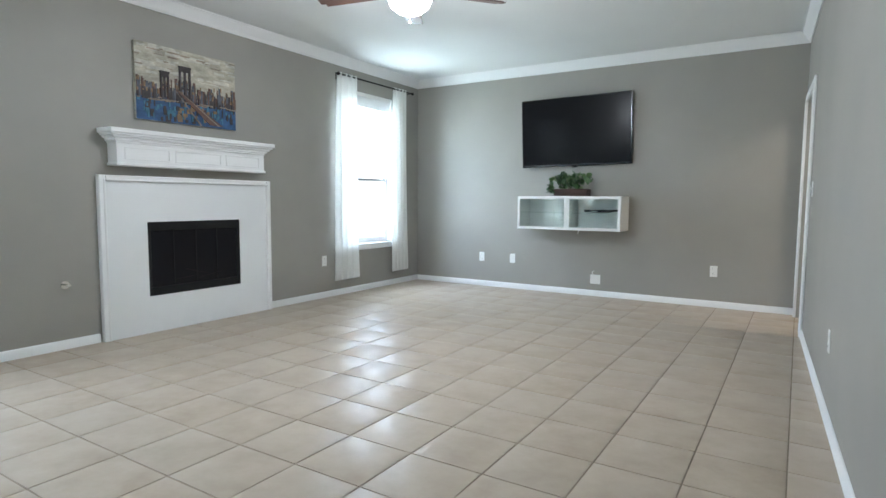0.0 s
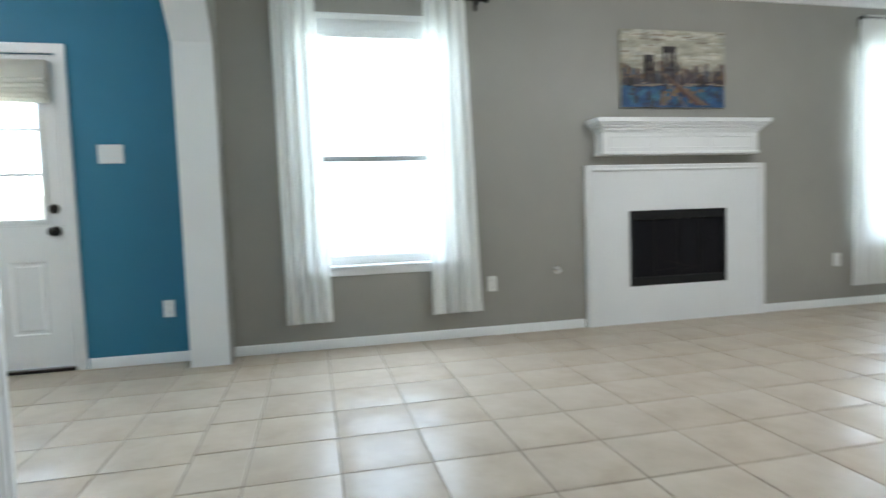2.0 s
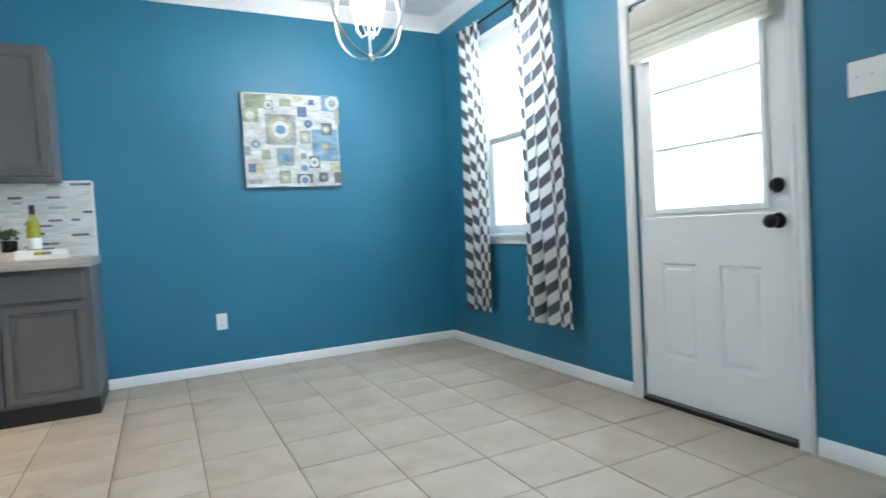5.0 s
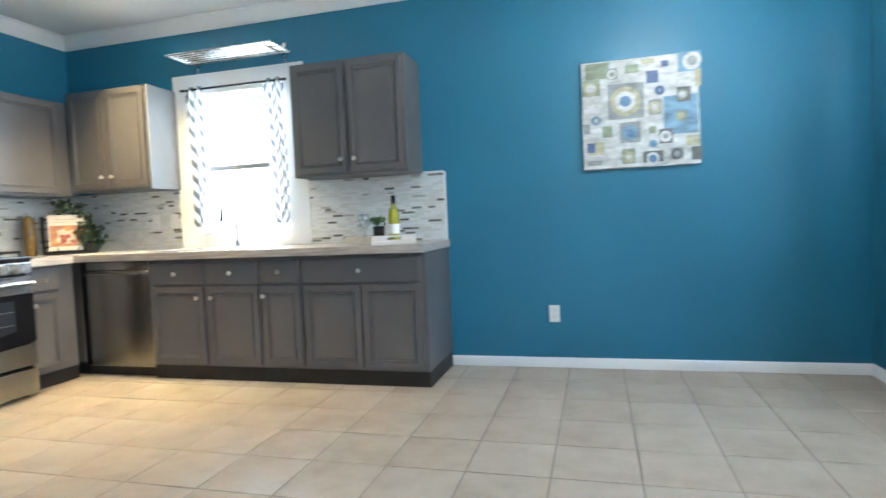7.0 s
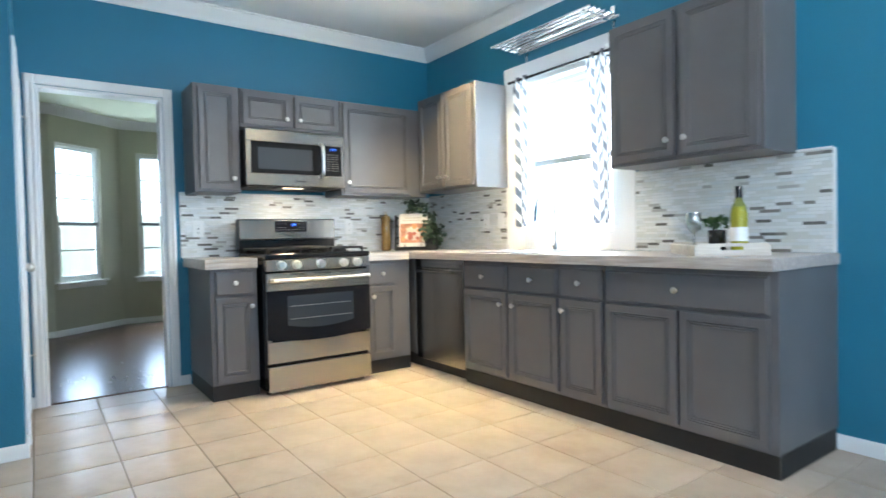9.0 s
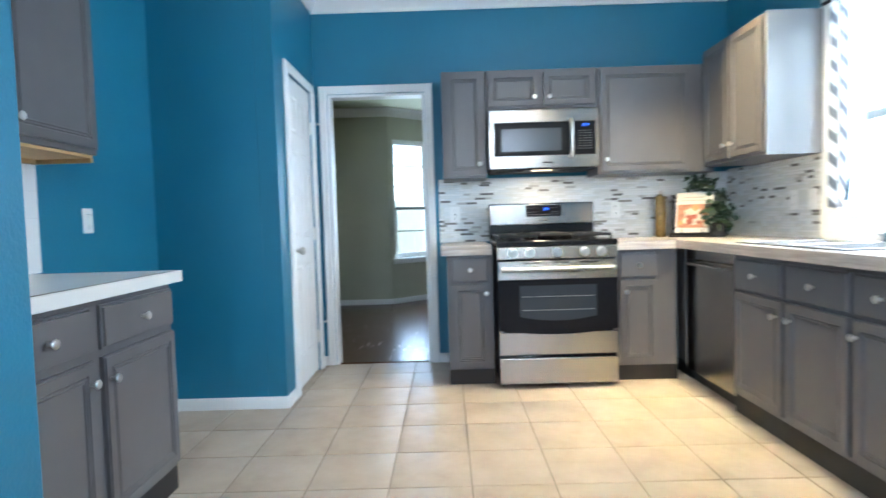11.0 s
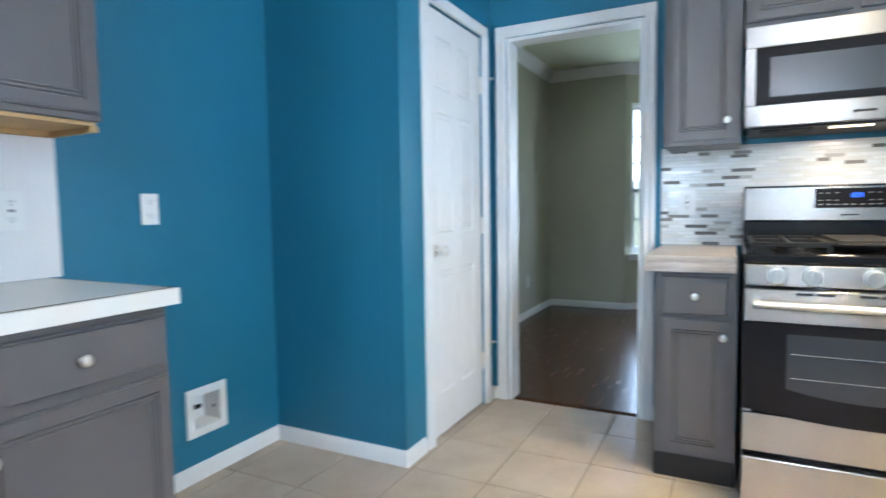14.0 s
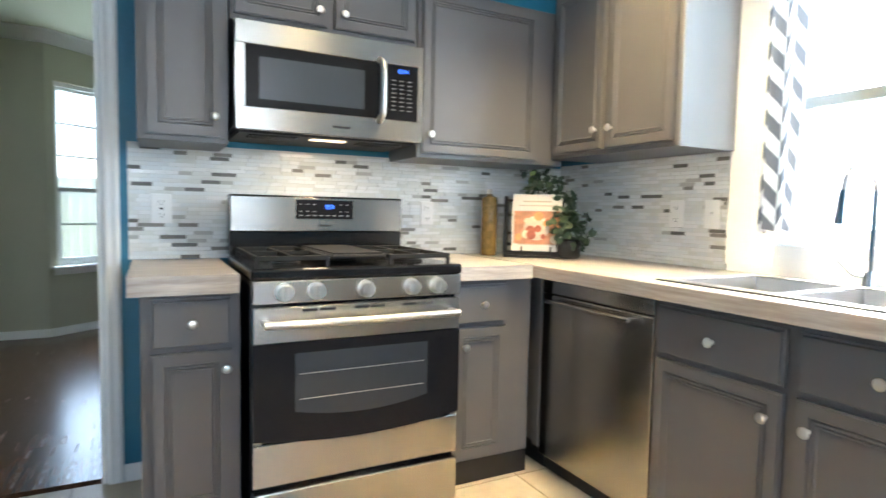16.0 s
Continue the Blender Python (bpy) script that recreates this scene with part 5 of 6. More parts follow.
part("river", B(0.002, -0.0305, 0.002, CW - 0.002, -0.0301, 0.21), WATER, t)
dabs("sky_stroke_layer", PALE, 40, (0, CW), (0.36, 0.60), (0.06, 0.2), (0.008, 0.03), 0.0)
dabs("grey_sky_strokes", STONE, 16, (0, CW), (0.40, 0.60), (0.03, 0.12), (0.005, 0.014), 0.002)
dabs("rust_buildings", RUST, 70, (0, CW), (0.22, 0.34), (0.008, 0.03), (0.01, 0.05), 0.0035, 0.19)
dabs("building_stroke_layer", SLATE, 50, (0, CW), (0.21, 0.32), (0.006, 0.02), (0.01, 0.06), 0.006, 0.18)
dabs("skyline_stroke_layer", INK, 40, (0, CW), (0.19, 0.27), (0.006, 0.025), (0.01, 0.03), 0.008, 0.17)
dabs("pale_buildings", OCHRE, 40, (0, CW), (0.22, 0.33), (0.005, 0.016), (0.01, 0.04), 0.010)
dabs("dark_water", INK, 50, (0, CW), (0.0, 0.17), (0.008, 0.03), (0.02, 0.07), 0.0015)
dabs("teal_water", TEAL, 45, (0, CW), (0.02, 0.17), (0.008, 0.025), (0.02, 0.06), 0.004)
dabs("ochre_shore", OCHRE, 22, (0.35, 0.75), (0.0, 0.15), (0.01, 0.04), (0.015, 0.05), 0.0055)
dabs("shore_line", STONE, 26, (0, CW), (0.165, 0.19), (0.03, 0.09), (0.004, 0.01), 0.0115)
bm = bmesh.new()
for x, w, h in ((0.375, 0.105, 0.47), (0.205, 0.075, 0.40)):
    for q in (x, x + w * 0.42, x + w * 0.84):
        dab(bm, q, 0.2, q + w * 0.16, h, 0.0135)
    dab(bm, x, h - 0.035, x + w, h, 0.0138)
    dab(bm, x - 0.006, h, x + w + 0.006, h + 0.012, 0.0141)
    dab(bm, x, 0.29, x + w, 0.305, 0.0144)
part("bridge_stroke_layer", bm, INK, t)
for (xa, za, xb, zb, w0, w1, mat) in ((0.33, 0.28, 0.66, 0.02, 0.02, 0.13, RUST), (0.36, 0.275, 0.74, 0.015, 0.006, 0.022, STONE), (0.33, 0.27, 0.56, 0.0, 0.004, 0.018, STONE)):
    bm = bmesh.new()
    vs = [bm.verts.new(p) for p in ((xa, -0.0475, za), (xa + w0, -0.0475, za), (xb + w1, -0.0475, max(zb, 0.004)), (xb, -0.0475, max(zb, 0.004)))]
    f = bm.faces.new(vs)
    r = bmesh.ops.extrude_face_region(bm, geom=[f])
    bmesh.ops.translate(bm, vec=(0, 0.004 if mat == RUST else -0.001, 0), verts=[v for v in r["geom"] if isinstance(v, bmesh.types.BMVert)])
    part("bridge_road", bm, mat, t)

# ---- television, shelf box, plant ----
t = thing("television", pose(2.27, NORTH - 0.07, 1.925, 2.5, -0.9, 1.5), "large black flat television tilted on a wall bracket", "television")
part("case", B(-0.655, -0.012, -0.40, 0.655, 0.03, 0.40, bevel=0.006), BLACK, t)
part("screen", B(-0.64, -0.0145, -0.375, 0.64, -0.0122, 0.388), SCREEN, t)
part("bottom_bezel", B(-0.65, -0.017, -0.399, 0.65, -0.0122, -0.376, bevel=0.002), BLACK, t)
part("sensor", B(-0.03, -0.02, -0.415, 0.03, 0.0, -0.4005, bevel=0.003), BLACK, t)
part("wall_bracket", box(B(-0.2, 0.0305, -0.15, 0.2, 0.045, 0.15), -0.05, 0.0455, -0.08, 0.05, 0.066, 0.08), IRON, t)

t = thing("wall_shelf_box", pose(1.685, NORTH, 0.785), "white two-bay floating shelf with glass shelves and fronts", "shelf")
SW, SH, SD = 1.215, 0.385, 0.33
part("carcass", box(box(box(box(box(B(0, -SD, 0, SW, -0.001, 0.018), 0, -SD, SH - 0.018, SW, -0.001, SH), 0, -SD, 0.0185, 0.018, -0.001, SH - 0.0185), SW - 0.018, -SD, 0.0185, SW, -0.001, SH - 0.0185), SW / 2 - 0.018, -SD, 0.0185, SW / 2 + 0.018, -0.001, SH - 0.0185), 0.0185, -0.012, 0.0185, SW - 0.0185, -0.001, SH - 0.0185), PLATE, t)
for a in (0.0, SW / 2):
    d = bmesh.new()
    x0, x1 = a + 0.001, a + SW / 2 - 0.001
    for q in ((x0, 0.001, x1, 0.032), (x0, SH - 0.032, x1, SH - 0.001), (x0, 0.0325, x0 + 0.03, SH - 0.0325), (x1 - 0.03, 0.0325, x1, SH - 0.0325)):
        box(d, q[0], -SD - 0.018, q[1], q[2], -SD - 0.001, q[3], bevel=0.002)
    o = part("door", d, PLATE, t)
    part("pane", B(x0 + 0.0302, -SD - 0.012, 0.0327, x1 - 0.0302, -SD - 0.008, SH - 0.0327), SHELFGLASS, o).visible_shadow = False
    part("glass_shelf", B(a + 0.02, -SD + 0.03, 0.19, a + SW / 2 - 0.02, -0.013, 0.196), SHELFGLASS, t)
    part("shelf_hinge", cyl(bmesh.new(), (a + 0.22, -SD - 0.019, SH - 0.05), (a + 0.22, -SD - 0.008, SH - 0.05), 0.012, n=12), NICKEL, t)
part("cord", tube(bmesh.new(), [(0.66, -0.05, -0.001), (0.655, -0.055, -0.03), (0.645, -0.055, -0.055)], 0.005), PLATE, t)
cords = bmesh.new()
rr = random.Random(3)
for k in range(5):
    p = [(0.78 + 0.09 * j + rr.uniform(-0.03, 0.03), -0.2 + rr.uniform(-0.05, 0.05), 0.204 + rr.uniform(0, 0.03)) for j in range(5)]
    tube(cords, p, 0.005, 6)
o = solid("cable_bundle", cords, BLACK, "tangled black cables on the glass shelf", "cables")
o.matrix_world = pose(1.685, NORTH, 0.785)


def leafy(bm, centre, spread, n, size, rnd, droop=0.3):
    for _ in range(n):
        v = Vector((rnd.gauss(0, 1), rnd.gauss(0, 1), rnd.gauss(0, 1))).normalized() * rnd.uniform(0.35, 1.0)
        p = Vector(centre) + Vector((v.x * spread[0], v.y * spread[1], v.z * spread[2]))
        m = Matrix.Translation(p) @ Euler((rnd.uniform(0, 6.3), rnd.uniform(-1, 1), rnd.uniform(0, 6.3))).to_matrix().to_4x4()
        s = size * rnd.uniform(0.6, 1.25)
        pts = [(0, -0.5, 0), (0.42, -0.3, 0.08), (0.5, 0.1, 0.1), (0.2, 0.25, 0.05), (0, 0.62, -0.06), (-0.2, 0.25, 0.05), (-0.5, 0.1, 0.1), (-0.42, -0.3, 0.08)]
        vs = [bm.verts.new(m @ (Vector(q) * s)) for q in pts]
        c = bm.verts.new(m @ Vector((0, 0, 0)))
        for k in range(8):
            bm.faces.new((vs[k], vs[(k + 1) % 8], c))
    return bm


t = thing("potted_ivy", pose(2.29, NORTH - 0.17, 1.171), "green ivy in a dark woven trough on the shelf", "plant")
pb = bmesh.new()
pts = [(-0.2, -0.06, 0.0), (0.2, 0.06, 0.09)]
box(pb, -0.2, -0.065, 0.0, 0.2, 0.065, 0.085, bevel=0.012, segs=2)
for k in range(5):
    box(pb, -0.205, -0.069, 0.006 + 0.016 * k, 0.205, 0.069, 0.016 + 0.016 * k, bevel=0.004)
part("trough", pb, Mat("dark_woven_wicker", (0.05, 0.022, 0.014), 0.6).m, t)
part("leaves", leafy(leafy(bmesh.new(), (0, -0.02, 0.18), (0.27, 0.11, 0.10), 170, 0.062, random.Random(2)), (-0.25, -0.05, 0.08), (0.06, 0.05, 0.07), 24, 0.055, random.Random(4)), LEAF, t)

# ---- ceiling fan ----
t = thing("ceiling_fan", pose(2.33, 7.6, H), "ceiling fan with walnut blades and lit glass bowl", "ceiling fan")
part("canopy", lathe(bmesh.new(), (0, 0, -0.06), [(0.03, 0), (0.065, 0.02), (0.075, 0.0595)]), BRONZE, t, smooth=True)
part("rod", cyl(bmesh.new(), (0, 0, -0.061), (0, 0, -0.16), 0.013), BRONZE, t, smooth=True)
part("motor", lathe(bmesh.new(), (0, 0, -0.30), [(0.06, 0), (0.12, 0.02), (0.13, 0.06), (0.12, 0.11), (0.05, 0.138)]), BRONZE, t, smooth=True)
for k in range(5):
    q = radians(72 * k + 50)
    m = Matrix.Rotation(q, 4, "Z")
    b = box(bmesh.new(), 0.2, -0.065, -0.003, 0.66, 0.065, 0.003)
    for v in b.verts:
        v.co.y *= 0.72 if v.co.x < 0.3 else 1.0
    bmesh.ops.bevel(b, geom=[e for e in b.edges if abs(e.verts[0].co.z - e.verts[1].co.z) > 0.004], offset=0.03, segments=4, affect="EDGES")
    b.transform(m @ Matrix.Translation((0, 0, -0.285)) @ Matrix.Rotation(radians(12), 4, "X"))
    o = part("blade", b, BLADE, t)
    i = box(bmesh.new(), 0.1, -0.018, -0.004, 0.24, 0.018, 0.004, bevel=0.002)
    i.transform(m @ Matrix.Translation((0, 0, -0.276)) @ Matrix.Rotation(radians(12), 4, "X"))
    part("blade_iron", i, BRONZE, o)
part("light_collar", cyl(bmesh.new(), (0, 0, -0.301), (0, 0, -0.335), 0.07, 0.085, 24), BRONZE, t, smooth=True)
o = part("glass_bowl", lathe(bmesh.new(), (0, 0, -0.43), [(0.02, 0), (0.08, 0.015), (0.125, 0.05), (0.14, 0.094)]), DOME, t, "frosted glass bowl, lit", True)
o.visible_shadow = False
part("pull_chain", cyl(ball(bmesh.new(), (0.0, -0.0, -0.475), 0.008), (0, 0, -0.431), (0, 0, -0.47), 0.002, n=6), NICKEL, t)

# ---- chandelier ----
t = thing("orb_chandelier", pose(1.14, 1.46, H), "nickel orb chandelier with lit candle bulbs", "chandelier")
part("canopy", lathe(bmesh.new(), (0, 0, -0.03), [(0.06, 0), (0.065, 0.01), (0.06, 0.0295)]), NICKEL, t, smooth=True)
part("stem", cyl(bmesh.new(), (0, 0, -0.0305), (0, 0, -0.62), 0.008), NICKEL, t, smooth=True)


def ring(r, rot, width=0.022, th=0.004, n=40):
    bm = bmesh.new()
    vs = []
    for k in range(n):
        a = 2 * math.pi * k / n
        c, s = math.cos(a), math.sin(a)
        vs.append([bm.verts.new((q * c, y, q * s)) for q, y in ((r, -width / 2), (r + th, -width / 2), (r + th, width / 2), (r, width / 2))])
    for k in range(n):
        a, b = vs[k], vs[(k + 1) % n]
        for j in range(4):
            bm.faces.new((a[j], a[(j + 1) % 4], b[(j + 1) % 4], b[j]))
    bm.transform(Matrix.Translation((0, 0, -0.53)) @ Matrix.Rotation(radians(rot), 4, "Z"))
    return bm


for k, rot in enumerate((25, 115)):
    part("orb_ring", ring(0.262 + 0.006 * k, rot), NICKEL, t, smooth=True)
part("lower_finial", ball(cyl(bmesh.new(), (0, 0, -0.62), (0, 0, -0.815), 0.008), (0, 0, -0.80), 0.02), NICKEL, t, smooth=True)
for k in range(4):
    a = radians(90 * k + 45)
    x, y = 0.075 * math.cos(a), 0.075 * math.sin(a)
    o = part("arm", tube(bmesh.new(), [(0, 0, -0.66), (x * 0.6, y * 0.6, -0.68), (x, y, -0.64), (x, y, -0.61)], 0.005), NICKEL, t, smooth=True)
    part("candle_sleeve", cyl(bmesh.new(), (x, y, -0.61), (x, y, -0.545), 0.011, n=12), PLATE, o)
    b = part("bulb", ball(bmesh.new(), (x, y, -0.505), 0.027, (1, 1, 1.6), 14), BULB, o, "lit candle bulb", True)
    b.visible_shadow = False

# recessed ceiling cans
for x, y in ((4.85, 0.72), (4.45, 1.35)):
    t = thing("recessed_light", pose(x, y, H), "round recessed ceiling light, lit warm", "ceiling light", "recessed lights")
    part("trim_ring", lathe(bmesh.new(), (0, 0, -0.006), [(0.095, 0), (0.1, 0.003), (0.095, 0.0055)]), PLATE, t, smooth=True)
    part("lens", cyl(bmesh.new(), (0, 0, -0.0065), (0, 0, -0.009), 0.07, n=24), CAN, t)


# ---- curtains ----


def curtain_panel(top, bottom, h, folds, amp, seed=0):
    """Hanging cloth from (0,0,0) down to -h; top and bottom are (x0, x1)."""
    bm = bmesh.new()
    uvl = bm.loops.layers.uv.new("UVMap")
    nu, nv = folds * 8, 26
    rr = random.Random(seed)
    ph = [rr.uniform(-0.5, 0.5) for _ in range(3)]
    V, U = [], []
    length = (top[1] - top[0]) * 1.5
    for j in range(nv + 1):
        f = j / nv
        row = []
        for i in range(nu + 1):
            s = i / nu
            x = (top[0] + (top[1] - top[0]) * s) * (1 - f) + (bottom[0] + (bottom[1] - bottom[0]) * s) * f
            a = amp * (0.7 + 0.5 * f) * (1 + 0.3 * math.sin(5 * s + ph[0]))
            y = a * math.sin(2 * math.pi * folds * s + 0.5 * math.sin(3 * f + ph[1])) + 0.006 * math.sin(4 * f + 6 * s + ph[2])
            x += 0.25 * a * math.cos(4 * math.pi * folds * s + ph[1])
            z = -h * f - 0.008 * math.sin(2 * math.pi * folds * s) * f
            row.append(bm.verts.new((x, y, z)))
        V.append(row)
    for j in range(nv):
        for i in range(nu):
            fc = bm.faces.new((V[j][i], V[j + 1][i], V[j + 1][i + 1], V[j][i + 1]))
            for lp, (jj, ii) in zip(fc.loops, ((j, i), (j + 1, i), (j + 1, i + 1), (j, i + 1))):
                lp[uvl].uv = (ii / nu * length, (1 - jj / nv) * h)
    return bm


def curtain_pair(name, m, span, left, right, h, mat, label, folds=4, amp=0.022, finial=0.02):
    """Local x along the rod, the room towards -y, the wall at y=0; the rod's axis is the origin's height."""
    rod = thing("curtain_rod", m, "black metal curtain rod with ball finials", "curtain rod")
    part("rod", cyl(bmesh.new(), (span[0], -0.09, 0), (span[1], -0.09, 0), 0.009, n=12), ROD, rod, smooth=True)
    for x in span:
        part("finial", ball(bmesh.new(), (x, -0.09, 0), finial, n=14), ROD, rod, smooth=True)
    for x in (span[0] + 0.06, span[1] - 0.06):
        part("bracket", box(cyl(bmesh.new(), (x, -0.09, -0.012), (x, -0.002, -0.012), 0.005, n=8), x - 0.012, -0.006, -0.05, x + 0.012, -0.001, 0.03, bevel=0.002), ROD, rod)
    for k, (tp, bt) in enumerate((left, right)):
        bm = curtain_panel(tp, bt, h, folds, amp, k + len(name))
        o = solid(name, bm, mat, label, "curtain", group=label, smooth=True)
        o.matrix_world = m @ pose(0, -0.09, 0.02)


curtain_pair("white_curtain", west(0, 2.50), (4.38, 5.90), ((4.44, 4.74), (4.45, 4.77)), ((5.50, 5.81), (5.49, 5.88)), 2.31, SHEER, "long white sheer curtain panel on a black rod")
curtain_pair("white_curtain", west(0, 2.52), (9.30, 10.74), ((9.36, 9.70), (9.30, 9.72)), ((10.40, 10.68), (10.38, 10.72)), 2.35, SHEER, "long white sheer curtain panel on a black rod")
curtain_pair("herringbone_curtain", west(0, 2.44), (0.52, 1.76), ((0.57, 0.90), (0.53, 0.88)), ((1.33, 1.71), (1.35, 1.81)), 2.14, CHEVRON, "grey and white herringbone curtain panel", 3, 0.03)
curtain_pair("sink_window_curtain", pose(4.68, 0.0, 2.16, 0, 0, 180), (-0.06, 0.86), ((-0.03, 0.13), (-0.02, 0.10)), ((0.66, 0.83), (0.70, 0.84)), 1.1, CHEVRON_SMALL, "short grey and white herringbone sink curtain", 2, 0.02, 0.012)

# ---- abstract picture ----
t = thing("abstract_painting", pose(1.67, 0.001, 1.34, 0, 0, 180), "square abstract canvas of blocks and rings, silver edge", "painting")
AW, AH = 0.722, 0.702
part("silver_edge", B(0, -0.035, 0, AW, 0, AH, bevel=0.002), CHROME, t, "silver frame edge")
part("canvas", B(0.006, -0.037, 0.006, AW - 0.006, -0.0352, AH - 0.006), flat("white_canvas", (0.52, 0.54, 0.53)), t)
CO = [flat("grey_block", (0.26, 0.29, 0.29)), flat("blue_block", (0.12, 0.22, 0.38)), flat("navy_block", (0.09, 0.13, 0.24)), flat("sage_block", (0.25, 0.30, 0.21)), flat("sand_block", (0.42, 0.40, 0.27)), flat("sky_block", (0.17, 0.30, 0.42)), flat("dark_block", (0.13, 0.14, 0.14)), flat("white_block", (0.54, 0.56, 0.55))]
lift = 0
for x, z, w, h, c in ((0.02, 0.58, 0.16, 0.11, 3), (0.0, 0.475, 0.12, 0.11, 3), (0.16, 0.31, 0.23, 0.235, 0), (0.40, 0.525, 0.08, 0.085, 2), (0.49, 0.62, 0.05, 0.045, 2), (0.59, 0.575, 0.14, 0.13, 5), (0.50, 0.19, 0.21, 0.25, 5), (0.58, 0.39, 0.09, 0.10, 6), (0.41, 0.325, 0.09, 0.10, 0), (0.23, 0.155, 0.135, 0.14, 0), (0.47, 0.135, 0.09, 0.10, 6), (0.03, 0.09, 0.11, 0.09, 4), (0.02, 0.105, 0.06, 0.07, 2), (0.24, 0.02, 0.09, 0.105, 3), (0.37, 0.02, 0.13, 0.08, 6), (0.54, 0.03, 0.08, 0.08, 0), (0.66, 0.02, 0.07, 0.09, 6), (0.63, 0.11, 0.09, 0.07, 4), (0.02, 0.02, 0.10, 0.04, 0), (0.27, 0.60, 0.09, 0.06, 3), (0.37, 0.65, 0.09, 0.035, 4), (0.50, 0.49, 0.17, 0.08, 7), (0.12, 0.20, 0.07, 0.08, 3), (0.41, 0.205, 0.05, 0.05, 3), (0.0, 0.23, 0.05, 0.07, 0), (0.16, 0.57, 0.07, 0.08, 0), (0.69, 0.48, 0.04, 0.11, 4)):
    lift += 0.0001
    part("colour_block", B(x + 0.007, -0.0385 - lift, z + 0.007, x + w, -0.0371, z + h, bevel=0.0004), CO[c], t)
for x, z, rs in ((0.275, 0.43, ((0.095, 4), (0.065, 7), (0.035, 1))), (0.455, 0.375, ((0.04, 4), (0.02, 7))), (0.30, 0.225, ((0.05, 5), (0.025, 1))), (0.62, 0.44, ((0.035, 3), (0.022, 7))), (0.515, 0.185, ((0.036, 7), (0.015, 0))), (0.06, 0.53, ((0.045, 4), (0.03, 7))), (0.195, 0.61, ((0.03, 7), (0.015, 3))), (0.285, 0.07, ((0.036, 4), (0.016, 7))), (0.435, 0.05, ((0.04, 7), (0.025, 1))), (0.58, 0.07, ((0.036, 6), (0.018, 0))), (0.485, 0.48, ((0.03, 2), (0.014, 5))), (0.68, 0.645, ((0.055, 7), (0.03, 0))), (0.61, 0.31, ((0.035, 3), (0.02, 4))), (0.44, 0.145, ((0.025, 5), (0.012, 1))), (0.09, 0.32, ((0.03, 5), (0.014, 7)))):
    for r, c in rs:
        lift += 0.0001
        part("colour_disc", cyl(bmesh.new(), (x, -0.0372, z), (x, -0.0388 - lift, z), r, n=24), CO[c], t)

# ---- slatted shelf over the sink window ----
t = thing("slatted_wall_rack", pose(0, 0, 0), "chrome slatted wall rack with hooks over the sink window", "rack")
for k in range(7):
    y = 0.03 + 0.045 * k
    part("slat", cyl(bmesh.new(), (3.79, y, 2.375), (4.69, y, 2.375), 0.009, n=8), CHROME, t, smooth=True)
for x in (3.85, 4.63):
    part("side_bracket", box(box(B(x - 0.006, 0.001, 2.352, x + 0.006, 0.315, 2.365), x - 0.006, 0.001, 2.26, x + 0.006, 0.012, 2.44), x - 0.015, 0.001, 2.42, x + 0.015, 0.02, 2.45), CHROME, t)
for x in (4.0, 4.15, 4.3, 4.45):
    part("hook", tube(bmesh.new(), [(x, 0.30, 2.367), (x, 0.30, 2.335), (x, 0.285, 2.325), (x, 0.272, 2.338)], 0.003, 6), CHROME, t)

# ---- things on the worktops ----
CT = 0.913
t = thing("serving_tray", pose(3.03, 0.325, CT, 0, 0, 45), "white washed wooden tray with cut-out handles", "tray")
TL, TW = 0.235, 0.16
part("base", B(-TW, -TL, 0.0, TW, TL, 0.012), TRAYWOOD, t)
for x in (-TW, TW - 0.012):
    part("side", B(x, -TL, 0.0125, x + 0.012, TL, 0.05, bevel=0.002), TRAYWOOD, t)
for y, sgn in ((-TL, -1), (TL - 0.012, 1)):
    e = part("end", slab_with_holes("y", y, y + 0.012, -TW + 0.0125, TW - 0.0125, 0.0125, 0.056, [(-0.05, 0.05, 0.026, 0.042)]), TRAYWOOD, t)
t = thing("wine_bottle", pose(2.93, 0.30, CT + 0.0125), "pale green wine bottle with dark foil on the tray", "bottle")
part("bottle_glass", lathe(bmesh.new(), (0, 0, 0), [(0.034, 0), (0.037, 0.01), (0.037, 0.18), (0.030, 0.215), (0.016, 0.245), (0.014, 0.30)]), BOTTLE, t, smooth=True)
part("wine", lathe(bmesh.new(), (0, 0, 0.003), [(0.030, 0), (0.034, 0.008), (0.034, 0.175), (0.026, 0.21)]), Mat("pale_wine", (0.55, 0.50, 0.10), 0.2).m, t, smooth=True)
part("label", lathe(bmesh.new(), (0, 0, 0.05), [(0.0372, 0), (0.0378, 0.001), (0.0378, 0.065), (0.0372, 0.066)]), PLATE, t)
part("foil", lathe(bmesh.new(), (0, 0, 0.255), [(0.0155, 0), (0.0155, 0.05), (0.013, 0.055)]), BLACK, t, smooth=True)
for gx, gy in ((3.10, 0.40), (3.14, 0.33)):
    t = thing("wine_glass", pose(gx, gy, CT + 0.0125), "clear stemmed wine glass on the tray", "glass", "wine glasses")
    part("foot_and_stem", lathe(bmesh.new(), (0, 0, 0), [(0.032, 0), (0.03, 0.003), (0.004, 0.008), (0.004, 0.085), (0.01, 0.092)]), glass("stem_glass", (0.88, 0.9, 0.9), 0.03, 0.25), t, smooth=True)
    part("bowl", lathe(bmesh.new(), (0, 0, 0.0925), [(0.01, 0), (0.032, 0.025), (0.038, 0.06), (0.032, 0.10)]), glass("bowl_glass", (0.86, 0.89, 0.89), 0.03, 0.22), t, smooth=True)
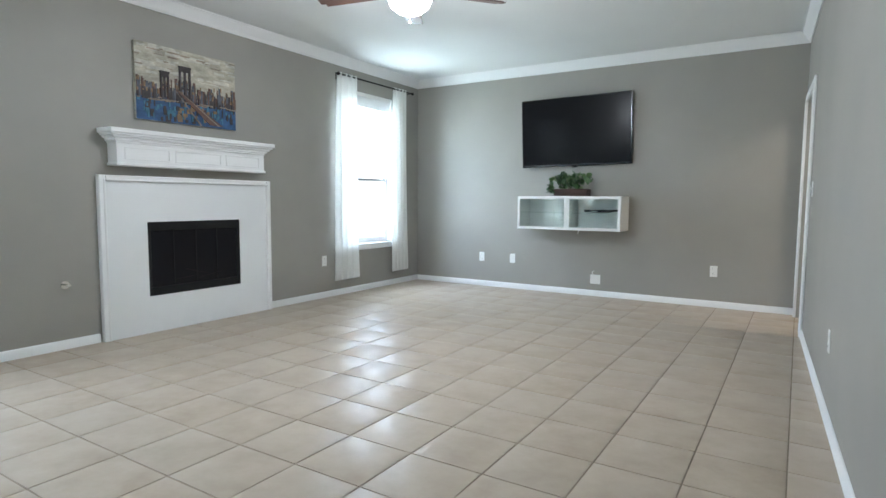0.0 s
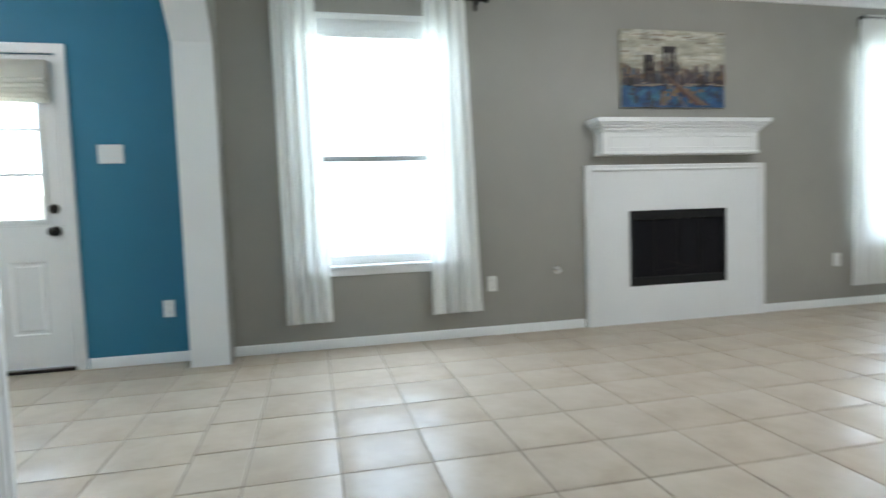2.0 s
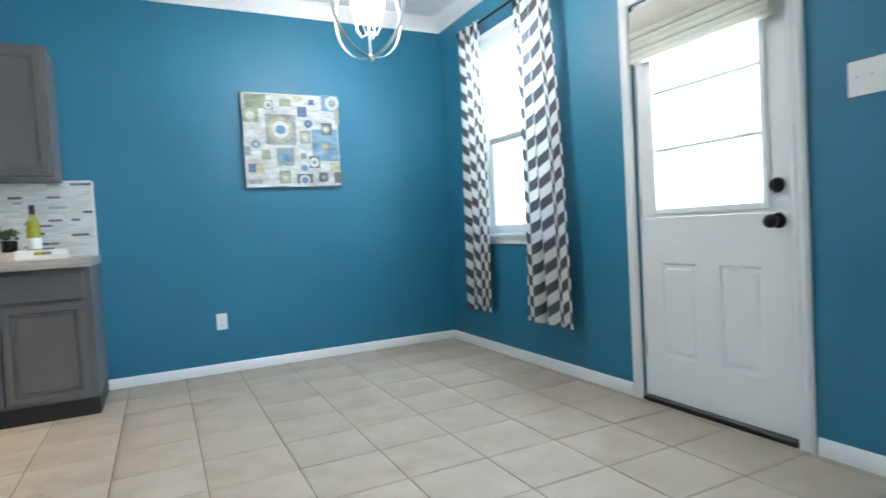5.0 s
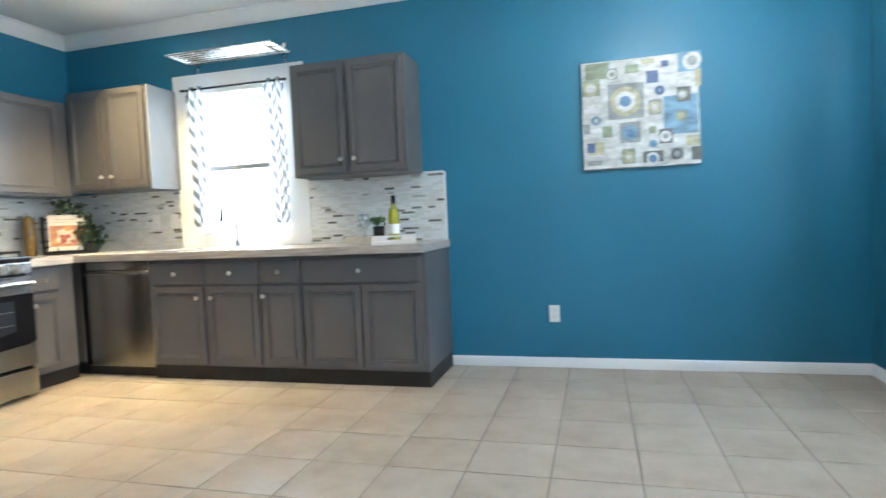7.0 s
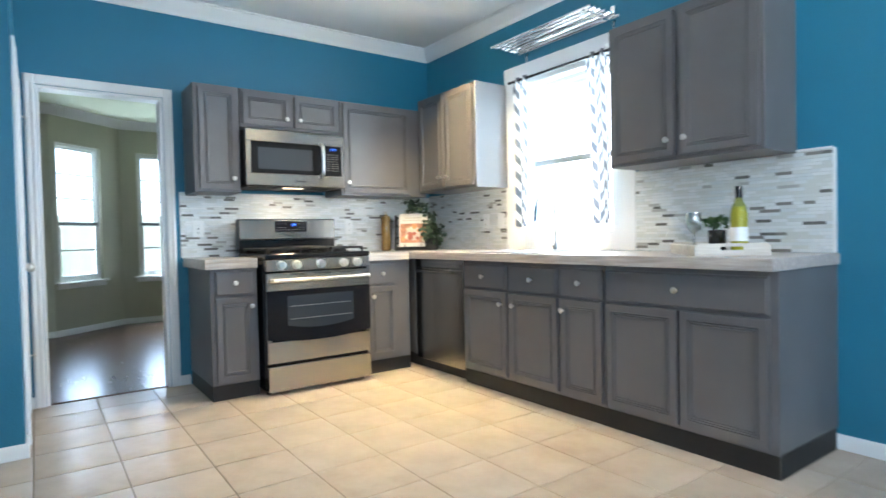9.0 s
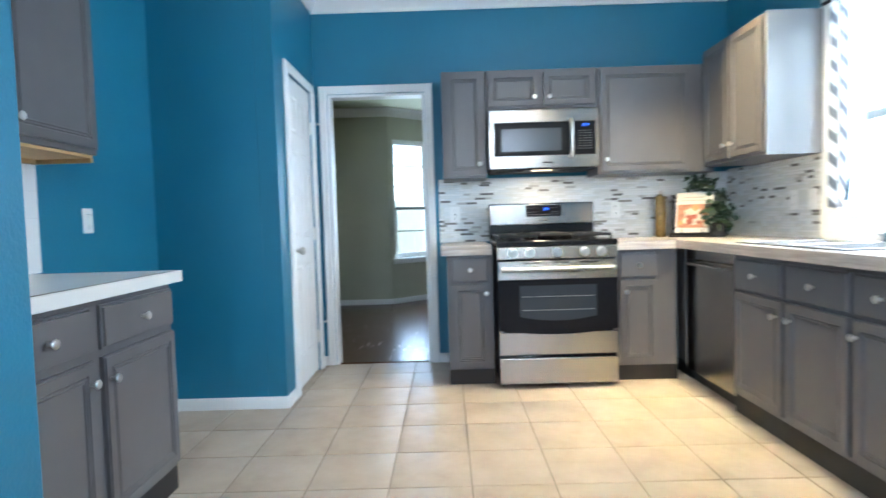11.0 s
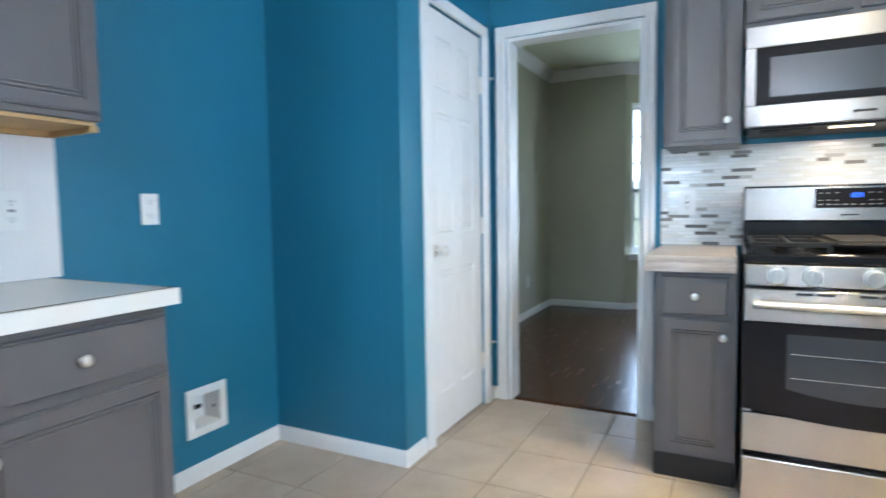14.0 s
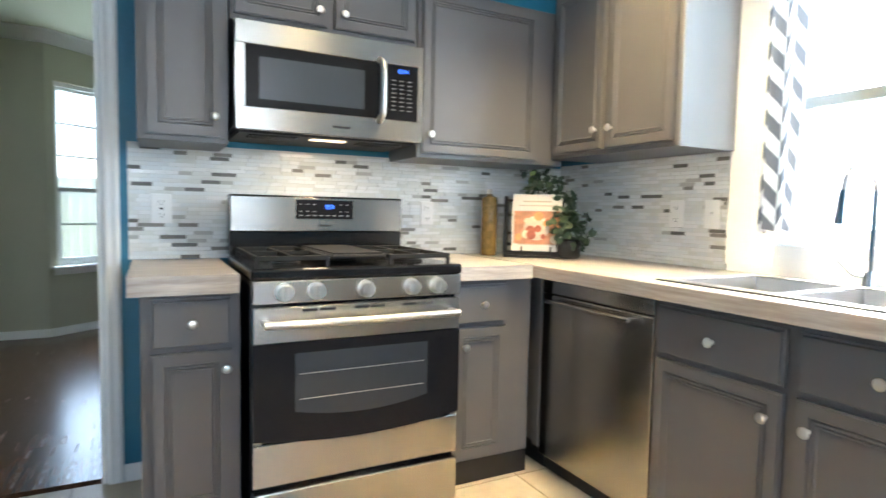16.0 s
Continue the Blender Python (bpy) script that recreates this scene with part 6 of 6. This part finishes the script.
t = thing("black_canister", pose(3.06, 0.26, CT + 0.0125), "small black pot with green sprigs on the tray", "pot plant")
part("pot", lathe(bmesh.new(), (0, 0, 0), [(0.034, 0), (0.04, 0.01), (0.042, 0.10), (0.038, 0.105)]), BLACK, t, smooth=True)
part("sprigs", leafy(bmesh.new(), (0, 0, 0.15), (0.06, 0.06, 0.05), 60, 0.028, random.Random(8)), LEAF, t)
# cookbook on an easel, with greenery, in the corner
m = pose(5.66, 0.38, CT, 0, 0, -128)
t = thing("recipe_easel", m, "black iron easel in the worktop corner", "easel")
ez = bmesh.new()
box(ez, -0.16, -0.075, 0.0, 0.16, 0.09, 0.012, bevel=0.003)
box(ez, -0.16, -0.06, 0.0122, 0.16, -0.05, 0.03, bevel=0.003)
for x in (-0.155, 0.12):
    tube(ez, [(x, 0.0, 0.012), (x, 0.04, 0.30)], 0.012, 8)
tube(ez, [(-0.155, 0.035, 0.28), (0.12, 0.035, 0.28)], 0.008, 8)
tube(ez, [(-0.155, 0.01, 0.06), (0.12, 0.01, 0.06)], 0.008, 8)
tube(ez, [(0, 0.036, 0.28), (0, 0.085, 0.012)], 0.007)
for s in (-1, 1):
    tube(ez, [(s * 0.07, -0.055, 0.03), (s * 0.07, -0.075, 0.033), (s * 0.07, -0.078, 0.055)], 0.004)
part("frame", ez, IRON, t)
t = thing("recipe_book", m @ pose(0, -0.048, 0.032, -12, 0, 0), "white cookbook page with a food photograph", "book")
part("block", B(-0.122, 0.0, 0, 0.122, 0.018, 0.285, bevel=0.002), Mat("cream_book_page", (0.62, 0.59, 0.54), 0.6).m, t)
part("page_photo", B(-0.112, -0.0012, 0.035, 0.112, -0.0002, 0.20), flat("red_brown_food_photo", (0.42, 0.19, 0.11)), t)
part("photo_plate", cyl(bmesh.new(), (0, -0.0022, 0.115), (0, -0.0013, 0.115), 0.062, n=24), flat("pale_dish", (0.60, 0.50, 0.40)), t)
DISHES = [flat("orange_food", (0.62, 0.26, 0.10)), flat("deep_red_food", (0.34, 0.09, 0.05)), flat("cream_food", (0.62, 0.52, 0.38))]
rr = random.Random(31)
for k in range(14):
    x, z, r = rr.uniform(-0.09, 0.09), rr.uniform(0.055, 0.18), rr.uniform(0.012, 0.026)
    part("photo_food", cyl(bmesh.new(), (x, -0.0028 - 0.0001 * k, z), (x, -0.0023, z), r, n=12), DISHES[k % 3], t)
TANPRINT = flat("tan_print", (0.45, 0.38, 0.3))
for hw, za, zb in ((0.07, 0.245, 0.252), (0.09, 0.225, 0.230), (0.09, 0.03, 0.036)):
    part("text_bar", B(-hw, -0.001, za, hw, -0.0002, zb), TANPRINT, t)
t = thing("corner_greenery", pose(5.55, 0.27, CT), "dark green bushy plant beside the cookbook", "plant")
part("pot", lathe(bmesh.new(), (0, 0, 0), [(0.05, 0), (0.06, 0.01), (0.065, 0.09), (0.06, 0.095)]), BLACK, t, smooth=True)
part("leaves", leafy(leafy(bmesh.new(), (0.0, 0, 0.14), (0.12, 0.11, 0.135), 220, 0.04, random.Random(11)), (0.06, -0.02, 0.25), (0.08, 0.07, 0.10), 90, 0.035, random.Random(12)), DARKLEAF, t)
part("trailing_sprig", leafy(bmesh.new(), (0.15, 0.06, 0.37), (0.11, 0.13, 0.07), 110, 0.035, random.Random(13)), DARKLEAF, t)
ho = Mat("herb_oil", rough=0.15)
ho.colour(ho.mix(ho.noise(45, 3), (0.04, 0.035, 0.008), (0.26, 0.16, 0.05)))
HERBS = ho.m
t = thing("oil_bottle", pose(5.820, 0.560, CT), "tall glass bottle of preserved herbs", "bottle")
part("bottle_glass", lathe(bmesh.new(), (0, 0, 0), [(0.037, 0), (0.041, 0.01), (0.041, 0.28), (0.036, 0.295), (0.018, 0.302), (0.018, 0.31)]), HERBS, t, smooth=True)
part("stopper", cyl(bmesh.new(), (0, 0, 0.3105), (0, 0, 0.335), 0.014, n=12), TRAYWOOD, t)


# ---- lanterns and plant on the desk ----


def lantern(name, m, s, h, mat, label, loop=True):
    t = thing(name, m, label, "lantern")
    fr = bmesh.new()
    for x in (-s, s):
        for y in (-s, s):
            box(fr, x - 0.007, y - 0.007, 0.012, x + 0.007, y + 0.007, h)
    for z in (0.0, h):
        box(fr, -s - 0.012, -s - 0.012, z, s + 0.012, s + 0.012, z + 0.012, bevel=0.002)
    part("frame", fr, mat, t)
    for k in range(4):
        x = bmesh.new()
        tube(x, [(-s, -s, 0.02), (s, -s, h - 0.01)], 0.003, 6)
        tube(x, [(s, -s, 0.02), (-s, -s, h - 0.01)], 0.003, 6)
        x.transform(Matrix.Rotation(radians(90 * k), 4, "Z"))
        part("cross_bars", x, mat, t)
    part("candle", cyl(bmesh.new(), (0, 0, 0.0125), (0, 0, 0.08), s * 0.45, n=18), PLATE, t)
    rf = bmesh.new()
    prev = None
    for q, z in ((s + 0.015, h + 0.0125), (s * 0.75, h + 0.04), (s * 0.42, h + 0.085), (s * 0.36, h + 0.10)):
        cur = [rf.verts.new((a * q, b * q, z)) for a, b in ((-1, -1), (1, -1), (1, 1), (-1, 1))]
        if prev:
            for k in range(4):
                rf.faces.new((prev[k], prev[(k + 1) % 4], cur[(k + 1) % 4], cur[k]))
        else:
            rf.faces.new(list(reversed(cur)))
        prev = cur
    rf.faces.new(prev)
    box(rf, -s * 0.3, -s * 0.3, h + 0.1002, s * 0.3, s * 0.3, h + 0.125)
    box(rf, -s * 0.48, -s * 0.48, h + 0.1252, s * 0.48, s * 0.48, h + 0.131)
    part("roof", rf, mat, t)
    if not loop:
        return t
    hd = bmesh.new()
    tube(hd, [(0.045 * math.cos(a), 0, h + 0.131 + 0.085 * math.sin(a)) for a in [math.pi * k / 8 for k in range(9)]], 0.005, 8)
    part("ring_handle", hd, mat, t, smooth=True)
    return t


BLUEMETAL = flat("blue_painted_metal", (0.024, 0.085, 0.14), 0.45)
BROWNMETAL = flat("rusty_brown_metal", (0.035, 0.025, 0.022), 0.5)
lantern("blue_lantern", pose(3.08, 3.47, 0.9095, 0, 0, 28), 0.085, 0.135, BLUEMETAL, "blue metal candle lantern with crossed bars")
lantern("brown_lantern", pose(3.235, 3.66, 0.9095, 0, 0, 15), 0.058, 0.128, BROWNMETAL, "small dark brown metal candle lantern", False)
t = thing("fern_arrangement", pose(3.07, 3.74, 0.9095), "tall leafy stems in a dark vase on the desk", "plant")
part("vase", lathe(bmesh.new(), (0, 0, 0), [(0.04, 0), (0.055, 0.03), (0.05, 0.13), (0.03, 0.18), (0.035, 0.2)]), BROWNMETAL, t, smooth=True)
fe = bmesh.new()
rr = random.Random(21)
for k in range(14):
    a, out, up = rr.uniform(-1.9, 0.6), rr.uniform(0.18, 0.33), rr.uniform(0.24, 0.32)
    d = Vector((math.cos(a), math.sin(a), 0))
    stem = [Vector((0, 0, 0.2)) + d * out * q * q + Vector((0, 0, up * (q - 0.45 * q * q) * 1.2)) for q in [j / 6 for j in range(7)]]
    tube(fe, stem, 0.002, 5)
    side = Vector((-d.y, d.x, 0))
    for j in range(2, 7):
        for s in (-1, 1):
            p = stem[j]
            q = p + side * s * 0.05 + d * 0.07
            vs = [fe.verts.new(v) for v in (p, p + side * s * 0.03 + d * 0.03, q, p + side * s * 0.035 + d * 0.012)]
            fe.faces.new(vs)
part("fronds", fe, LEAF, t)
# framed board on the short wall
t = thing("framed_board", pose(2.86, 3.585, 1.48, 0, 0, -90), "white framed dark memo board on the short wall", "memo board")
part("board", B(-0.10, -0.012, 0.05, 0.34, -0.001, 0.60), SCREEN, t)
fb = bmesh.new()
for a in ((-0.15, 0.0, 0.39, 0.0495), (-0.15, 0.6005, 0.39, 0.65), (-0.15, 0.05, -0.1005, 0.60), (0.3405, 0.05, 0.39, 0.60)):
    box(fb, a[0], -0.04, a[1], a[2], -0.001, a[3], bevel=0.006, segs=2)
part("frame", fb, WHITE, t)

# ---- desk wall tiles ----
t = structure("desk_backsplash", B(2.962, PS - 0.0078, 0.9095, 4.005, PS - 0.0005, 1.355), GROUT, "white square tiles behind the desk", "backsplash")
WG = Mat("white_grout", (0.78, 0.78, 0.77), 0.7).m
t.data.materials.clear()
t.data.materials.append(WG)
for i in range(10):
    for j in range(4):
        x0, z0 = 4.005 - 0.108 * (i + 1), 0.911 + 0.1115 * j
        if x0 < 2.99:
            x0 = 2.999
        if 4.005 - 0.108 * i - x0 < 0.03:
            continue
        o = new("wall_tile", mesh("wall_tile", B(x0 + 0.0008, PS - 0.0091, z0 + 0.0008, 4.005 - 0.108 * i - 0.0008, PS - 0.0079, z0 + 0.1107, bevel=0.0005), WALLTILE))
        o.parent = t

# ---- mosaic splashback ----
mo = Mat("glass_and_stone_mosaic", rough=0.15)
geo = mo.node("ShaderNodeNewGeometry")
inf = mo.node("ShaderNodeObjectInfo")
val = mo.math("FRACT", mo.math("ADD", geo.outputs["Random Per Island"], mo.math("MULTIPLY", inf.outputs["Random"], 7.31)))
ramp = mo.node("ShaderNodeValToRGB")
ramp.color_ramp.interpolation = "CONSTANT"
els = ramp.color_ramp.elements
for p, c in ((0.0, (0.80, 0.81, 0.80)), (0.3, (0.72, 0.73, 0.70)), (0.52, (0.70, 0.73, 0.73)), (0.74, (0.63, 0.64, 0.60)), (0.90, (0.42, 0.42, 0.39)), (0.93, (0.095, 0.09, 0.08)), (0.965, (0.19, 0.18, 0.155))):
    el = els.new(p) if p else els[0]
    el.position, el.color = p, (*c, 1)
mo.link(val, ramp.inputs["Fac"])
mo.colour(mo.mix(mo.math("MULTIPLY", mo.noise(40, 3), 0.15), ramp.outputs[0], (0.5, 0.49, 0.46)))
mo.roughness(val, 0.07, 0.4)
mo.bump(mo.noise(25, 2), 0.15, 0.002)
MOSAIC = mo.m
MG = Mat("pale_mosaic_grout", (0.60, 0.60, 0.57), 0.85).m


def mosaic(name, m, length, z0, z1, loose, label, cut=()):
    """Strips of tile in the local plane y=0, facing -y, x 0..length. loose: the stretch of x built tile by tile."""
    base = structure(name, slab_with_holes("y", -0.0055, -0.0005, 0, length, z0, z1, list(cut)), MG, label, "backsplash")
    base.matrix_world = m
    rr = random.Random(len(name) + 40)
    lens = (0.049, 0.074, 0.074, 0.049, 0.074, 0.098)
    shared = {}
    verts, faces = [], []
    row = 0.0165
    n_loose = 0
    for j in range(int((z1 - z0) / row)):
        x = -rr.uniform(0, 0.05)
        z = z0 + j * row + 0.0008
        while x < length:
            w = rr.choice(lens)
            a, b = max(0.001, x), min(length - 0.001, x + w)
            x += w + 0.0016
            if b - a < 0.008 or any(c[0] - 0.001 < b and a < c[1] + 0.001 and c[2] - 0.001 < z + row and z < c[3] + 0.001 for c in cut):
                continue
            y = -0.0085 + rr.uniform(-0.0007, 0.0007)
            if loose[0] <= a and b <= loose[1] and n_loose < 300 and abs(b - a - w) < 1e-6:
                if w not in shared:
                    shared[w] = mesh("mosaic_tile", B(0, -0.003, 0, w, 0.003, row - 0.0016, bevel=0.0007), MOSAIC)
                o = new("mosaic_tile", shared[w])
                o.parent = base
                o.location = (a, y + 0.0005, z)
                o.rotation_euler = (rr.gauss(0, 0.008), 0, rr.gauss(0, 0.006))
                n_loose += 1
            else:
                k = len(verts)
                t1, t2 = rr.gauss(0, 0.0007), rr.gauss(0, 0.0007)
                for xx in (a, b):
                    for yy, zz in ((y - 0.0025, z), (y - 0.0025, z + row - 0.0016), (y + 0.0035, z + row - 0.0016), (y + 0.0035, z)):
                        f = yy < y
                        verts.append((xx, yy + (t1 if xx == a else t2) * f, zz))
                faces += [(k, k + 1, k + 5, k + 4), (k + 1, k + 2, k + 6, k + 5), (k + 3, k, k + 4, k + 7), (k, k + 3, k + 2, k + 1), (k + 4, k + 5, k + 6, k + 7)]
    d = bpy.data.meshes.new("mosaic_tiles")
    d.from_pydata(verts, [], faces)
    d.materials.append(MOSAIC)
    o = new("mosaic_tiles", d)
    o.parent = base
    o["kind"] = "stuff"
    return base


rest_cut = (4.68 + 0.202, 3.88 - 0.172)
mosaic("mosaic_east", pose(EAST, 2.25, 0, 0, 0, -90), 2.249, 0.913, 1.385, (0.02, 0.36), "white, grey and dark strip mosaic behind the range")
mosaic("mosaic_south_corner", pose(EAST - 0.009, 0, 0, 0, 0, 180), EAST - 0.009 - rest_cut[0], 0.913, 1.398, (9, 9), "white, grey and dark strip mosaic in the corner")
mosaic("mosaic_south_end", pose(rest_cut[1], 0, 0, 0, 0, 180), rest_cut[1] - 2.645, 0.913, 1.398, (0.2, 1.06), "white, grey and dark strip mosaic beside the window")
structure("mosaic_edge_trim", box(B(2.632, 0.001, 0.913, 2.6445, 0.012, 1.40), 2.6445, 0.001, 1.3985, 2.815, 0.012, 1.408), WHITE, "white edge strip of the mosaic", "trim")

# ---- outdoors ----
structure("ground", B(-60, -60, -0.6, 70, 70, -0.25), GRASSM, "sunlit lawn round the house", "lawn")


def fence(name, m, n, label):
    t = thing(name, m, label, "fence")
    bd = mesh("board", B(0, 0, 0, 0.138, 0.02, 1.85), FENCE)
    for k in range(n):
        o = new("board", bd)
        o.parent = t
        o.location = (k * 0.144, 0, random.uniform(-0.01, 0.01))
    for z in (0.3, 1.5):
        part("rail", B(0, 0.021, z, n * 0.144, 0.06, z + 0.09), FENCE, t)


fence("wood_fence", pose(-9.0, -3, -0.25, 0, 0, 90), 120, "weathered board fence across the lawn")
# Glowing sheet added beyond the sink window; it also lights the kitchen.
structure("backdrop_kitchen", B(0.0, -5.1, -0.24, 8.5, -5.0, 5.0), glow("glowing_daylight_sheet", (0.95, 0.98, 1.0), 1.9), "bright hazy daylight beyond the sink window", "backdrop")
fence("wood_fence", pose(15.0, 8, -0.25, 0, 0, -90), 80, "weathered board fence beyond the bay window")


def tree(m, h, spread, seed, label):
    rr = random.Random(seed)
    t = thing("tree", m, label, "tree")
    tr = bmesh.new()
    cyl(tr, (0, 0, 0), (0.1, 0.05, h * 0.45), 0.16, 0.1, 10)
    tips = []
    for k in range(6):
        a = 2 * math.pi * k / 6 + rr.uniform(-0.4, 0.4)
        p = Vector((0.1 + math.cos(a) * spread * 0.55, 0.05 + math.sin(a) * spread * 0.55, h * rr.uniform(0.62, 0.9)))
        cyl(tr, (0.08, 0.04, h * rr.uniform(0.32, 0.45)), p, 0.07, 0.02, 8)
        tips.append(p)
    part("trunk", tr, TRUNK, t)
    cr = bmesh.new()
    for p in tips + [Vector((0, 0, h * 0.95)), Vector((0.3, -0.2, h * 0.75))]:
        leafy(cr, p, (spread * 0.5, spread * 0.5, h * 0.17), 220, 0.2, rr)
    part("crown", cr, LEAF, t)


tree(pose(-10.5, 1.5, -0.25), 6, 2.2, 1, "leafy green tree beyond the fence")
tree(pose(-18, 12.5, -0.25), 5.5, 2.0, 2, "leafy green tree beyond the fence")
tree(pose(-10.5, 12.5, -0.25), 6.5, 2.4, 3, "leafy green tree beyond the fence")
tree(pose(13.9, 4.9, -0.25), 2.4, 1.2, 5, "low leafy tree beyond the bay window")

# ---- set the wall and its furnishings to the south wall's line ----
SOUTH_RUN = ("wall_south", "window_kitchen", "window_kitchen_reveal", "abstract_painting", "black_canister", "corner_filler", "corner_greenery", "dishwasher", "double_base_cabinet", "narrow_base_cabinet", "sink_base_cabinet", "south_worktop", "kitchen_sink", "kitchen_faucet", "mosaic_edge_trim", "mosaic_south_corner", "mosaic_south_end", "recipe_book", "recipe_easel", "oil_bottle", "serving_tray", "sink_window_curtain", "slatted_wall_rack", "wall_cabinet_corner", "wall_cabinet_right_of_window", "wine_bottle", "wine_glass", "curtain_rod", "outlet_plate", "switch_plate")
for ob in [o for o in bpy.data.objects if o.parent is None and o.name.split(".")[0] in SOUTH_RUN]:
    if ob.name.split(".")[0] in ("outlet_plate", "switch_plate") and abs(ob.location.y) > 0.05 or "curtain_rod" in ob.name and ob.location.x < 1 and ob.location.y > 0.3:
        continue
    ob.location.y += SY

# ---- tiles and planks of the floors ----
tiled("floor_living", 0, GY + 3 * PY, 5.0, NORTH, "beige ceramic tile floor with tan grout", 4.548, 0.17, 0.3525, 0.3505)
tiled("floor_kitchen", 0, 0, EAST + 0.02, GY + 3 * PY, "beige ceramic tile floor with tan grout")
tiled("floor_hall", 5.0, 8.4, 6.1, NORTH, "beige ceramic tile floor with tan grout")
ff = bpy.data.objects["floor_far_room"]
pm = mesh("floor_plank", B(0, 0, -0.0115, 1.2, 0.1247, -0.001), PLANK)
rr = random.Random(9)
for j in range(43):
    y = -1.6 + 0.1255 * j
    x = FX0 - 0.06 - rr.uniform(0, 0.9)
    while x < 10.0:
        a = max(x, FX0 - 0.0595)
        if x + 1.2 - a > 0.05:
            o = new("floor_plank", pm if a == x else mesh("floor_plank_cut", B(0, 0, -0.0115, x + 1.2 - a, 0.1247, -0.001), PLANK))
            o.parent = ff
            o.location = (a, y, 0)
        x += 1.2015
